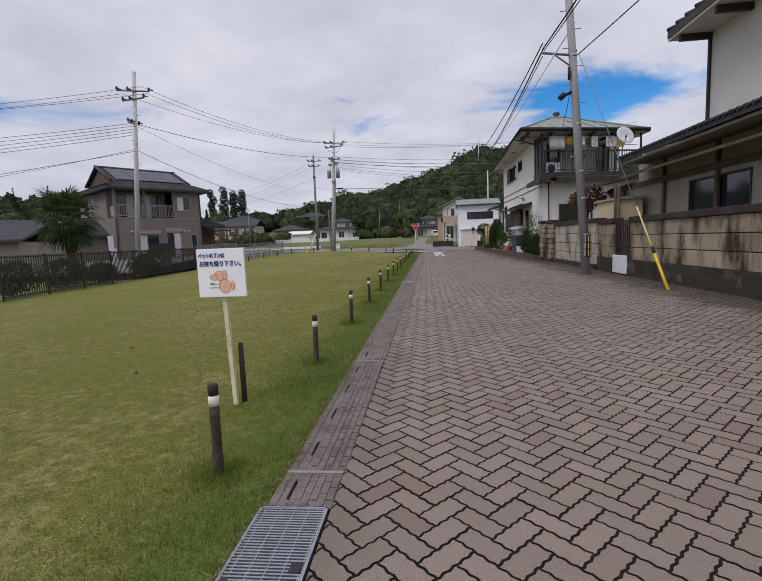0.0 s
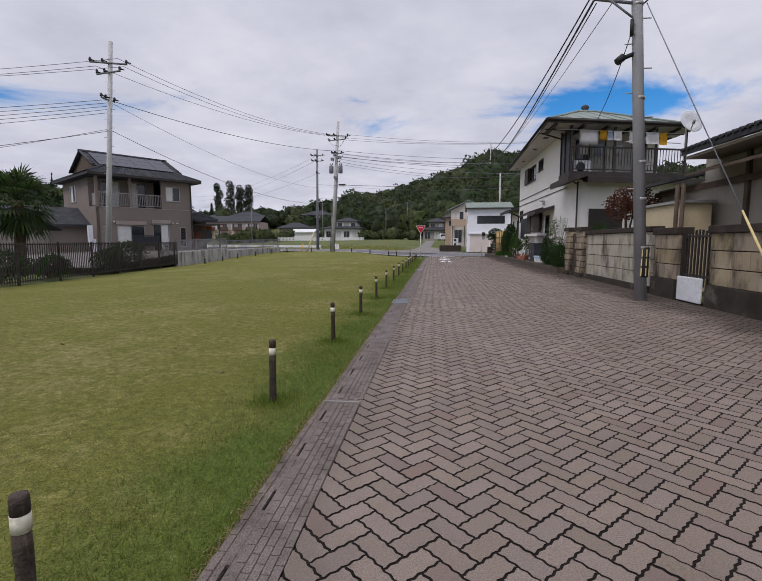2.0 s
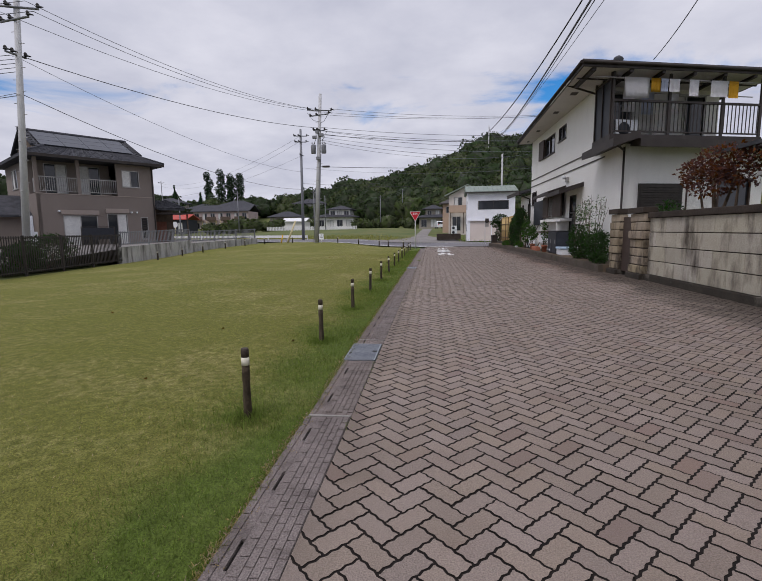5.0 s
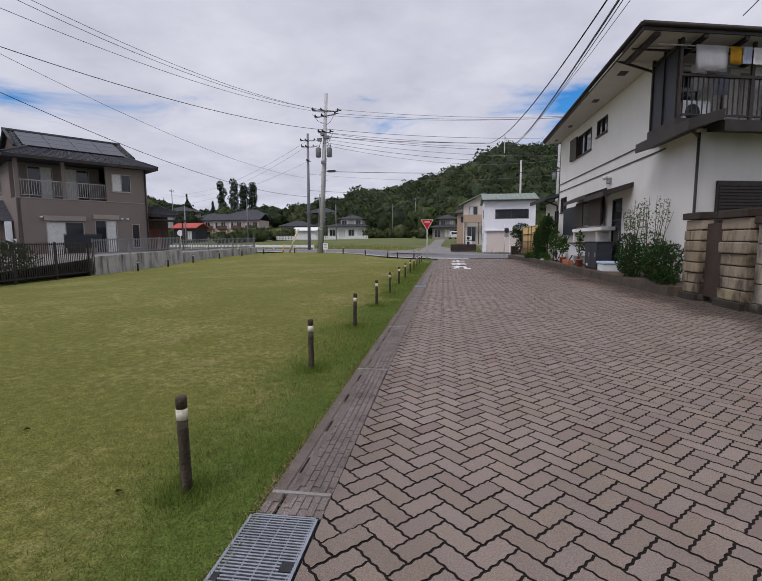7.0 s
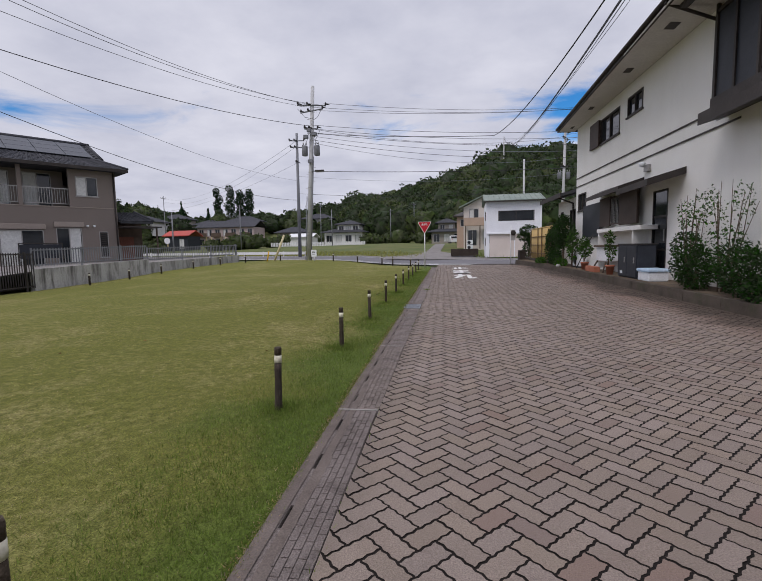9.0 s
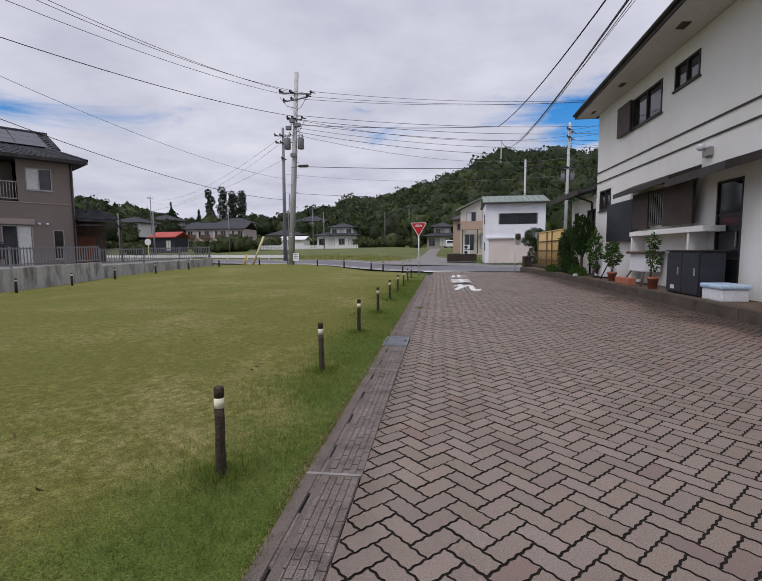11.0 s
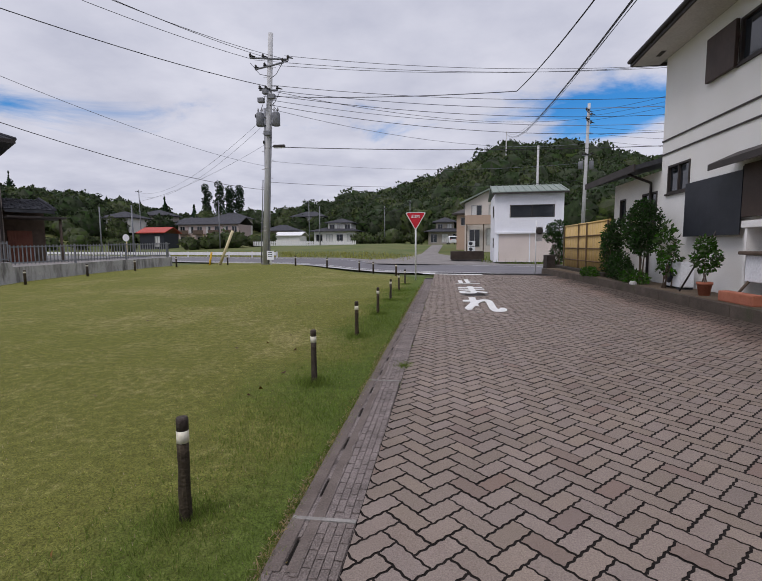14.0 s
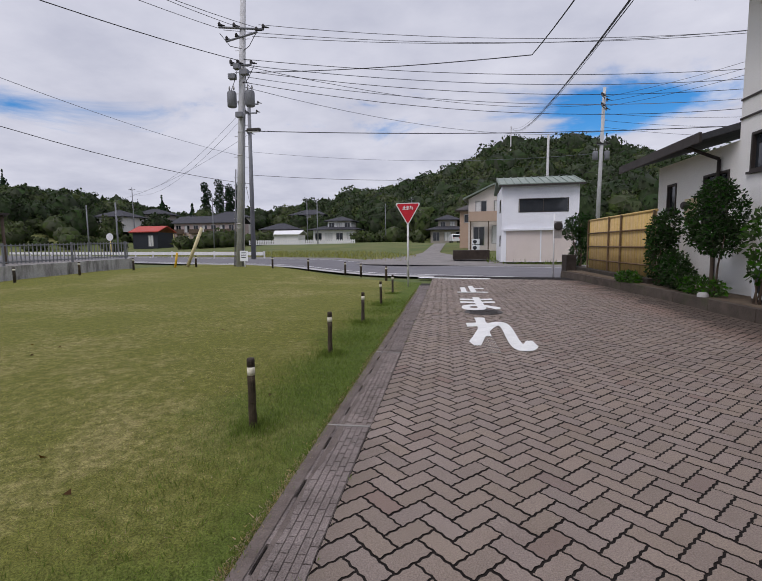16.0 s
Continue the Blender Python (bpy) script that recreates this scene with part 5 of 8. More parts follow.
    # louvred shutter, gas meter boxes and pipes
    for k in range(12):
        part("louvre", P(B(box, 6.14, 6.56, -.03, -.012, .98 + k * .125, 1.05 + k * .125)), "eave", h)
    for x, z0, z1 in ((-.62, 1.0, 2.5), (-.45, .3, 1.5)):
        part("meter_box", P(B(box, x, x + .3, -.05, .25, z0, z1, .02)), "plasticwhite", h, "white meter box on the side")
    part("ledge_line", P(B(box, 0, L, -.03, -.002, 3.9, 3.95)), "taupepale", h)
    # dark shade cloth on a drying frame before the window
    fr = part("drying_frame", P(B(box, 1.9, 3.9, -1.25, -1.2, 1.75, 1.8)), "blackmetal", h, "black drying frame with shade cloth")
    for x in (1.9, 3.86):
        part("frame_leg", P(B(box, x, x + .04, -1.25, -1.2, .4, 1.75)), "blackmetal", fr)
    part("shade_cloth", P(B(box, 1.95, 3.85, -1.23, -1.21, .95, 1.72)), "cabinet", fr)
    # low side wing towards the palm
    bm = bmesh.new()
    wall_panel(bm, (-6.2, 2.1, 0), fu, 6.2, 0, 2.5, .15, [(1.0, 2.6, .9, 2.1)])
    wall_panel(bm, (-6.2, 7.0, 0), (0, -1, 0), 4.9, 0, 2.5, .15)
    part("wing_wall", P(bm), "taupepale", h, "pale taupe low wing")
    lw((-6.2, 2.1, 0), fu, 1.0, 2.6, .9, 2.1, split=2, frame="brownmetal")
    bm = bmesh.new()
    prism(bm, [(1.4, 2.45), (1.4, 2.6), (4.4, 4.0), (7.4, 2.6), (7.4, 2.45), (4.4, 3.85)], "x", -6.7, -.02)
    part("wing_roof", P(bm), "tile", h)
    bm = bmesh.new()
    prism(bm, [(2.25, 2.51), (4.4, 3.8), (6.85, 2.51)], "x", -6.2, -6.05)
    part("wing_gable", P(bm), "taupepale", h)


left_house()

# ---- fence and retaining wall on the lawn's far side ----
def bar_fence(name, p0, p1, height, spacing, material, label, bar=.022, gap=.06, every=2.0):
    p0, p1 = Vector(p0), Vector(p1)
    f = thing(name, p0, label, "fence")
    u = (p1 - p0).normalized()
    L = (p1 - p0).length
    ux = V(u.x, u.y, 0).normalized()
    n = V(-ux.y, ux.x, 0)
    def slat(a, b, z0, z1, d=.02):
        q0, q1 = p0 + u * a, p0 + u * b
        c = [q0 - n * d, q1 - n * d, q1 + n * d, q0 + n * d]
        bm = bmesh.new()
        hexa(bm, [(p.x, p.y, p.z + z0) for p in c] + [(p.x, p.y, p.z + z1) for p in c])
        return bm
    for z in (gap + .05, height - .08):
        part("rail", slat(0, L, z, z + .04, .018), material, f)
    k = 0
    a = 0.0
    while a < L:
        part("slat", slat(a, a + bar, gap, height, .012), material, f)
        a += spacing
    a = 0.0
    while a <= L + .01:
        part("post", slat(max(0, a - .03), min(L, a + .03) + .001, -.15, height + .02, .03), material, f)
        a += every
    return f


bar_fence("lawn_fence", (-12.5, 12.0, -.22), (-15.0, 28.2, -.2), 1.38, .11, "blackmetal", "black metal bar fence beside the lawn")
bar_fence("lawn_fence", (-11.4, 4.0, -.2), (-12.45, 11.8, -.22), 1.38, .14, "blackmetal", "black metal bar fence beside the lawn")
rw = bmesh.new()
pts = [(-15.0, 28.2), (-15.1, 35.0), (-13.6, 42.3)]
for (x, y), (x2, y2) in zip(pts, pts[1:]):
    z, z2 = ground_z(x, y), ground_z(x2, y2)
    hexa(rw, [(x - .2, y, z - .2), (x, y, z - .2), (x2, y2, z2 - .2), (x2 - .2, y2, z2 - .2), (x - .2, y, .55), (x, y, .55), (x2, y2, .72), (x2 - .2, y2, .72)])
solid("retaining_wall", rw, "oldconcrete", "stained low concrete retaining wall beside the lawn", "wall", kind="structure")
verts = [(-15.1, 28.2, .47), (-15.2, 35, .5), (-13.75, 42.3, .62), (-24, 47, .6), (-50, 58, .4), (-50, 20, .3), (-15.2, 22, .0)]
raw("house_yard", verts, [tuple(range(7))[::-1]], "gravel", "grey gravel yard round the taupe house", "yard", "structure")
for (x, y), (x2, y2) in zip(pts, pts[1:]):
    bar_fence("yard_fence", (x - .1, y + .05, .57), (x2 - .1, y2, .71), .75, .14, "polegrey", "low aluminium fence on the retaining wall", .03, .05, 2.4)


# ---- bollards, posts, signs ----
def bollard(y, k):
    rnd = random.Random(k)
    b = thing("bollard", pose(-1.085, y, 0, rnd.uniform(-1.5, 1.5), rnd.uniform(-1.5, 1.5) - .5, rnd.uniform(0, 360)), "dark log-look bollard with a white band", "bollard", "bollards along the lawn edge")
    m = b.matrix_basis
    bm = bmesh.new()
    lathe(bm, [(.026, -.08), (.0275, .03), (.026, .12), (.0243, .22), (.0255, .29), (.025, .345)], (0, 0, 0), 14)
    for v in bm.verts:
        v.co.x *= 1 + .05 * math.sin(v.co.z * 31 + math.atan2(v.co.y, v.co.x) * 3 + k)
        v.co.y *= 1 + .05 * math.cos(v.co.z * 27 + math.atan2(v.co.y, v.co.x) * 5 + k)
    bm.transform(m)
    part("log", bm, "post", b)
    bm = bmesh.new()
    lathe(bm, [(.0264, .347), (.0266, .372), (.0262, .401)], (0, 0, 0), 14)
    bm.transform(m)
    part("white_band", bm, "band", b, "scuffed white reflective band")
    bm = bmesh.new()
    lathe(bm, [(.0255, .40), (.026, .448), (.0225, .459), (.004, .4595)], (0, 0, 0), 14)
    bm.transform(m)
    part("cap", bm, "post", b)


for k in range(17):
    bollard(2.07 + 2.055 * k, k)

for k, (x, y) in enumerate([(-14.2, 29.9), (-14.15, 32.2), (-14.1, 34.5), (-13.7, 36.8), (-13.2, 38.9), (-12.5, 40.9), (-10.9, 42.9), (-7.1, 42.4), (-5.4, 42.0), (-3.75, 41.6), (-3.0, 41.0), (-1.75, 38.9)]):
    z = lawn_z(x, y)
    p = thing("edging_post", (x, y, z), "short dark post with a pale band edging the lawn", "post", "short posts round the lawn")
    bm = bmesh.new()
    lathe(bm, [(.042, -.05), (.042, .46), (.03, .48)], (x, y, z), 8)
    part("post", bm, "post", p)
    bm = bmesh.new()
    lathe(bm, [(.045, .38), (.045, .43)], (x, y, z), 8)
    part("band", bm, "band", p)


def text_mesh(body, width, height, m, material, name, parent, label="", bold=0.0):
    """Lettering as a thin mesh fitted into a width and height, centred, then moved by m."""
    cu = bpy.data.curves.new(name, "FONT")
    cu.body = body
    cu.extrude = 0.002
    cu.offset = 0.012
    ob = bpy.data.objects.new(name, cu)
    scene.collection.objects.link(ob)
    bpy.context.view_layer.update()
    me = bpy.data.meshes.new_from_object(ob.evaluated_get(bpy.context.evaluated_depsgraph_get()))
    bpy.data.objects.remove(ob)
    co = np.array([v.co[:] for v in me.vertices])
    lo, hi = co.min(0), co.max(0)
    s = Matrix.Diagonal((width / (hi[0] - lo[0]), height / (hi[1] - lo[1]), 1, 1)) @ Matrix.Translation((-(lo[0] + hi[0]) / 2, -(lo[1] + hi[1]) / 2, 0))
    me.transform(s)
    if bold:
        # thicker strokes: the same outline once more to either side
        bm = bmesh.new()
        for k, d in enumerate((0, -bold, bold, -bold / 2, bold / 2)):
            bm.from_mesh(me)
            for v in bm.verts[k * len(me.vertices):]:
                v.co.x += d
                v.co.z += .0006 * k
        bm.to_mesh(me)
        bm.free()
    me.transform(m)
    me.transform(frame_of(parent).inverted())
    me.materials.clear()
    me.materials.append(M[material])
    t = new(name, me)
    t.parent = parent
    if label:
        tagged(t, label)
    return t


mk = thing("stop_marking", (.86, 32.8, .004), "white painted stop writing on the pavers", "road marking", kind="structure")
text_mesh("れ", .70, 2.35, Matrix.Translation((.865, 30.1, .0045)), "roadpaint", "letter", mk, bold=.035)
text_mesh("ま", .66, 1.95, Matrix.Translation((.86, 33.1, .0045)), "roadpaint", "letter", mk, bold=.03)
text_mesh("止", .68, 1.75, Matrix.Translation((.87, 35.95, .0045)), "roadpaint", "letter", mk, bold=.03)
for v in mk.children:
    v.data.transform(Matrix.Translation((0, 0, .0035)))


def dog_sign():
    s = thing("dog_mess_sign", (-1.42, 3.05, 0), "white notice board nailed to a peeling stake in the grass", "sign")
    bm = bmesh.new()
    hexa(bm, [(-1.435, 3.04, -.05), (-1.405, 3.04, -.05), (-1.405, 3.07, -.05), (-1.435, 3.07, -.05), (-1.462, 3.04, .95), (-1.432, 3.04, .95), (-1.432, 3.07, .95), (-1.462, 3.07, .95)])
    part("stake", bm, "stake", s, "peeling pale painted stake")
    bm = bmesh.new()
    rod(bm, (-1.385, 3.12, -.05), (-1.383, 3.12, .43), .022, .02, seg=8)
    part("support_post", bm, "post", s, "dark wooden support post")
    brd = part("board", B(box, -1.61, -1.265, 3.015, 3.033, .785, 1.125, .003), "board", s)
    up = pose(0, 0, 0, 90, 0, 0)
    text_mesh("ペットのフンは", .19, .035, Matrix.Translation((-1.5, 3.0125, 1.078)) @ up, "ink", "writing", brd)
    text_mesh("お持ち帰り下さい。", .30, .04, Matrix.Translation((-1.44, 3.0125, 1.022)) @ up, "ink", "writing", brd)
    # the printed picture, reduced to plain rounded shapes
    for k, (cx, cz, rx, rz) in enumerate(((-1.415, .86, .042, .05), (-1.45, .935, .04, .034), (-1.49, .925, .03, .02), (-1.41, .94, .016, .034), (-1.357, .865, .012, .03))):
        bm = bmesh.new()
        vs = [bm.verts.new((cx + rx * math.cos(a * math.tau / 20), 3.0142 - .0007 * k, cz + rz * math.sin(a * math.tau / 20))) for a in range(20)]
        bm.faces.new(vs)
        part("printed_shape", bm, "skin", brd)
        bm = bmesh.new()
        for a in range(20):
            b, c = a * math.tau / 20, (a + 1) * math.tau / 20
            q = [bm.verts.new((cx + (rx + g) * math.cos(t), 3.0139 - .0007 * k, cz + (rz + g) * math.sin(t))) for t, g in ((b, -.0012), (b, .0012), (c, .0012), (c, -.0012))]
            bm.faces.new(q)
        part("printed_outline", bm, "signred", brd)
    bm = bmesh.new()
    box(bm, -1.53, -1.455, 3.0098, 3.0104, .855, .9)
    card = part("printed_card", bm, "board", brd)
    text_mesh("マナー", .055, .016, Matrix.Translation((-1.4925, 3.0078, .878)) @ up, "inkblack", "writing", card)


dog_sign()


def stop_sign():
    x, y = -.86, 37.0
    s = thing("stop_sign", (x, y, 0), "red inverted triangle stop sign on a white pole", "road sign")
    bm = bmesh.new()
    rod(bm, (x, y, -.1), (x, y, 2.36), .03, seg=12)
    part("pole", bm, "whitemetal", s)
    def tri(r, d0, d1, mat, name):
        bm = bmesh.new()
        pts = []
        for k in range(3):
            a = math.radians(90 + 180 + k * 120)
            c = (x + r * math.cos(a), 2.16 + r * math.sin(a))
            for j in range(-2, 3):
                b = a + j * .28
                pts.append((c[0] * .88 + x * .12 + .05 * r / .4 * math.cos(b), c[1] * .88 + 2.16 * .12 + .05 * r / .4 * math.sin(b)))
        prism(bm, pts, "y", y - d1, y - d0)
        return part(name, bm, mat, s)
    tri(.39, .032, .045, "whitemetal", "border")
    face = tri(.345, .0455, .048, "signred", "face")
    text_mesh("止まれ", .30, .11, Matrix.Translation((x, y - .051, 2.235)) @ pose(0, 0, 0, 90, 0, 0), "whitemetal", "writing", face, bold=.006)


stop_sign()

# manhole between the letters
mh = thing("manhole_cover", (.86, 31.95, 0), "round dark iron manhole cover set in the pavers", "manhole", kind="structure")
bm = bmesh.new()
lathe(bm, [(.33, -.01), (.33, .006), (.31, .008), (.3, .005), (.02, .005)], (.86, 31.95, 0), 28)
part("lid", bm, "blackmetal", mh)
for k in range(7):
    part("rib", B(box, .62, 1.10, 31.74 + k * .065, 31.76 + k * .065, .005, .009), "blackmetal", mh)

# mirror and sign pole at the street corner
mp = thing("corner_mirror", (4.0, 40.6, 0), "thin white pole with a small sign and marker at the corner", "road sign")
bm = bmesh.new()
rod(bm, (4.0, 40.6, -.05), (4.0, 40.6, 2.2), .025, seg=8)
part("pole", bm, "whitemetal", mp)
part("plate", B(box, 3.98, 4.25, 40.55, 40.57, 1.35, 1.95, .01), "alu", mp)
bm = bmesh.new()
lathe(bm, [(.15, 0), (.15, .02), (.1, .03)], (0, 0, 0), 16)
bm.transform(pose(4.12, 40.53, 1.78, 90, 0, 0))
part("disc", bm, "blackmetal", mp)


# ---- poles and wires ----
def utility_pole(name, base, top, r0, r1, material, label, arms=(), transformers=(), bands=(), steps=True):
    """arms: (height, length, yaw); transformers: (height, yaw)."""
    base, top = Vector(base), Vector(top)
    p = thing(name, base, label, "utility pole")
    bm = bmesh.new()
    rod(bm, base - V(0, 0, .3), top, r0, r1, seg=16)
    part("shaft", bm, material, p)
    def at(z):
        return base.lerp(top, (z - base.z) / (top.z - base.z))
    for z, l, yaw in arms:
        c = at(z)
        u = V(math.cos(radians(yaw)), math.sin(radians(yaw)), 0)
        bm = bmesh.new()
        rod(bm, c - u * l * .5 - V(0, .12, 0), c + u * l * .5 - V(0, .12, 0), .045, seg=6)
        arm = part("crossarm", bm, "polegrey", p)
        for s in (-.48, -.16, .48):
            q = c + u * l * s - V(0, .12, 0)
            bm = bmesh.new()
            lathe(bm, [(.02, .0), (.03, .05), (.075, .07), (.05, .12), (.07, .15), (.03, .22)], q, 8)
            part("insulator", bm, "blackmetal", arm)
            bm = bmesh.new()
            rod(bm, q + V(0, -.02, .1), q + V(.28, -.05, .02), .05, .02, seg=6)
            part("dead_end_cover", bm, "black", arm)
    for z, yaw in transformers:
        c = at(z) + V(math.cos(radians(yaw)), math.sin(radians(yaw)), 0) * .42
        bm = bmesh.new()
        lathe(bm, [(.16, -.34), (.2, -.31), (.2, .26), (.17, .32), (.05, .36)], c, 12)
        tr = part("transformer", bm, "polegrey", p, "grey can transformer")
        for k in (-.1, .1):
            bm = bmesh.new()
            lathe(bm, [(.03, .38), (.045, .46), (.02, .56)], c + V(k, 0, 0), 6)
            part("bushing", bm, "alu", tr)
    for z in bands:
        c = at(z)
        bm = bmesh.new()
        r = r0 + (r1 - r0) * (z - base.z) / (top.z - base.z)
        lathe(bm, [(r * .98, -.03), (r + .005, -.028), (r + .005, .028), (r * .98, .03)], c, 16)
        part("steel_band", bm, "alu", p)
    if steps:
        k = 0
        z = base.z + 2.2
        while z < top.z - 1.0:
            c = at(z)
            s = 1 if k % 2 else -1
            bm = bmesh.new()
            rod(bm, c, c + V(s * (r0 + .13), 0, 0), .012, seg=5)
            part("step_bolt", bm, "alu", p)
            z += .45
            k += 1
    return p, at


pr, at_r = utility_pole("utility_pole", (4.25, 12.5, 0), (3.62, 12.5, 9.0), .112, .085, "polesteel", "grey utility pole with yellow and black guard",
                        arms=(), bands=(1.05, 2.0, 2.7, 3.9, 5.6), steps=True)
# reflective guard sleeve near the foot
gd = part("guard_sleeve", B(lathe, [(.112, .47), (.12, .48), (.12, 1.05), (.112, 1.06)], (4.22, 12.5, 0), 18), "black", pr, "black sleeve with yellow stripes")
for a in range(9):
    th = a * math.tau / 9
    for z0, z1 in ((.5, .66), (.7, .84), (.88, 1.02)):
        c, s = math.cos(th), math.sin(th)
        bm = bmesh.new()
        p0 = V(4.22 + .1205 * c, 12.5 + .1205 * s, 0)
        t = V(-s, c, 0) * .011
        hexa(bm, [(p0 - t) + V(0, 0, z0), (p0 + t) + V(0, 0, z0), (p0 + t) * 1 + V(c, s, 0) * .004 + V(0, 0, z0), (p0 - t) + V(c, s, 0) * .004 + V(0, 0, z0),
                  (p0 - t) + V(0, 0, z1), (p0 + t) + V(0, 0, z1), (p0 + t) + V(c, s, 0) * .004 + V(0, 0, z1), (p0 - t) + V(c, s, 0) * .004 + V(0, 0, z1)])
        part("stripe", bm, "paleyellow", gd)
bm = bmesh.new()
rod(bm, at_r(5.62), (3.05, 12.45, 5.72), .03, seg=6)
rod(bm, at_r(5.3), (3.35, 12.45, 5.68), .02, seg=6)
arm = part("side_arm", bm, "polegrey", pr)
bm = bmesh.new()
rod(bm, (3.6, 12.45, 4.62), at_r(4.75), .04, seg=6)
rod(bm, (3.52, 12.45, 4.56), (3.64, 12.45, 4.66), .07, seg=8)
part("street_lamp_head", bm, "black", pr)
for z in (5.0,):
    bm = bmesh.new()
    rod(bm, at_r(z) + V(-.16, -.1, 0), at_r(z) + V(-.16, -.1, .3), .035, seg=8)
    part("cable_joint", bm, "black", pr)

utility_pole("utility_pole", (-16.95, 24.9, -.2), (-16.0, 24.9, 11.1), .15, .10, "polecon", "tall concrete utility pole behind the fence",
             arms=((10.05, 1.7, 20), (9.6, 1.5, -10), (8.3, .8, 80)), bands=(3, 5, 6.8), steps=True)
utility_pole("utility_pole", (-9.05, 43.4, .25), (-8.4, 43.4, 11.75), .19, .12, "polecon", "tall concrete utility pole with transformers at the lawn corner",
             arms=((10.5, 1.9, 15), (10.15, 1.8, -20), (9.0, .9, 10)), transformers=((7.6, 195), (7.6, -10)), bands=(2.0, 2.2, 5.2, 6.2), steps=True)
cp = bpy.data.objects["utility_pole.002"]
for dx, z0, z1, r in ((.2, .3, 7.2, .035), (-.19, .3, 4.6, .028)):
    bm = bmesh.new()
    rod(bm, (-9.05 + dx, 43.28, z0), (-9.05 + dx + .0565 * (z1 - z0), 43.28, z1), r, seg=8)
    part("conduit", bm, "polegrey", cp, "grey cable conduit strapped to the pole")
for dx, z, w in ((-.3, 8.35, .3), (.25, 8.5, .34), (-.1, 8.75, .26), (.05, 6.75, .3)):
    x = -9.05 + .0565 * z + dx
    part("switch_box", B(box, x - w / 2, x + w / 2, 42.95, 43.2, z, z + .22, .02), "polegrey", cp)
for x0, z0, x1, z1 in ((-.9, 10.3, .1, 9.6), (.8, 10.3, .1, 9.5), (-.5, 7.9, -.1, 9.0), (.45, 7.9, .1, 8.9), (.6, 8.9, .05, 8.2)):
    bm = bmesh.new()
    a, b = V(-8.5 + x0, 43.15, z0), V(-8.5 + x1, 43.15, z1)
    mid = a.lerp(b, .5) - V(0, .1, .25)
    rod(bm, a, mid, .014, seg=5)
    rod(bm, mid, b, .014, seg=5)
    part("jumper_cable", bm, "wire", cp)
cl = thing("street_lamp", (-8.55, 43.2, 6.2), "small street lamp on a bracket of the concrete pole", "street lamp")
bm = bmesh.new()
rod(bm, (-8.72, 43.35, 6.1), (-8.3, 43.2, 6.3), .02, seg=6)
part("bracket", bm, "polegrey", cl)
part("lamp_head", B(box, -8.35, -7.75, 43.1, 43.28, 6.17, 6.3, .03), "blackmetal", cl)
part("lamp_lens", B(box, -8.3, -7.8, 43.12, 43.26, 6.145, 6.168), "lens", cl)
utility_pole("utility_pole", (-13.4, 54.8, .3), (-13.3, 54.8, 11.7), .17, .11, "polegrey", "dark weathered utility pole across the road", arms=((11.0, 1.4, 10), (10.4, 1.2, 10), (9.0, .6, 90)), steps=False)
utility_pole("utility_pole", (11.9, 61.2, .6), (12.1, 61.2, 12.8), .17, .11, "polecon", "concrete utility pole behind the garage",
             arms=((12.0, 1.8, 60), (11.3, 1.6, 60), (8.6, .7, 0)), transformers=((7.8, 180), (7.8, 0)), steps=True)
utility_pole("utility_pole", (8.4, 62.5, .6), (8.4, 62.5, 9.8), .12, .09, "polecon", "thin concrete pole behind the garage roof", steps=False)
utility_pole("utility_pole", (17.0, 146.0, ground_z(17, 146)), (17.0, 146.0, 31.0), .2, .12, "polecon", "concrete pole standing in the woods on the hill", steps=False)
for x, y, hgt in ((-21.5, 100, 7.0), (-50, 82, 7), (-38.5, 96, 8.5), (-12, 118, 8), (-7, 125, 9), (-27, 112, 9), (-62, 108, 12), (-36, 70, 6)):
    z = ground_z(x, y) - .1
    utility_pole("utility_pole", (x, y, z), (x, y, z + hgt), .11, .075, "polegrey", "slim concrete pole among the far houses", arms=((z + hgt - .5, 1.0, 20),) if hgt > 7.8 else (), steps=False)


def wire(a, b, sag, r=.012, material="wire", name="overhead_wire", label="black overhead wire sagging between poles", seg=16):
    a, b = Vector(a), Vector(b)
    bm = bmesh.new()
    prev = None
    side = (b - a).cross(V(0, 0, 1)).normalized()
    for i in range(seg + 1):
        t = i / seg
        p = a.lerp(b, t) - V(0, 0, sag * 4 * t * (1 - t))
        ring = [bm.verts.new(p + side * r * math.cos(k * math.tau / 5) + V(0, 0, 1) * r * math.sin(k * math.tau / 5)) for k in range(5)]
        if prev:
            for k in range(5):
                bm.faces.new((prev[k], prev[(k + 1) % 5], ring[(k + 1) % 5], ring[k])).smooth = True
        prev = ring
    return solid(name, bm, material, label, "wire", "overhead wires", at=a)


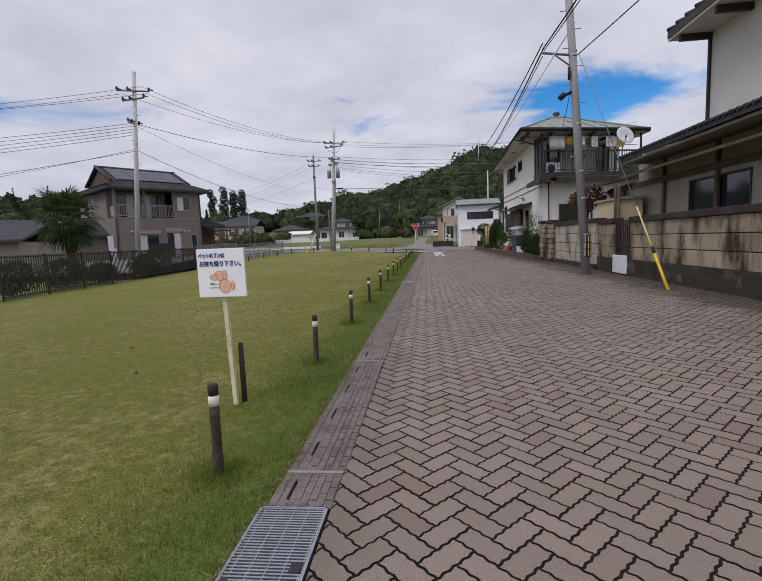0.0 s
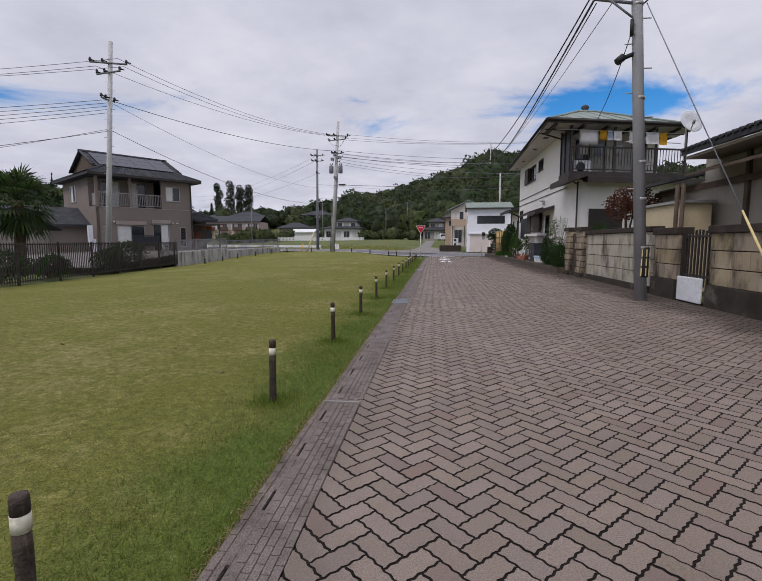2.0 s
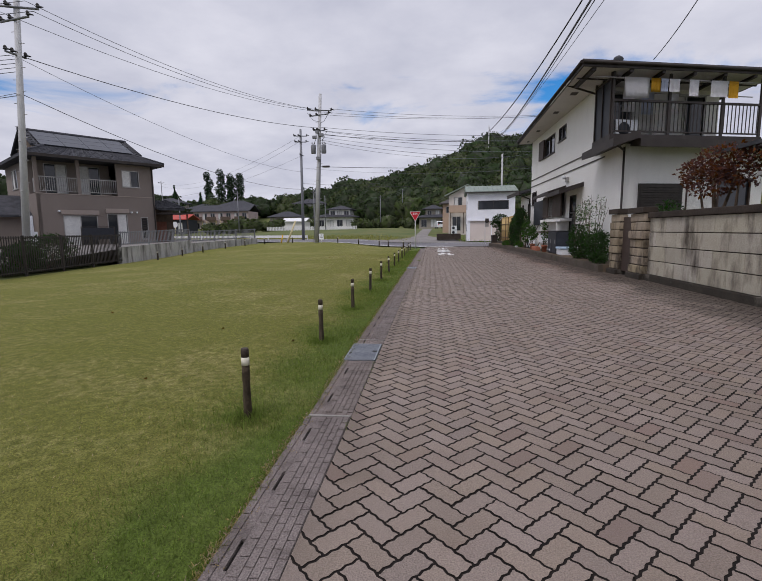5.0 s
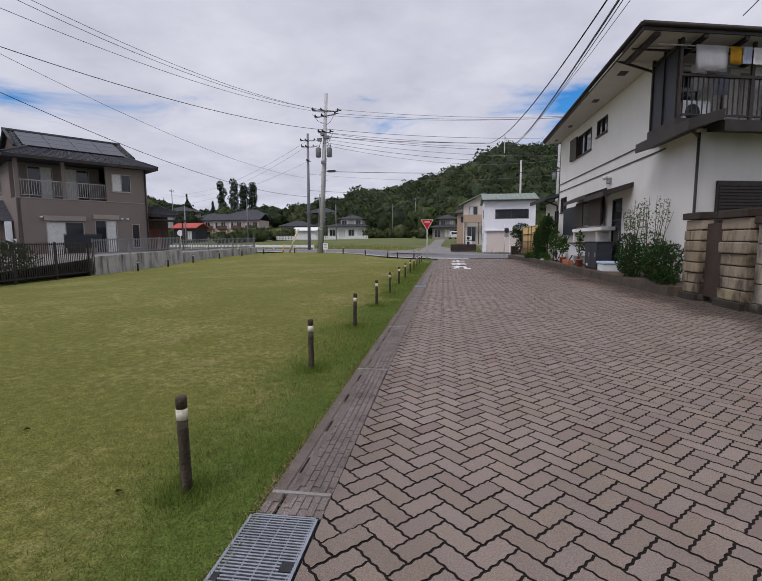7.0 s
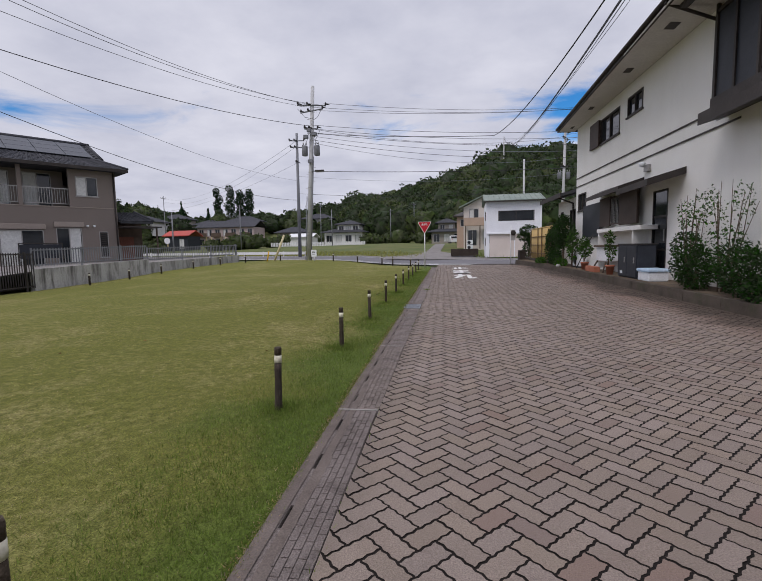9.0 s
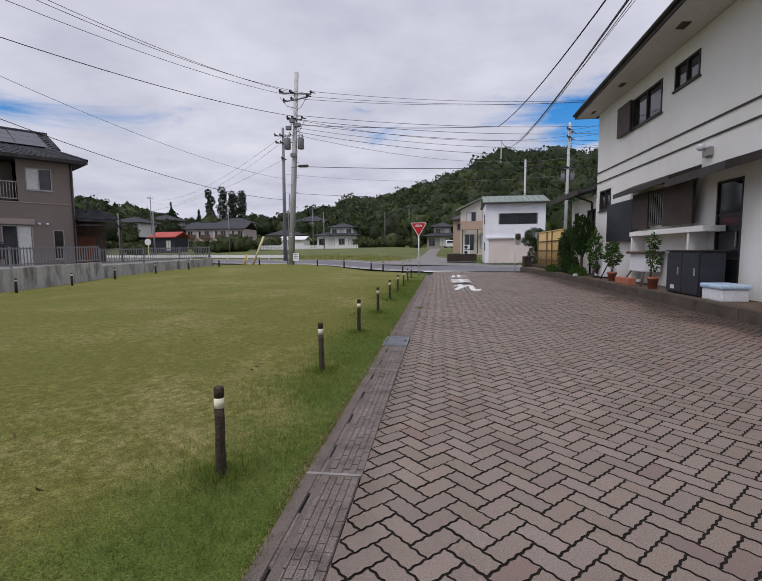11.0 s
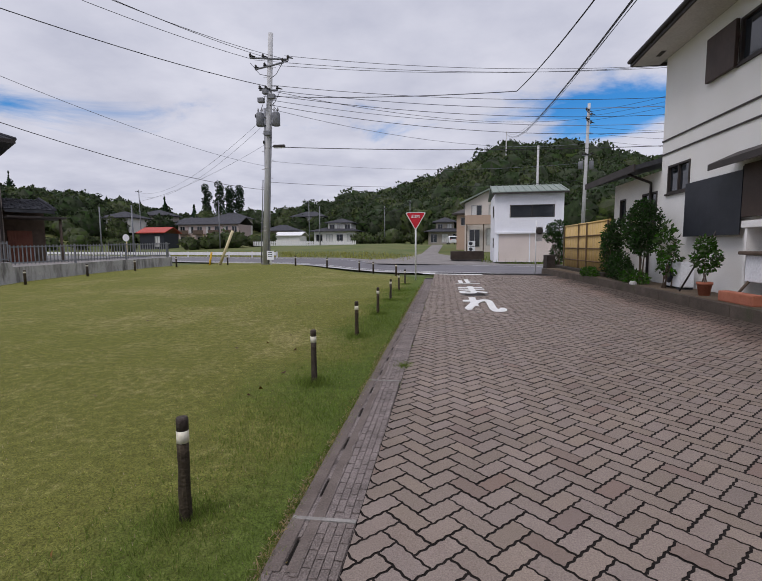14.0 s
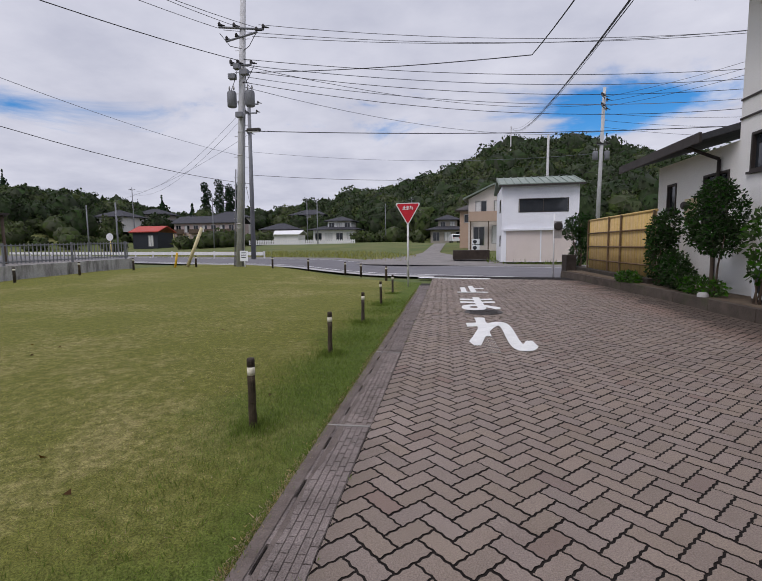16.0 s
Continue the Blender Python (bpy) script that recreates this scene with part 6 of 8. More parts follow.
# lawn pole to the corner pole, and off to the side
for k, (x, z) in enumerate(((-16.8, 9.95), (-15.6, 10.25), (-15.3, 9.85))):
    wire((x, 24.8, z), (-9.5 + k * .85, 43.2, 10.55 - .1 * (k == 2)), .55 + .1 * k, .011)
    wire((x, 24.8, z), (-55, 18 + k, 9.0 + .5 * k), .9, .011)
wire((-16.2, 24.9, 8.3), (-8.65, 43.3, 9.2), .5, .016)
wire((-16.3, 24.9, 6.85), (-13.4, 54.8, 5.6), .9, .014)
wire((-16.2, 24.9, 8.2), (-13.4, 54.8, 7.4), .8, .01, "greywire")
for k in range(5):
    wire((-16.25, 24.9, 8.35 - k * .16), (-55, 17 + k * .3, 7.2 - .28 * k), .8, .012)
wire((-16.4, 24.9, 6.8), (-55, 17, 3.2), .7, .014)
wire((-16.4, 24.9, 6.9), (-48, 21, 4.0), .7, .01)
# corner pole along the road
E_ = V(15.5, 47.5, 0)
for k, (x, z) in enumerate(((-9.3, 10.5), (-7.7, 10.6), (-8.0, 10.15))):
    wire((x, 43.3, z), E_ + V(k * .5, -.2, 10.5 + .1 * k), .55, .011)
for k in range(5):
    wire((-8.5, 43.3, 9.25 - k * .24), E_ + V(0, 0, 9.0 - .42 * k), .5 + .08 * k, .013 + .003 * (k == 1), "wire" if k % 2 == 0 else "greywire")
wire((-8.7, 43.3, 6.25), E_ + V(0, 0, 6.5), .25, .018)
wire((-8.45, 43.4, 9.0), (12.1, 61.2, 11.6), .8, .012)
wire((-8.45, 43.4, 8.1), (12.1, 61.2, 9.6), .9, .012, "greywire")
wire((-13.3, 54.8, 6.2), (12, 61.2, 6.6), .5, .014)
wire((-13.3, 54.8, 7.8), (12, 61.2, 8.0), .6, .01, "greywire")
wire((-8.8, 43.4, 5.0), (-13.35, 54.8, 3.6), .2, .01)
for k in range(3):
    wire((12.1, 61.2, 12.1 - k * .35), E_ + V(6, 2, 12.0 - k * .4), .4, .012)
    wire((12.1, 61.2, 10.9 - k * .5), (30, 60 + k, 10.2 - .6 * k), .5, .012)
wire((-13.4, 54.8, 11.0), (-62, 108, 12.6), 2.0, .012, "greywire")
wire((-13.4, 54.8, 10.5), (-62, 108, 12.0), 2.2, .012, "greywire")
wire((-13.4, 54.8, 9.0), (-36, 70, 6.4), .6, .011, "greywire")
# street-side bundle
for k, (dx, dz) in enumerate(((0, 0), (.06, .12), (.02, -.1))):
    wire((3.08 + dx, 12.45, 5.74 + dz), (17.0, 146.0, 30.5 + dz), 3.2, .02 if k < 2 else .012, seg=24)
wire((3.1, 12.4, 5.8), (3.6, -16, 7.2), .5, .018)
wire((3.12, 12.4, 5.75), (3.75, -16, 7.0), .5, .012)
wire((3.95, 12.5, 5.6), (9.5, -4, 9.4), .3, .014)
wire((3.95, 12.5, 5.75), (6.0, 20.9, 5.6), .25, .01)
wire((3.9, 12.5, 6.4), (17.0, 146.0, 30.8), 3.0, .01)
wire((-8.5, 43.3, 8.7), (2.85, 39.1, 7.0), .12, .016)
wire((2.85, 39.1, 7.0), (3.1, 12.45, 5.95), .9, .016, seg=20)


def guy():
    g = thing("guy_wire", (4.4, 8.7, 0), "pole stay cable with a yellow plastic guard", "guy wire")
    a, b = V(4.42, 8.75, .0), V(4.0, 12.45, 5.6)
    d = b - a
    bm = bmesh.new()
    rod(bm, a - d * .02, a + d * .12, .027, .027, seg=10)
    part("guard", bm, "yellow", g, "bright yellow guard tube")
    bm = bmesh.new()
    rod(bm, a + d * .118, a + d * .14, .03, .03, seg=10)
    part("collar", bm, "black", g)
    bm = bmesh.new()
    rod(bm, a + d * .14, a + d * .285, .018, .014, seg=10)
    part("upper_guard", bm, "paleyellow", g, "slim faded yellow guard tube")
    bm = bmesh.new()
    rod(bm, a + d * .28, b, .009, seg=5)
    part("cable", bm, "greywire", g)


guy()
for a, b, mat, r in (((-11.75, 42.6, .2), (-11.6, 42.6, .95), "yellow", .05), ((-11.35, 42.9, .25), (-10.65, 43.1, 2.05), "guardcream", .075)):
    g = bmesh.new()
    rod(g, a, b, r, seg=8)
    solid("stay_guard", g, mat, "leaning pale yellow stay guard at the lawn corner", "guy wire", at=a)
ws = thing("notice_sign", (-8.45, 42.6, .25), "small white notice on a short post by the concrete pole", "sign")
bm = bmesh.new()
rod(bm, (-8.45, 42.6, .2), (-8.45, 42.6, .75), .03, seg=8)
part("post", bm, "whitemetal", ws)
brd = part("board", B(box, -8.63, -8.27, 42.55, 42.57, .55, 1.0, .008), "board", ws)
for k in range(3):
    part("writing_bar", B(box, -8.57, -8.35, 42.544, 42.549, .9 - k * .1, .93 - k * .1), "inkblack", brd)


# ---- satellite dish on the wing roof ----
sd = thing("satellite_dish", (6.1, 14.9, 3.45), "white satellite dish on a short mast at the roof edge", "satellite dish")
bm = bmesh.new()
lathe(bm, [(.02, 0), (.16, .02), (.27, .06), (.285, .07), (.27, .08), (.15, .045), (.02, .03)], (0, 0, 0), 24)
bm.transform(pose(6.1, 14.85, 3.98, 70, 0, 15))
part("dish", bm, "plasticwhite", sd)
bm = bmesh.new()
rod(bm, (6.1, 14.95, 3.25), (6.1, 14.95, 3.98), .02, seg=8)
part("mast", bm, "alu", sd)
bm = bmesh.new()
rod(bm, (6.1, 14.8, 3.75), (6.0, 14.45, 3.9), .012, seg=6)
rod(bm, (6.0, 14.47, 3.87), (6.0, 14.42, 3.95), .03, seg=8)
part("feed_arm", bm, "alu", sd)


# ---- garage across the road ----
def garage():
    base = pose(3.75, 53.3, 0, 0, 0, -3)
    g = thing("white_garage", base, "white corrugated two-storey garage with a green metal roof", "garage")
    L, W, H = 4.55, 5.2, 4.75

    def P(bm):
        bm.transform(base)
        return bm
    bm = bmesh.new()
    wall_panel(bm, (0, 0, 0), (1, 0, 0), L, .02, H, .14, [(.28, L - .12, .04, 2.0), (1.0, 3.95, 3.1, 3.95)])
    part("front_wall", P(bm), "siding", g)
    bm = bmesh.new()
    for k in range(46):
        x = .03 + k * .098
        for z0, z1 in ((2.02, 3.08), (3.97, H)) if .95 < x < 3.97 else ((2.02, H),):
            box(bm, x, x + .03, -.014, -.001, z0, z1)
    part("front_ribs", P(bm), "siding", g)
    bm = bmesh.new()
    wall_panel(bm, (0, W, 0), (0, -1, 0), W - .141, 0, H, .14, [(3.2, 4.2, 3.2, 4.0), (3.6, 4.4, 1.0, 1.7)])
    part("side_wall", P(bm), "siding", g)
    bm = bmesh.new()
    wall_panel(bm, (L, .141, 0), (0, 1, 0), W - .141, 0, H, .14)
    part("back_wall", P(bm), "siding", g)
    for a, b in ((.30, 2.33), (2.41, L - .14)):
        d = part("garage_shutter", P(B(box, a, b, .04, .08, .03, 1.98)), "shutterpink", g, "pale pink roller shutter")
        for k in range(16):
            part("shutter_slat", P(B(box, a, b, .034, .0395, .06 + k * .12, .06 + k * .12 + .105)), "shutterpink", d)
    part("shutter_post", P(B(box, 2.335, 2.405, .02, .1, 0, 1.98)), "siding", g)
    part("shutter_hood", P(B(box, .1, L + .03, -.16, -.016, 1.98, 2.13, .02)), "siding", g)
    before = g.matrix_basis.copy()
    g.matrix_basis = Matrix()
    window(g, (0, 0, 0), (1, 0, 0), 1.0, 3.95, 3.1, 3.95, split=2, frame="blackmetal", sill=False)
    window(g, (0, W, 0), (0, -1, 0), 3.2, 4.2, 3.2, 4.0, split=2, frame="blackmetal", sill=False)
    window(g, (0, W, 0), (0, -1, 0), 3.6, 4.4, 1.0, 1.7, split=1, frame="blackmetal", sill=False)
    g.matrix_basis = before
    bm = bmesh.new()
    prism(bm, [(-.35, H - .05), (-.35, H + .08), (W * .5, H + .85), (W + .3, H + .08), (W + .3, H - .05), (W * .5, H + .72)], "x", -.22, L + .25)
    part("roof", P(bm), "greenroof", g)
    for k in range(12):
        x = -.2 + k * .44
        bm = bmesh.new()
        hexa(bm, [(x, -.35, H + .08), (x + .04, -.35, H + .08), (x + .04, W * .5, H + .85), (x, W * .5, H + .85),
                  (x, -.35, H + .13), (x + .04, -.35, H + .13), (x + .04, W * .5, H + .9), (x, W * .5, H + .9)])
        part("roof_seam", P(bm), "greenroof", g)
    part("eave_gutter", P(B(box, -.22, L + .25, -.43, -.351, H - .08, H + .03, .01)), "blackmetal", g)


garage()
# low dark step of stone next to the garage
solid("dark_hedge_block", B(box, .8, 3.3, 56.0, 58.0, .1, .75, .03), "darkstone", "low dark stone retaining edge beside the garage", "wall", kind="structure", at=(2, 57, 0))


# ---- far houses ----
def simple_house(name, x0, x1, y0, depth, z, h, roof_h, wall, roof, label, rz=0, hip=True, wins=(), over=.5, balcony=None):
    """Walls with real openings on the side facing the street; wins: (a0, a1, z0, z1, curtain)."""
    base = pose(x0, y0, z, 0, 0, rz)
    h_ = thing(name, base, label, "house")
    L = x1 - x0

    def P(bm):
        bm.transform(base)
        return bm
    bm = bmesh.new()
    wall_panel(bm, (0, 0, 0), (1, 0, 0), L, -.6, h, .2, [w[:4] for w in wins])
    part("front_wall", P(bm), wall, h_)
    bm = bmesh.new()
    wall_panel(bm, (0, depth, 0), (0, -1, 0), depth - .21, -.6, h, .2)
    part("side_wall", P(bm), wall, h_)
    bm = bmesh.new()
    wall_panel(bm, (L, .21, 0), (0, 1, 0), depth - .21, -.6, h, .2)
    part("side_wall", P(bm), wall, h_)
    before = h_.matrix_basis.copy()
    h_.matrix_basis = Matrix()
    for a0, a1, b0, b1, c in wins:
        window(h_, (0, 0, 0), (1, 0, 0), a0, a1, b0, b1, split=2 if a1 - a0 > .9 else 1, curtain=c, frame="alu", sill=False, w=.07, depth=.12)
    h_.matrix_basis = before
    if hip == "gable":
        bm = bmesh.new()
        prism(bm, [(0, h), (L / 2, h + roof_h - .16), (L, h)], "y", 0, .2)
        part("gable", P(bm), wall, h_)
        bm = bmesh.new()
        prism(bm, [(-over, h - .1), (-over, h + .06), (L / 2, h + roof_h), (L + over, h + .06), (L + over, h - .1), (L / 2, h + roof_h - .16)], "y", -over, depth + over)
    elif hip:
        k = min(L, depth) * .5
        bm = hip_roof(-over, L + over, -over, depth + over, h + .1, k * .9, max(k * .9 + .1, L - k * .9), depth / 2 - .1, depth / 2 + .1, h + roof_h, .15)
    else:
        bm = bmesh.new()
        prism(bm, [(-over, h), (-over, h + .15), (depth / 2, h + roof_h), (depth + over, h + .15), (depth + over, h), (depth / 2, h + roof_h - .15)], "x", -over, L + over)
    part("roof", P(bm), roof, h_)
    if balcony:
        a0, a1, b0 = balcony
        bl = part("balcony", P(B(box, a0, a1, -.9, -.003, b0, b0 + .12)), wall, h_)
        part("parapet", P(B(box, a0, a1, -.95, -.901, b0, b0 + .9)), wall, bl)
    return h_


def row_windows(L, n, z0, z1, w, c="both", off=0.0):
    return [((k + .5) * L / n - w / 2 + off, (k + .5) * L / n + w / 2 + off, z0, z1, c if k % 2 else False) for k in range(n)]


simple_house("apartment_block", -63.5, -48.0, 124, 7, 1.7, 5.0, 1.9, "pinkwall", "tile", "long two-storey apartment block with a dark tiled roof", hip=False,
             wins=row_windows(15.5, 7, .2, 2.1, 1.3) + row_windows(15.5, 7, 2.9, 4.6, 1.3, "left"))
ap = thing("apartment_balconies", (-63.5, 123.5, 3.9), "brown timber balcony fronts along the apartment block", "balcony")
for k in range(4):
    x = -63.1 + k * 3.9
    fr = part("balcony_front", B(box, x, x + 2.7, 122.9, 122.98, 4.35, 5.35), "wood", ap)
    part("balcony_floor", B(box, x, x + 2.7, 122.98, 123.99, 4.3, 4.4), "wood", fr)
    for xx in (x, x + 2.6):
        part("balcony_post", B(box, xx, xx + .1, 122.9, 123.0, 1.4, 4.3), "paleyellow", fr)
simple_house("red_roof_shed", -59.5, -54.3, 104, 5, 1.3, 2.8, 1.3, "cabinet", "redroof", "small dark shed with a bright red roof", hip=False, wins=[(3.2, 4.3, .1, 2.2, "both")])
simple_house("tiled_house", -30.0, -20.0, 126, 8, 1.9, 2.9, 1.4, "stucco", "tile", "low white house with a wide grey tiled roof", wins=row_windows(10, 4, .4, 2.2, 1.6), over=1.0)
simple_house("tiled_house", -26.8, -21.2, 127.2, 6, 5.0, 1.8, 1.2, "stucco", "tile", "white upper storey under a grey hipped tiled roof", wins=row_windows(5.6, 3, .3, 1.5, 1.3), over=.8, balcony=None)
simple_house("low_house", -36.5, -31.0, 118, 5, 1.6, 2.0, 1.0, "stucco", "whitemetal", "low white shed with a pale metal roof", hip=False)
simple_house("farm_house", -2.4, 4.0, 110, 7, 1.5, 2.4, 1.2, "beige", "tile", "low farm house with a grey tiled roof below the woods", wins=row_windows(6.4, 3, .3, 2.0, 1.3), over=.9)
simple_house("farm_house", -1.0, 2.6, 111.5, 5, 4.2, 1.6, 1.1, "beige", "tile", "small upper storey with a grey tiled roof", wins=row_windows(3.6, 2, .3, 1.3, 1.0), over=.7)
simple_house("pink_house", 2.7, 7.9, 73, 8, .9, 5.0, 1.5, "creamwall", "greenroof", "cream two-storey gabled house with a pink-tan balcony", rz=-8, hip="gable", over=.55,
             wins=[(.5, 1.7, .1, 2.1, False), (2.4, 3.8, .3, 2.2, "left"), (.7, 1.9, 3.2, 4.8, "left"), (2.6, 4.0, 3.2, 4.8, "left")])
pb = thing("house_balcony", (3.6, 72.2, 3.6), "pink-tan boarded balcony on the cream house", "balcony")
part("floor", B(box, 2.75, 6.2, 71.55, 72.3, 3.5, 3.62), "tan", pb)
part("front", B(box, 2.75, 6.2, 71.5, 71.546, 3.5, 4.5, .01), "tan", pb)
part("side", B(box, 2.7, 2.746, 71.5, 72.75, 3.5, 4.5, .01), "tan", pb)
for x in (2.8, 4.6):
    part("post", B(box, x, x + .12, 71.56, 71.68, .6, 3.5), "wood", pb)
aircon((3.4, 71.6, ground_z(3.4, 71.6)), 0)
aircon((3.4, 71.65, ground_z(3.4, 71.65) + .62), 0, "white air conditioner outdoor unit stacked on another")
simple_house("narrow_house", 2.0, 3.6, 79, 6, .9, 4.2, 1.0, "tan", "eave", "narrow tan house behind the cream one", rz=-10, hip=True, wins=[(.5, 1.2, 2.8, 3.8, False)])
for x, y, zz, w, r in ((-84, 138, 8.5, 8, "tile"), (-74, 140, 7.0, 8, "tile"), (-66, 146, 6.4, 9, "tile"), (-42, 146, 4.0, 9, "tile"), (-79, 118, 2.6, 7, "tile"), (-16, 138, 2.4, 7, "tile"), (-45, 132, 2.6, 8, "tile"), (-8, 140, 3, 7, "tile")):
    simple_house("hillside_house", x, x + w, y, 7, max(ground_z(x, y), ground_z(x + w, y)) + .3, 2.9 + (w > 8) * 1.8, 1.7, "greystucco" if w % 2 else "beige", r, "pale hillside house with a grey tiled roof",
                 wins=row_windows(w, 3, .5, 1.9, 1.4, "left"), over=.7)
# old roofs beside the palm
simple_house("old_shed", -33.0, -25.0, 24.0, 6, -.1, 2.1, 1.3, "beige", "tile", "old low shed with a grey tiled roof behind the fence", rz=12, hip=False, over=.6, wins=[(4.5, 6.0, .6, 1.8, False)])


def white_fence(x0, x1, y, z):
    f = thing("white_fence", (x0, y, z), "low white slatted fence across the field", "fence")
    for b in (.15, .55):
        part("rail", B(box, x0, x1, y - .02, y + .02, z + b, z + b + .1), "whitemetal", f)
    k = 0
    x = x0
    while x < x1:
        part("slat", B(box, x, x + .22, y - .05, y - .021, z + .02, z + .85), "whitemetal", f)
        x += .33


white_fence(-34.5, -15.2, 101, ground_z(-25, 101) - .12)
gr = thing("guard_rail", (-20, 58, .3), "white steel guard rail along the far side of the road", "guard rail")
for k in range(16):
    p = D * (36 + k * 3) + N * 46.9
    q = D * (39 + k * 3) + N * 46.9
    z = ground_z(p.x, p.y)
    bm = bmesh.new()
    hexa(bm, [(p.x, p.y, z + .18), (q.x, q.y, z + .18), (q.x, q.y + .06, z + .18), (p.x, p.y + .06, z + .18), (p.x, p.y, z + .46), (q.x, q.y, z + .46), (q.x, q.y + .06, z + .46), (p.x, p.y + .06, z + .46)])
    part("beam", bm, "whitemetal", gr)
    part("post", B(box, p.x, p.x + .1, p.y + .07, p.y + .17, z - .1, z + .5), "whitemetal", gr)
rs = thing("round_sign", (-36.5, 70, .3), "round white sign on a yellow post by the road", "road sign")
bm = bmesh.new()
rod(bm, (-36.5, 69.5, .2), (-36.5, 69.5, 2.3), .05, seg=8)
part("post", bm, "paleyellow", rs)
bm = bmesh.new()
lathe(bm, [(.42, 0), (.42, .03)], (0, 0, 0), 20)
bm.transform(pose(-36.5, 69.42, 2.4, 90, 0, 0))
part("disc", bm, "whitemetal", rs)


def car(x, y, z, rz):
    base = pose(x, y, z, 0, 0, rz)
    c = thing("parked_car", base, "white hatchback parked in front of the farm house", "car")
    def P(bm):
        bm.transform(base)
        return bm
    bm = bmesh.new()
    prism(bm, [(-1.7, .3), (1.7, .3), (1.75, .75), (1.3, .9), (.8, 1.45), (-1.3, 1.5), (-1.7, .95)], "x", -.78, .78)
    bmesh.ops.bevel(bm, geom=bm.edges[:], offset=.06, segments=2, affect="EDGES")
    part("body", P(bm), "carwhite", c)
    part("windscreen", P(B(box, -.66, .66, -1.72, -1.6, .98, 1.36)), "glass", c)
    for xx in (-.66, .66):
        for yy in (-1.1, 1.1):
            bm = bmesh.new()
            rod(bm, (xx - .1, yy, .3), (xx + .1, yy, .3), .3, seg=14)
            w = part("wheel", P(bm), "black", c)
    for xx in (-.55, .4):
        part("tail_lamp", P(B(box, xx, xx + .16, -1.78, -1.69, .78, .92)), "signred", c)


car(2.0, 103.0, ground_z(2, 103) - .1, 8)


# ---- front garden of the white house ----
def pot(at, r, h, label="terracotta pot with a plant beside the house"):
    bm = bmesh.new()
    lathe(bm, [(r * .7, 0), (r * .95, h * .8), (r * 1.05, h * .8), (r * 1.05, h), (r * .92, h), (r * .85, h * .85), (.02, h * .83)], at, 14)
    return solid("plant_pot", bm, "terracotta", label, "plant pot", "pots by the house", at=at)


pot((5.05, 30.2, .2), .13, .26)
pot((4.95, 27.45, .2), .12, .28)
solid("planter_trough", B(box, 4.84, 5.02, 28.5, 29.4, .2, .38, .02), "terracotta", "long terracotta planter trough on the bed edge", "planter", at=(4.93, 28.9, .2))
cb = thing("storage_cabinet", (5.1, 25.9, .2), "dark grey two-door storage cabinet beside the house", "cabinet")
part("body", B(box, 4.95, 5.4, 25.58, 26.8, .2, 1.07, .03), "cabinet", cb)
for y in (25.6, 26.2):
    d = part("door", B(box, 4.925, 4.948, y, y + .58, .24, 1.03, .006), "cabinet", cb)
    part("handle", B(box, 4.912, 4.924, y + .1, y + .14, .6, .75), "alu", d)
part("top", B(box, 4.92, 5.43, 25.55, 26.83, 1.07, 1.1, .012), "blackmetal", cb)
part("label_plate", B(box, 4.918, 4.9245, 26.45, 26.6, .3, .38), "plasticwhite", cb)
cr = thing("storage_crate", (5.1, 25.1, .2), "white plastic crate with a pale blue lid", "crate")
part("body", B(box, 4.9, 5.35, 24.8, 25.4, .2, .42, .03), "plasticwhite", cr)
part("lid", B(box, 4.87, 5.38, 24.77, 25.43, .42, .5, .03), "plasticblue", cr)
st = thing("wooden_stand", (5.25, 28.7, .2), "small white sheeted box on splayed timber legs", "stand")
part("sheet", B(box, 5.12, 5.5, 28.3, 29.2, .55, 1.0, .02), "plasticwhite", st)
part("cover", B(box, 5.05, 5.54, 28.2, 29.3, 1.0, 1.06, .02), "wood", st)
for y0, y1 in ((28.35, 28.2), (29.1, 29.3)):
    bm = bmesh.new()
    rod(bm, (5.14, y0, .56), (5.0, y1, .2), .025, seg=6)
    part("leg", bm, "wood", st)
aircon((5.3, 31.7, .2), -90, "white air conditioner outdoor unit beside the house wall")
bm = bmesh.new()
rod(bm, (5.0, 31.0, .2), (5.5, 30.6, 1.6), .018, seg=6)
solid("leaning_pole", bm, "blackmetal", "thin dark pole leaning on the house wall", "pole", at=(5.0, 31.0, .2))
bm = bmesh.new()
lathe(bm, [(.08, 0), (.09, .25), (.06, .28)], (4.76, 32.7, .0), 10)
solid("kerb_marker", bm, "concrete", "pale concrete marker stub at the kerb", "marker", at=(4.76, 32.7, 0))


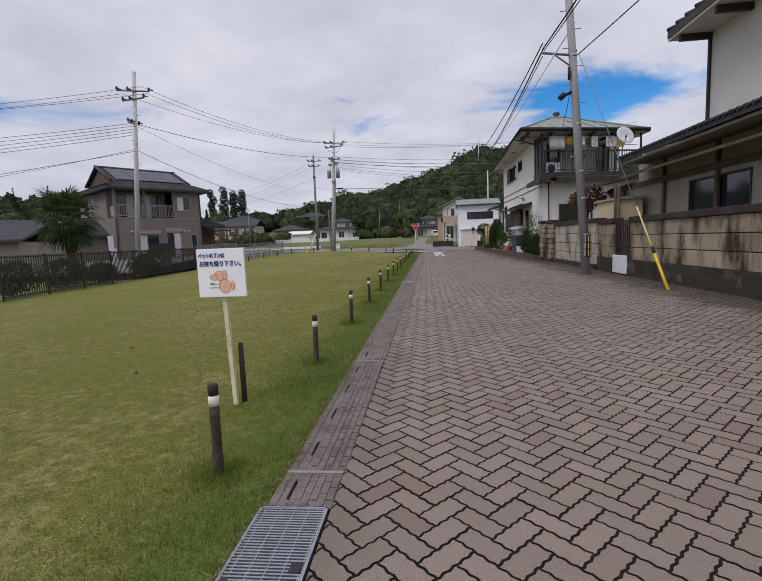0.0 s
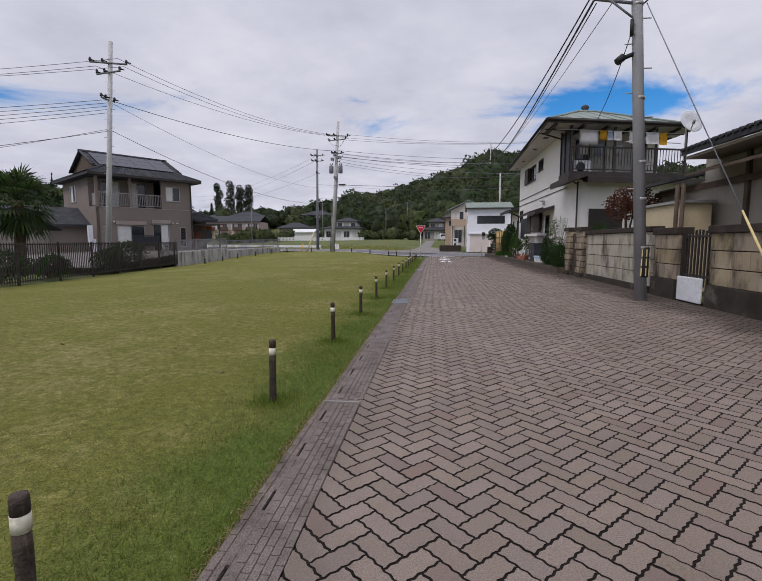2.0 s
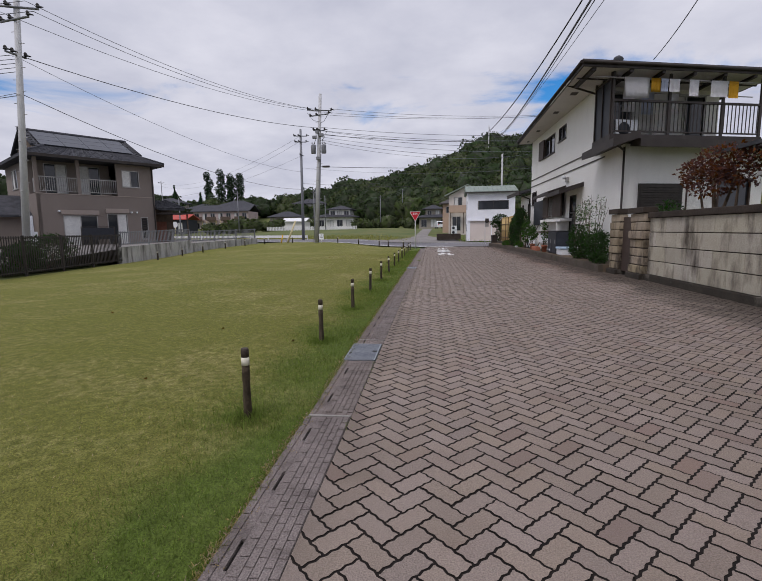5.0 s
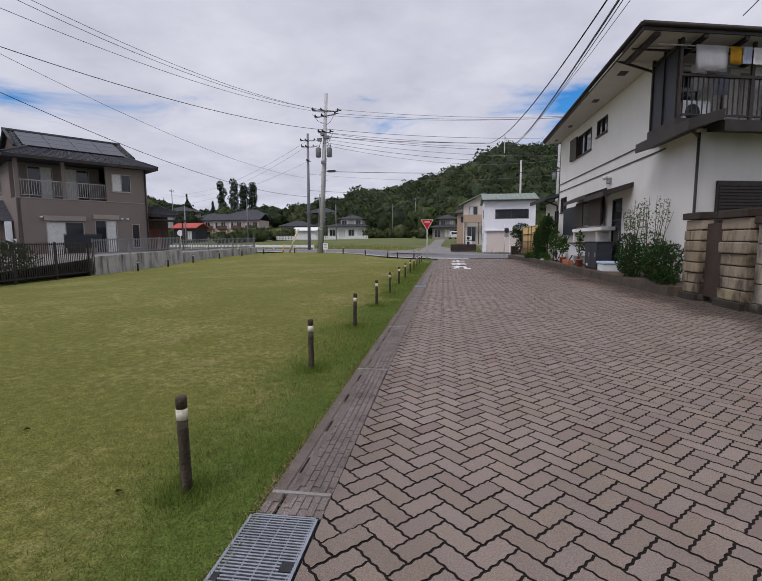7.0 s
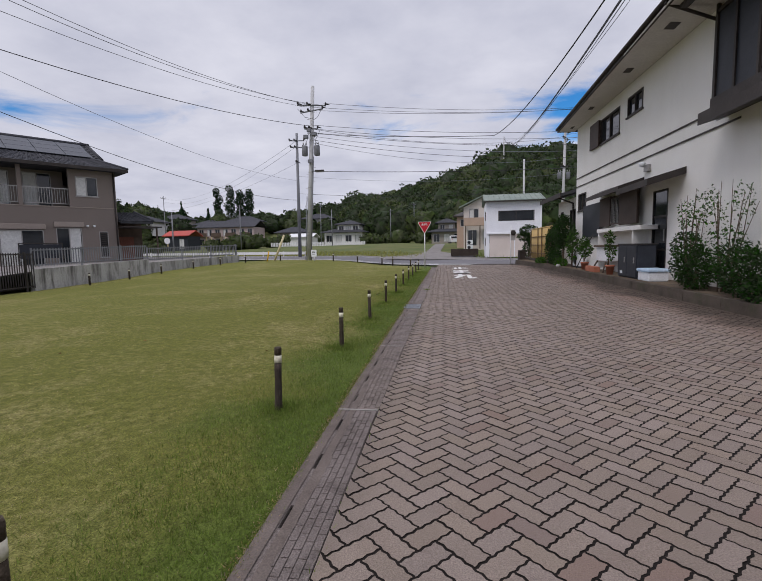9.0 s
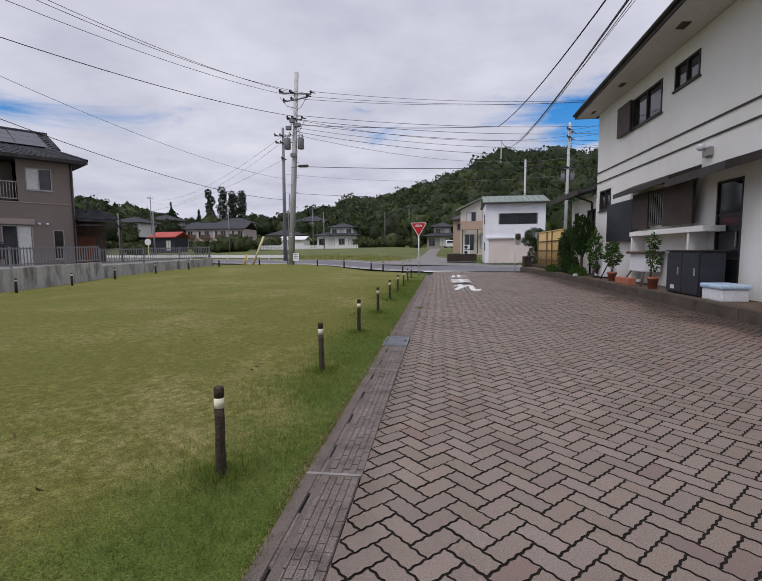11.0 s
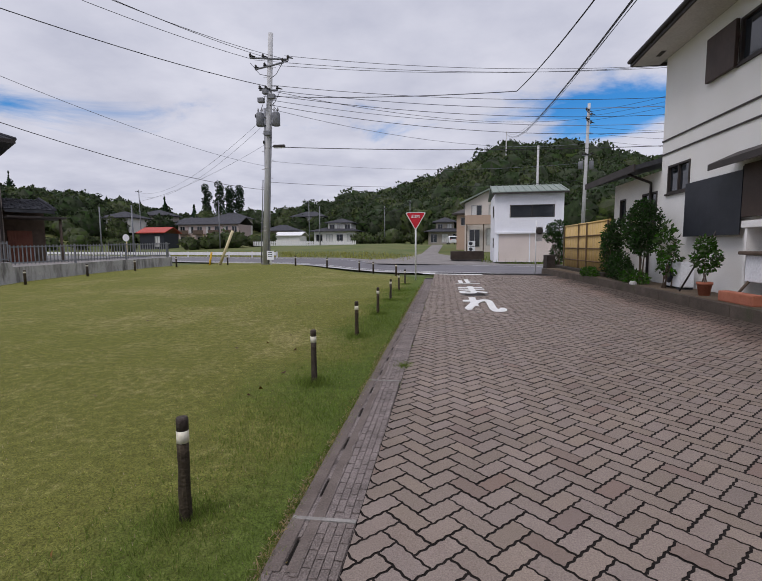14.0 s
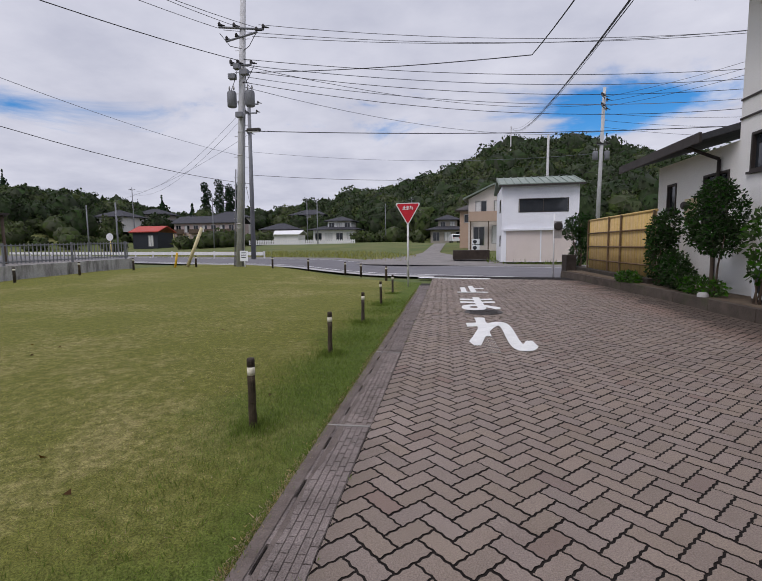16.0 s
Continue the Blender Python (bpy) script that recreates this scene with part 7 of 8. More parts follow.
# ---- plants ----
def leaf_cloud(rng, clumps, n, size, droop=0.0):
    """Pointed leaves scattered through ellipsoid clumps, thicker towards the outside. clumps: rows of cx, cy, cz, rx, ry, rz."""
    c = np.array(clumps, float)
    w = (c[:, 3] * c[:, 4] * c[:, 5]) ** .67
    pick = rng.choice(len(c), n, p=w / w.sum())
    d = rng.normal(size=(n, 3))
    d /= np.linalg.norm(d, axis=1)[:, None]
    r = rng.uniform(.35, 1.06, n) ** .5
    pos = c[pick, :3] + d * c[pick, 3:] * r[:, None]
    ax = d * .6 + rng.normal(size=(n, 3)) * .7 + np.array([0, 0, -droop])
    ax /= np.linalg.norm(ax, axis=1)[:, None]
    si = np.cross(ax, rng.normal(size=(n, 3)))
    si /= np.linalg.norm(si, axis=1)[:, None]
    up_ = np.cross(si, ax)
    s = size * rng.uniform(.6, 1.3, n)[:, None]
    v = np.stack([pos, pos + ax * s * .5 + si * s * .28 + up_ * s * .08, pos + ax * s, pos + ax * s * .5 - si * s * .28 + up_ * s * .08], 1).reshape(-1, 3)
    f = np.arange(n * 4).reshape(-1, 4)
    return v, f


def mesh_np(name, v, f, material):
    me = bpy.data.meshes.new(name)
    me.from_pydata(v.tolist(), [], f.tolist())
    me.materials.append(M[material])
    return me


def plant(name, at, clumps, n, size, material, label, category="shrub", stems=(), stem_mat="bark", seed=1, group=""):
    rng = np.random.default_rng(seed)
    t = thing(name, at, label, category, group)
    v, f = leaf_cloud(rng, clumps, n, size)
    cr = new("crown", mesh_np("crown", v, f, material))
    cr.parent = t
    for a, b, r0, r1 in stems:
        bm = bmesh.new()
        a, b = Vector(a), Vector(b)
        mid = a.lerp(b, .5) + V(rng.uniform(-.06, .06), rng.uniform(-.06, .06), 0)
        rod(bm, a, mid, r0, (r0 + r1) / 2, seg=7)
        rod(bm, mid, b, (r0 + r1) / 2, r1, seg=7)
        ob = new("stem", bpy.data.meshes.new("stem"))
        bm.to_mesh(ob.data)
        bm.free()
        ob.data.materials.append(M[stem_mat])
        ob.parent = t
    return t


def stems(n, spread, h, r, seed):
    g = random.Random(seed)
    return [((g.uniform(-.08, .08), g.uniform(-.12, .12), -.02), (g.uniform(-spread, spread), g.uniform(-spread, spread), h * g.uniform(.7, 1)), r, r * .35) for _ in range(n)]


# shrubs in front of the white house
plant("leafy_shrub", (5.0, 21.5, .2), [(0, 0, .4, .35, .55, .4), (.1, .5, .5, .3, .45, .45), (0, -.4, .5, .3, .4, .4)], 4600, .055, "leafdark", "dense dark green shrub spilling over the kerb", stems=stems(6, .3, .6, .02, 1), seed=1)
plant("leafy_shrub", (5.05, 23.2, .2), [(0, 0, .45, .38, .5, .4), (0, .3, .8, .25, .35, .35), (-.1, -.3, .3, .3, .4, .3)], 4200, .055, "leafdark", "dense dark green shrub spilling over the kerb", stems=stems(6, .3, .7, .02, 2), seed=2)
plant("tall_shrub", (5.2, 22.4, .2), [(-.1, .2, 1.3, .16, .25, .45), (.05, -.3, 1.6, .16, .2, .4), (0, .55, 1.7, .12, .15, .3), (0, 0, .9, .25, .4, .3)], 520, .062, "leafmid", "tall open shrub with broad leaves before the wall", stems=stems(11, .5, 2.1, .012, 3), seed=3)
plant("tall_shrub", (5.2, 23.6, .2), [(0, .1, 1.3, .15, .25, .5), (-.05, -.3, 1.6, .13, .18, .35), (.05, .45, 1.5, .12, .14, .3), (0, 0, .8, .25, .35, .3)], 520, .062, "leafmid", "tall open shrub with broad leaves before the wall", stems=stems(11, .5, 2.0, .012, 4), seed=4)
plant("grassy_clump", (4.85, 20.9, .2), [(0, 0, .15, .22, .4, .16)], 900, .06, "leafdark", "low grassy clump on the kerb", seed=5)
plant("rounded_tree", (5.0, 32.9, .2), [(0, 0, 1.45, .42, .62, .55), (.05, .35, 1.2, .35, .4, .4), (-.1, -.35, 1.05, .3, .4, .35), (0, 0, 1.85, .25, .35, .25)], 5200, .07, "leafdark", "small rounded evergreen tree by the house", "tree", stems=[((0, 0, 0), (.02, .05, 1.4), .035, .02), ((.03, .1, 0), (.05, .35, 1.2), .025, .012), ((0, -.1, 0), (-.05, -.4, 1.1), .022, .01)], seed=6)
plant("broadleaf_shrub", (5.05, 31.75, .2), [(0, 0, .95, .2, .3, .35), (0, -.15, .6, .22, .28, .3), (.02, .1, 1.25, .14, .2, .2)], 420, .11, "leafmid", "open shrub with broad pale green leaves", stems=stems(6, .22, 1.25, .014, 7), seed=7)
plant("climbing_shrub", (5.0, 34.9, .2), [(0, 0, .7, .28, .38, .7), (.05, -.2, 1.3, .22, .28, .4), (0, .2, 1.1, .22, .3, .5), (0, -.6, .45, .28, .4, .35)], 3400, .085, "leafdark", "tall leafy shrub beside the bamboo screen", stems=stems(7, .2, 1.5, .018, 8), seed=8)
plant("low_bush", (4.95, 34.0, .2), [(0, 0, .28, .25, .55, .28)], 1300, .06, "leafdark", "low dark bush in the bed", seed=9)
plant("grassy_clump", (4.75, 36.0, .18), [(0, 0, .12, .2, .6, .16)], 1000, .08, "leafmid", "bright green weeds at the kerb", seed=10)
plant("low_bush", (4.95, 33.2, .2), [(0, 0, .15, .2, .8, .18)], 1200, .07, "leafmid", "low green ground cover along the kerb", seed=11)
plant("corner_tree", (5.2, 41.7, .0), [(0, 0, 1.9, .55, .6, .35), (-.3, .1, 1.6, .35, .4, .3), (.3, -.2, 1.3, .4, .45, .4), (0, .2, .8, .3, .4, .5)], 4200, .085, "leafdark", "dark leafy tree over the street corner", "tree", stems=[((0, 0, 0), (0, 0, 1.9), .06, .03), ((0, 0, .6), (-.3, .1, 1.6), .03, .015)], seed=12)
plant("potted_shrub", (5.05, 30.2, .42), [(0, 0, .48, .22, .28, .26), (0, .05, .75, .15, .2, .16)], 900, .075, "leafmid", "bright green potted shrub", stems=stems(3, .1, .5, .014, 13), seed=13)
plant("potted_plant", (4.95, 27.45, .44), [(0, 0, .5, .12, .15, .3), (0, .05, .85, .1, .12, .15)], 240, .09, "leafmid", "thin potted plant with sparse leaves", stems=stems(3, .08, .9, .012, 14), seed=14)
# behind the stone wall
plant("red_leaf_tree", (5.9, 17.4, 0), [(0, 0, 2.45, .5, .9, .35), (-.1, .6, 2.3, .4, .5, .3), (0, -.7, 2.25, .45, .6, .3), (-.2, 0, 2.1, .4, .7, .3)], 2300, .085, "leafred", "red-brown leaved tree behind the stone wall", "tree", stems=[((0, .1, 0), (0, .3, 2.3), .06, .03), ((0, .1, 1.2), (-.1, -.6, 2.2), .04, .015), ((0, .2, 1.0), (0, .8, 2.2), .035, .015), ((.1, -.3, 0), (0, -.5, 2.1), .045, .02)], seed=15)
plant("garden_shrub", (5.6, 18.8, 0), [(0, 0, 1.3, .3, .5, .5)], 900, .08, "leafdark", "dark garden shrub behind the wall", stems=stems(4, .2, 1.2, .02, 16), seed=16)
# beyond the lawn fence
for k, (x, y, w, hh) in enumerate(((-15.4, 24.3, 1.6, 1.2), (-15.0, 22.6, 1.1, .9), (-14.4, 16.5, 1.3, .95), (-13.9, 13.6, 1.3, 1.0), (-14.7, 19.0, .8, .7), (-13.4, 10.0, 1.5, 1.2))):
    plant("hedge_shrub", (x, y, -.15), [(0, 0, hh * .55, .5, w, hh * .55), (-.3, w * .4, hh * .7, .4, w * .5, hh * .45)], 2600, .1, "leafdark", "dark green shrub behind the bar fence", stems=stems(5, .3, hh * .7, .03, 20 + k), seed=20 + k)
for k, (x, y, r, hh) in enumerate(((-27, 17, 2.2, 3.6), (-31, 20.5, 2.6, 4.4), (-34, 25, 2.8, 4.8), (-24, 14.5, 1.8, 2.6), (-38, 30, 3, 5.2), (-28, 12, 2.2, 3.4))):
    plant("garden_tree", (x, y, -.2), [(0, 0, hh * .7, r, r, hh * .3), (r * .5, r * .3, hh * .55, r * .6, r * .6, hh * .28), (-r * .4, -r * .4, hh * .6, r * .6, r * .6, hh * .3)], 3600, .26, "leafdark", "dark broadleaf garden tree beside the old shed", "tree", stems=[((0, 0, 0), (0, 0, hh * .7), .14, .05)], seed=40 + k)


def palm():
    at = V(-16.6, 19.6, -.2)
    p = thing("fan_palm", at, "fan palm with a shaggy trunk behind the fence", "palm")
    rng = random.Random(5)
    bm = bmesh.new()
    prof = [(.19 + .03 * math.sin(k * 2.4), k * .18) for k in range(18)]
    lathe(bm, prof, at, 12)
    part("trunk", bm, "palmbark", p)
    top = at + V(0, 0, 3.0)
    for k in range(48):
        a = k * 2.399
        el = 1.25 - 2.35 * (k / 47)
        u = V(math.cos(a) * math.cos(el), math.sin(a) * math.cos(el), math.sin(el))
        l = rng.uniform(.62, .92)
        hub = top + u * l + V(0, 0, -.1 * (k / 47))
        side = u.cross(V(0, 0, 1)).normalized()
        upv = side.cross(u)
        bm = bmesh.new()
        rod(bm, top - V(0, 0, .25 * k / 47), hub, .022, .012, seg=5)
        for j in range(17):
            b = -1.5 + 3.0 * j / 16
            d = (u * math.cos(b) + side * math.sin(b)).normalized()
            n = upv
            w = d.cross(n).normalized() * .04
            ln = rng.uniform(.8, 1.0) * (.75 + .25 * math.cos(b))
            m1 = hub + d * ln * .6 + n * .03
            m2 = hub + d * ln - V(0, 0, .14 + .1 * k / 47)
            v = [bm.verts.new(q) for q in (hub, m1 - w, m2, m1 + w)]
            bm.faces.new(v)
        part("frond", bm, "leafpalm", p)
    bm = bmesh.new()
    for k in range(26):
        a = k * 2.1
        d = V(math.cos(a), math.sin(a), 0)
        q = top + d * .17 - V(0, 0, .2 + .03 * k)
        v = [bm.verts.new(t) for t in (q, q + d * .16 - V(0, 0, .5) + d.cross(V(0, 0, 1)) * .06, q + d * .1 - V(0, 0, .75), q + d * .14 - V(0, 0, .5) - d.cross(V(0, 0, 1)) * .06)]
        bm.faces.new(v)
    part("dead_fronds", bm, "bark", p, "dry brown hanging fronds")


palm()


# ---- woods on the hills ----
def woods(name, trees, leafn, size, material, label, seed, shape="round", spread=.95):
    """Crowns of many leaf tufts over a dark inner form, all in one mesh. trees: rows of x, y, z, radius, height."""
    rng = np.random.default_rng(seed)
    V_, F_, N_ = [], [], []
    n0 = 0
    ico = bmesh.new()
    bmesh.ops.create_icosphere(ico, subdivisions=2, radius=1)
    iv = np.array([v.co[:] for v in ico.verts])
    jf = [[v.index for v in f.verts] for f in ico.faces]
    ico.free()
    for x, y, z, r, h in trees:
        core = iv * (1 + .13 * rng.normal(size=(len(iv), 1)) + .12 * np.sin(iv[:, :1] * 4 + x) * np.cos(iv[:, 1:2] * 4 + y))
        if shape == "cone":
            k = np.clip(1.05 - (core[:, 2:3] + 1) / 2, .08, 1)
            core = np.concatenate([core[:, :2] * k * 1.2, core[:, 2:3]], 1)
        v = core * [r * .92, r * .92, h * .47] + [x, y, z + h * .52]
        V_.append(v)
        N_.append(core * [1, 1, .8] + [0, 0, .35])
        F_ += [[i + n0 for i in f] for f in jf]
        n0 += len(v)
        d = rng.normal(size=(leafn, 3))
        d /= np.linalg.norm(d, axis=1)[:, None]
        d[:, 2] = np.abs(d[:, 2]) * np.where(rng.uniform(size=leafn) < .75, 1, -1)
        lump = 1 + .22 * np.sin(d[:, 0] * 5 + x) * np.cos(d[:, 1] * 5 + y) + .12 * np.sin(d[:, 2] * 9 + x)
        wdt = np.ones(leafn)
        if shape == "cone":
            wdt = np.clip(1.05 - (d[:, 2] + 1) / 2, .06, 1) * 1.2
        pos = np.stack([x + d[:, 0] * r * lump * wdt * spread, y + d[:, 1] * r * lump * wdt * spread, z + h * .52 + d[:, 2] * h * .5 * lump], 1)
        s = size * rng.uniform(.6, 1.4, leafn)[:, None]
        a = d + rng.normal(size=(leafn, 3)) * .9
        a /= np.linalg.norm(a, axis=1)[:, None]
        b = np.cross(a, rng.normal(size=(leafn, 3)))
        b /= np.linalg.norm(b, axis=1)[:, None]
        # every leaf turns its upper face outwards
        b *= np.where((np.cross(a, b) * d).sum(1) < 0, -1, 1)[:, None]
        q = np.stack([pos - a * s, pos - b * s * .7, pos + a * s, pos + b * s * .7], 1).reshape(-1, 3)
        V_.append(q)
        N_.append(np.repeat(d * [1, 1, .8] + [0, 0, .35] + rng.normal(size=(leafn, 3)) * .22, 4, 0))
        F_ += (np.arange(leafn * 4).reshape(-1, 4) + n0).tolist()
        n0 += leafn * 4
    me = bpy.data.meshes.new(name)
    me.from_pydata(np.concatenate(V_).tolist(), [], F_)
    me.materials.append(M[material])
    # leaves take the light of the crown that they belong to
    nn = np.concatenate(N_)
    nn /= np.linalg.norm(nn, axis=1)[:, None]
    me.normals_split_custom_set_from_vertices(nn.tolist())
    ob = new(name, me)
    return tagged(ob, label, "woods", "", "stuff")


rw_ = random.Random(11)
kinds = {"dark": [], "light": [], "pine": [], "low": []}
for ring in range(26):
    for step in range(90):
        az = -58 + step * 1.05 + rw_.uniform(-.6, .6)
        r = 72 + ring * 4.6 + rw_.uniform(-2, 2)
        x, y = math.sin(radians(az)) * r, 21 + math.cos(radians(az)) * r
        hz = hill_z(x, y)
        far = float(np.interp(az, [-60, -30, -10, 5, 60], [150, 170, 165, 150, 140]))
        if hz < 1.2 or r > far + 6:
            continue
        if az < -16 and hz < 4.5 and rw_.random() < .72:
            continue
        # a clearing with houses on the left slope
        if -44 < az < -20 and 100 < r < 152 and rw_.random() < .6:
            continue
        g = ground_z(x, y) - .3
        rad = rw_.uniform(2.3, 3.9) * (1.1 if az > -12 else .85)
        k = rw_.random()
        if k < .62:
            kinds["dark"].append((x, y, g, rad, rad * rw_.uniform(1.7, 2.3)))
        elif k < .94 or az > -14:
            kinds["light"].append((x, y, g, rad * .95, rad * rw_.uniform(1.5, 2.0)))
        else:
            kinds["pine"].append((x, y, g, rad * .62, rad * rw_.uniform(2.2, 3.0)))
woods("hill_woods", kinds["dark"], 330, .36, "leafhill", "dense dark green broadleaf woods covering the hill", 1)
woods("hill_woods", kinds["light"], 300, .36, "leafhill2", "lighter green trees among the hill woods", 2)
woods("hill_conifers", kinds["pine"], 160, .34, "leafpine", "dark conifers among the hill woods", 3, "cone")
# scrub and gardens between the far houses
low = []
for k in range(190):
    az = rw_.uniform(-46, 3)
    r = rw_.uniform(86, 128)
    x, y = math.sin(radians(az)) * r, 21 + math.cos(radians(az)) * r
    if -3 < x < 6 and y < 112 or (-66 < x < -46 and y < 126) or (-32 < x < -18 and y < 128):
        continue
    rad = rw_.uniform(.7, 1.9)
    low.append((x, y, ground_z(x, y) - .2, rad, rad * rw_.uniform(1.2, 1.7)))
for x, y, rad in ((-60, 98, 1.6), (-70, 100, 2.2), (-76, 104, 2.6), (-66, 96, 1.8), (-52, 90, 1.3), (-17, 122, 1.6), (-33, 121, 1.6), (-80, 96, 2.4), (-86, 100, 2.8), (-47, 100, 1.4)):
    low.append((x, y, ground_z(x, y) - .2, rad, rad * 1.6))
woods("garden_scrub", low, 80, .33, "leafhill2", "bushes and garden trees between the far houses", 4)
for k, (x, y, r, h) in enumerate(((-97.0, 200, 1.7, 21.5), (-91.6, 201, 2.2, 22.5), (-86.6, 200, 2.0, 20.5), (-83.6, 202, 2.1, 21.0))):
    z = ground_z(x, y) - .3
    h = h + 5.2 - z
    t = thing("tall_cypress", (x, y, z), "tall narrow dark tree standing above the roofs", "tree", "row of tall trees")
    rng = np.random.default_rng(60 + k)
    cl = [(rng.uniform(-.5, .5), rng.uniform(-.5, .5), 4 + j * (h - 4.5) / 11, r * (.62 + .38 * math.sin(.5 + j * .24)) * rng.uniform(.75, 1.1), r * .9, h / 15) for j in range(12)]
    v, f = leaf_cloud(rng, cl, 3400, .6)
    cr = new("crown", mesh_np("crown", v, f, "leafpine"))
    cr.parent = t
    bm = bmesh.new()
    rod(bm, (x, y, z - .4), (x, y, z + h * .85), .3, .08, seg=8)
    part("trunk", bm, "bark", t)


# ---- grass ----
def blades(name, pts, h0, h1, w, material, label, seed, lean=.5):
    rng = np.random.default_rng(seed)
    n = len(pts)
    a = rng.uniform(0, math.tau, n)
    h = rng.uniform(h0, h1, n)
    dx, dy = np.cos(a), np.sin(a)
    l = rng.uniform(.1, lean, n) * h
    b = np.stack([pts[:, 0], pts[:, 1], pts[:, 2] - .008], 1)
    t = b + np.stack([np.cos(a * 3) * l, np.sin(a * 3) * l, h], 1)
    s = np.stack([dx, dy, np.zeros(n)], 1) * w
    v = np.stack([b - s, b + s, t], 1).reshape(-1, 3)
    f = np.arange(n * 3).reshape(-1, 3)
    ob = new(name, mesh_np(name, v, f, material))
    return tagged(ob, label, "grass", "", "stuff")


def scatter(rng, n, x0, x1, y0, y1, dens):
    x, y = rng.uniform(x0, x1, n), rng.uniform(y0, y1, n)
    keep = rng.uniform(size=n) < dens(x, y)
    x, y = x[keep], y[keep]
    z = np.array([lawn_z(p, q) - .015 for p, q in zip(x, y)])
    return np.stack([x, y, z], 1)


rg = np.random.default_rng(9)
edge = lambda y: gutter_x(y) - .29
lawn_in = lambda x, y: ((x < edge(y) + .0)).astype(float) * np.exp((x + .9) * .38)
blades("straw_grass", scatter(rg, 90000, -6.0, -.5, .2, 30, lawn_in), .008, .024, .0026, "straw", "dry blades among the mown grass", 11, 1.4)
blades("lawn_grass", scatter(rg, 620000, -5.5, -.5, .2, 31, lawn_in), .008, .024, .003, "grass", "short mown grass blades", 1, 1.8)
lush = lambda x, y: (x < edge(y) + .01) * np.exp(-((x + 1.0) / .42) ** 2) * (.4 + .6 * np.sin(y * 1.7 + 2 * np.sin(y * .6)) ** 2)
blades("lush_grass", scatter(rg, 330000, -2.4, -.5, .2, 34, lush), .018, .046, .0026, "grasslush", "longer lush grass along the gutter", 2, .8)
tuft = []
for k in range(17):
    yb = 2.07 + 2.055 * k
    n = 700
    d = rg.normal(size=(n, 2)) * .085
    tuft.append(np.stack([-1.085 + d[:, 0], yb + d[:, 1], np.full(n, -.012)], 1))
blades("tuft_grass", np.concatenate(tuft), .025, .075, .0024, "grasslush", "long tufts left round the bollards", 3, .8)
ey = np.linspace(.2, 36, 44000)
ed = np.stack([edge(ey) + rg.normal(size=44000) * .02 - .012 + .014 * np.sin(ey * 3.1) * np.sin(ey * 1.3), ey, np.full(44000, -.004)], 1)
blades("dry_edge_grass", ed[::2] + np.array([.012, 0, .002]), .006, .02, .0036, "straw", "dry straw hanging over the gutter edge", 4, 2.2)
fr = ed[::2] + np.stack([np.abs(rg.normal(size=22000)) * .022, rg.normal(size=22000) * .01, np.full(22000, .003)], 1)
fr = fr[np.sin(fr[:, 1] * 2.3) + np.sin(fr[:, 1] * 5.1 + 1) > -.6]
blades("straw_fringe", fr, .004, .012, .0042, "straw", "cut straw lying over the gutter edge", 14, 3.0)
blades("edge_grass", ed[1::2], .01, .035, .0026, "grasslush", "green blades hanging over the gutter edge", 8, 1.3)
cr_ = rg.uniform(size=(900, 2))
ck = np.stack([gutter_x(cr_[:, 1] * 36) + np.abs(rg.normal(size=900)) * .012, cr_[:, 1] * 36, np.full(900, -.005)], 1)
ck = ck[np.sin(ck[:, 1] * 1.3) > .4]
clump = np.stack([-.33 + rg.normal(size=420) * .035, 25.25 + rg.normal(size=420) * .06, np.full(420, -.004)], 1)
blades("crack_weeds", np.concatenate([ck, clump]), .012, .045, .0025, "grasslush", "small weeds in the joint beside the gutter", 5, 1.2)
lv = np.stack([rg.uniform(-5, -.9, 60), rg.uniform(1.5, 30, 60)], 1)
lv = np.stack([lv[:, 0], lv[:, 1], np.array([lawn_z(p, q) for p, q in lv])], 1)
blades("fallen_leaves", lv, .012, .03, .022, "deadleaf", "small dead brown leaves scattered on the lawn", 7, 1.6)
fld = []
for k in range(9000):
    s, n = rg.uniform(-20, 60), rg.uniform(48.7, 62)
    p = D * s + N * n
    if -2.4 < p.x < 3 and p.y < 80:
        continue
    fld.append((p.x, p.y, ground_z(p.x, p.y) - .1))
blades("field_grass", np.array(fld), .15, .4, .03, "grass", "rough field grass beyond the road", 6, .6)


# ---- street pavers ----
def paver_outline():
    """Zigzag outline of a 2 x 1 paver about its centre, in units of its width; it interlocks with its neighbours."""
    a, g = .036, .06
    out = []
    for (cx, cy), (dx, dy), n in (((-1, -.5), (1, 0), 2), ((1, -.5), (0, 1), 1), ((1, .5), (-1, 0), 2), ((-1, .5), (0, -1), 1)):
        nx, ny = dy, -dx
        out.append((cx * (1 - g), cy * (1 - 2 * g)))
        for k in range(2 * n):
            for u, o in ((.125, a), (.375, -a)):
                t = k * .5 + u
                out.append((cx + dx * t + nx * (o - g), cy + dy * t + ny * (o - g)))
    return np.array(out)


PW = .0985
OUT = paver_outline() * PW
NO = len(OUT)


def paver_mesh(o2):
    """Top face and sides; the sides take the dark joint earth to keep low-angle joints dark."""
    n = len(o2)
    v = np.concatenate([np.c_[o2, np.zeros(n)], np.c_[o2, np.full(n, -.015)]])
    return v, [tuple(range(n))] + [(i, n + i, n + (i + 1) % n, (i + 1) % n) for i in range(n)]


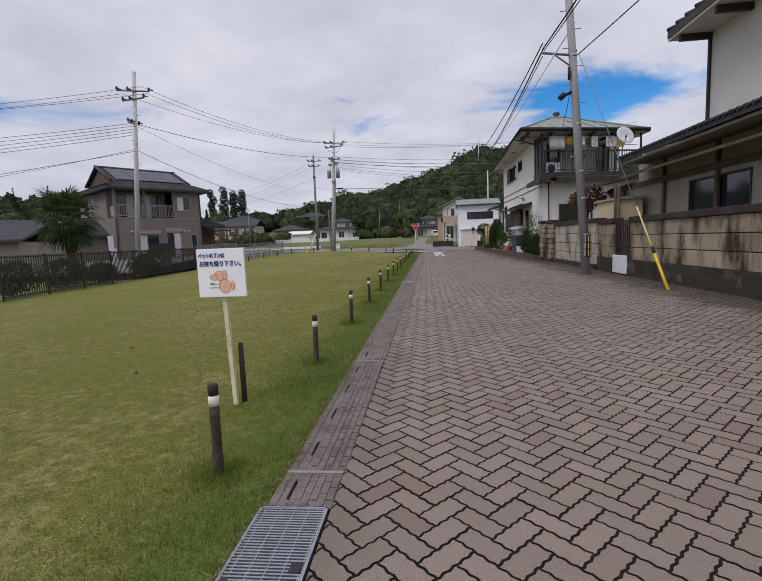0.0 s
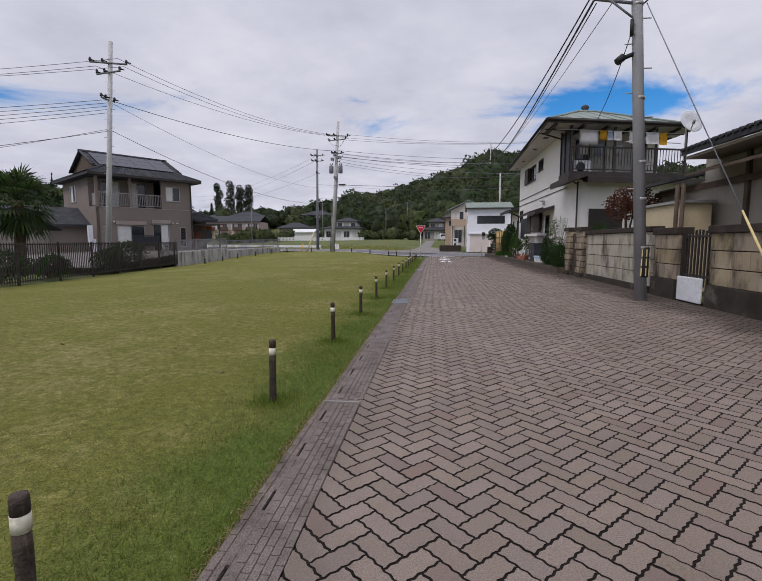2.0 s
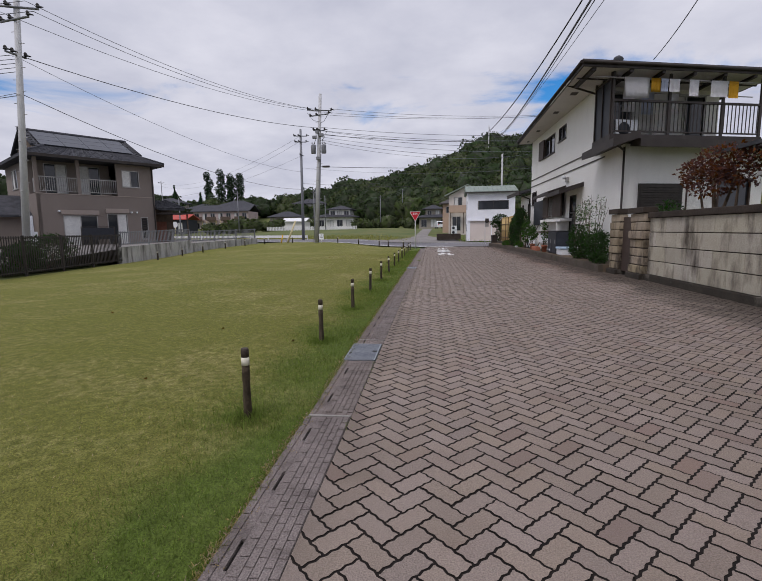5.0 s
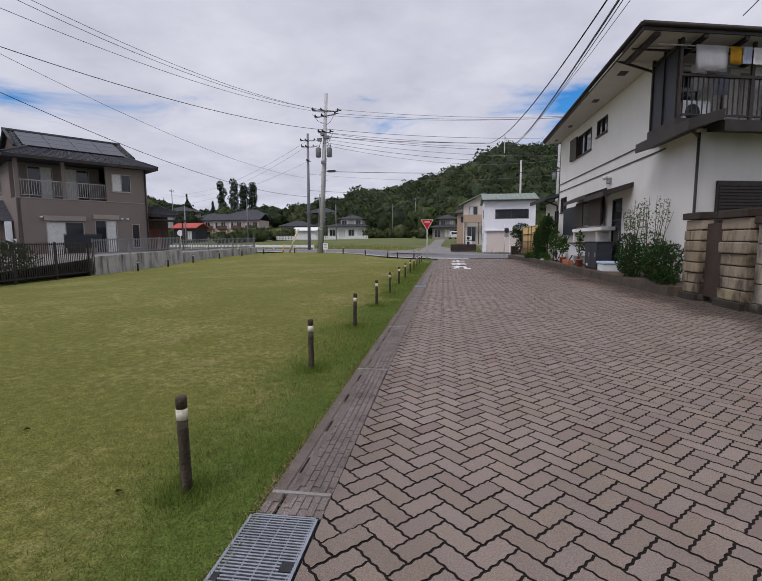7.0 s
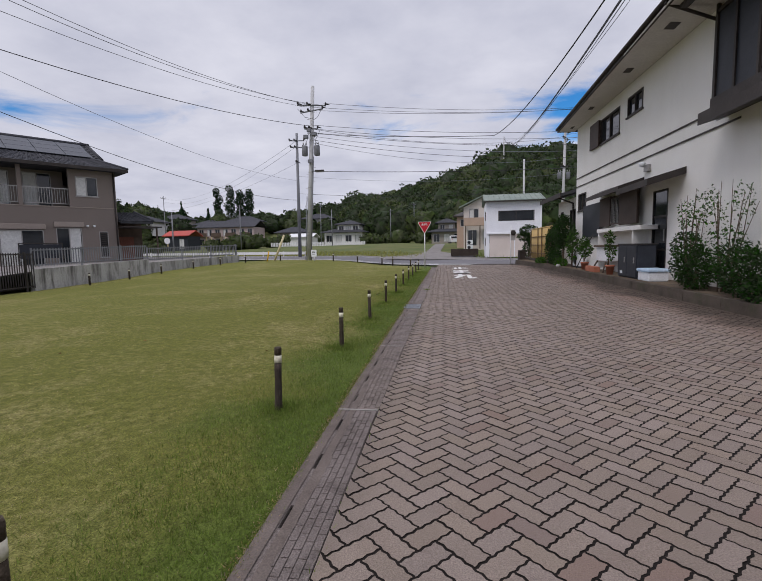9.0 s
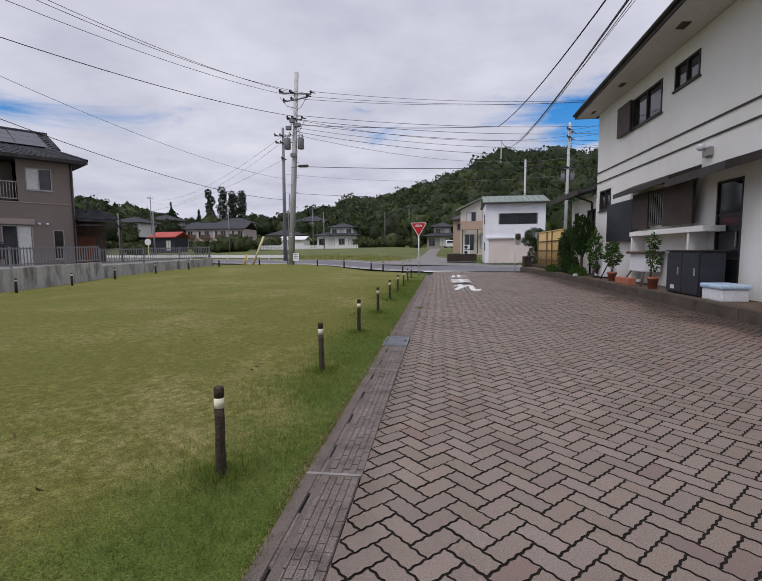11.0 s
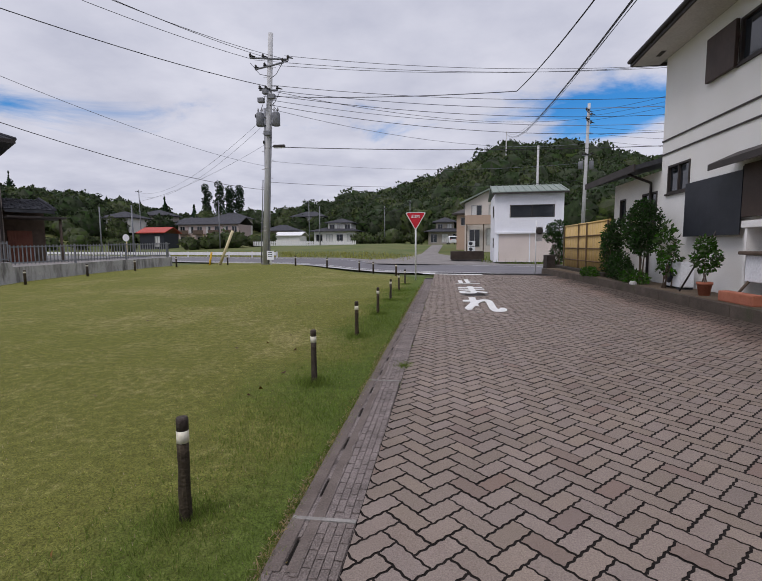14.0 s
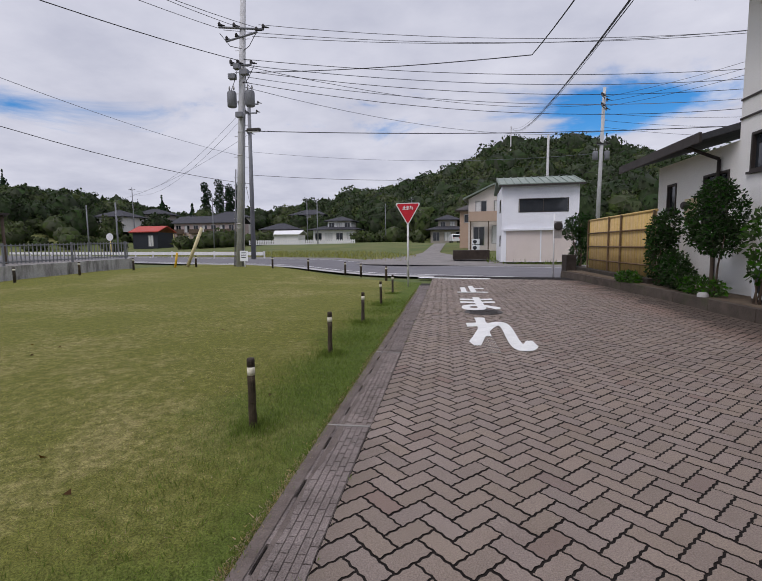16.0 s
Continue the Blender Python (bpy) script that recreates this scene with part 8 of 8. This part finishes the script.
R45 = np.array([[math.cos(math.pi / 4), -math.sin(math.pi / 4)], [math.sin(math.pi / 4), math.cos(math.pi / 4)]])
hv, pf = paver_mesh(OUT @ R45.T)
vv, _ = paver_mesh(OUT @ np.array([[0, 1], [-1, 0]]) @ R45.T)
me_h = bpy.data.meshes.new("paver")
me_h.from_pydata(hv.tolist(), [], pf)
me_v = bpy.data.meshes.new("paver")
me_v.from_pydata(vv.tolist(), [], pf)
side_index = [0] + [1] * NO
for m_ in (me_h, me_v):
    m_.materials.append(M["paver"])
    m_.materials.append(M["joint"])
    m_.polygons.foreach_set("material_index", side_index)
street = thing("street", (0, 0, 0), "street of grey-pink interlocking pavers laid in herringbone", "street", kind="structure")
rp = random.Random(3)
VV, FF = [], []
nv = 0
single = 0
X1 = lambda y: 4.93 if y < 21 else (4.66 if y < 34 else 4.66 - .055 * (y - 34))
for j in range(-45, 310):
    for i in range(j - 12, j + 84):
        q = (i - j) % 4
        if q not in (0, 2):
            continue
        c = np.array([i + 1, j + .5]) if q == 0 else np.array([i + .5, j])
        x, y = R45 @ (c * PW)
        if y < .3 or y > 39.9 - max(0, x) * .2:
            continue
        lo_ = gutter_x(y) + .004
        if x < lo_ - .12 or x > X1(y) + .02:
            continue
        dz = rp.gauss(0, .0008)
        if single < 300 and 1.15 < y < 2.5 and lo_ + .11 < x < 4.0:
            ob = new("paver", me_h if q == 0 else me_v)
            ob.parent = street
            ob.location = (x, y, dz)
            single += 1
            continue
        v = (hv if q == 0 else vv).copy()
        v[:, 0] = np.maximum(v[:, 0] + x, lo_)
        v[:, 1] += y
        tx, ty = rp.gauss(0, .004), rp.gauss(0, .004)
        v[:, 2] += dz + (v[:, 0] - x) * tx + (v[:, 1] - y) * ty
        VV.append(v)
        FF += [tuple(k + nv for k in f) for f in pf]
        nv += len(v)
me = bpy.data.meshes.new("pavers")
me.from_pydata(np.concatenate(VV).tolist(), [], FF)
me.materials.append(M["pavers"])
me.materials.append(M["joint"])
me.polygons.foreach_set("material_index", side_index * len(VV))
ob = new("pavers", me)
ob.parent = street
tagged(ob, "", "", "", "stuff")
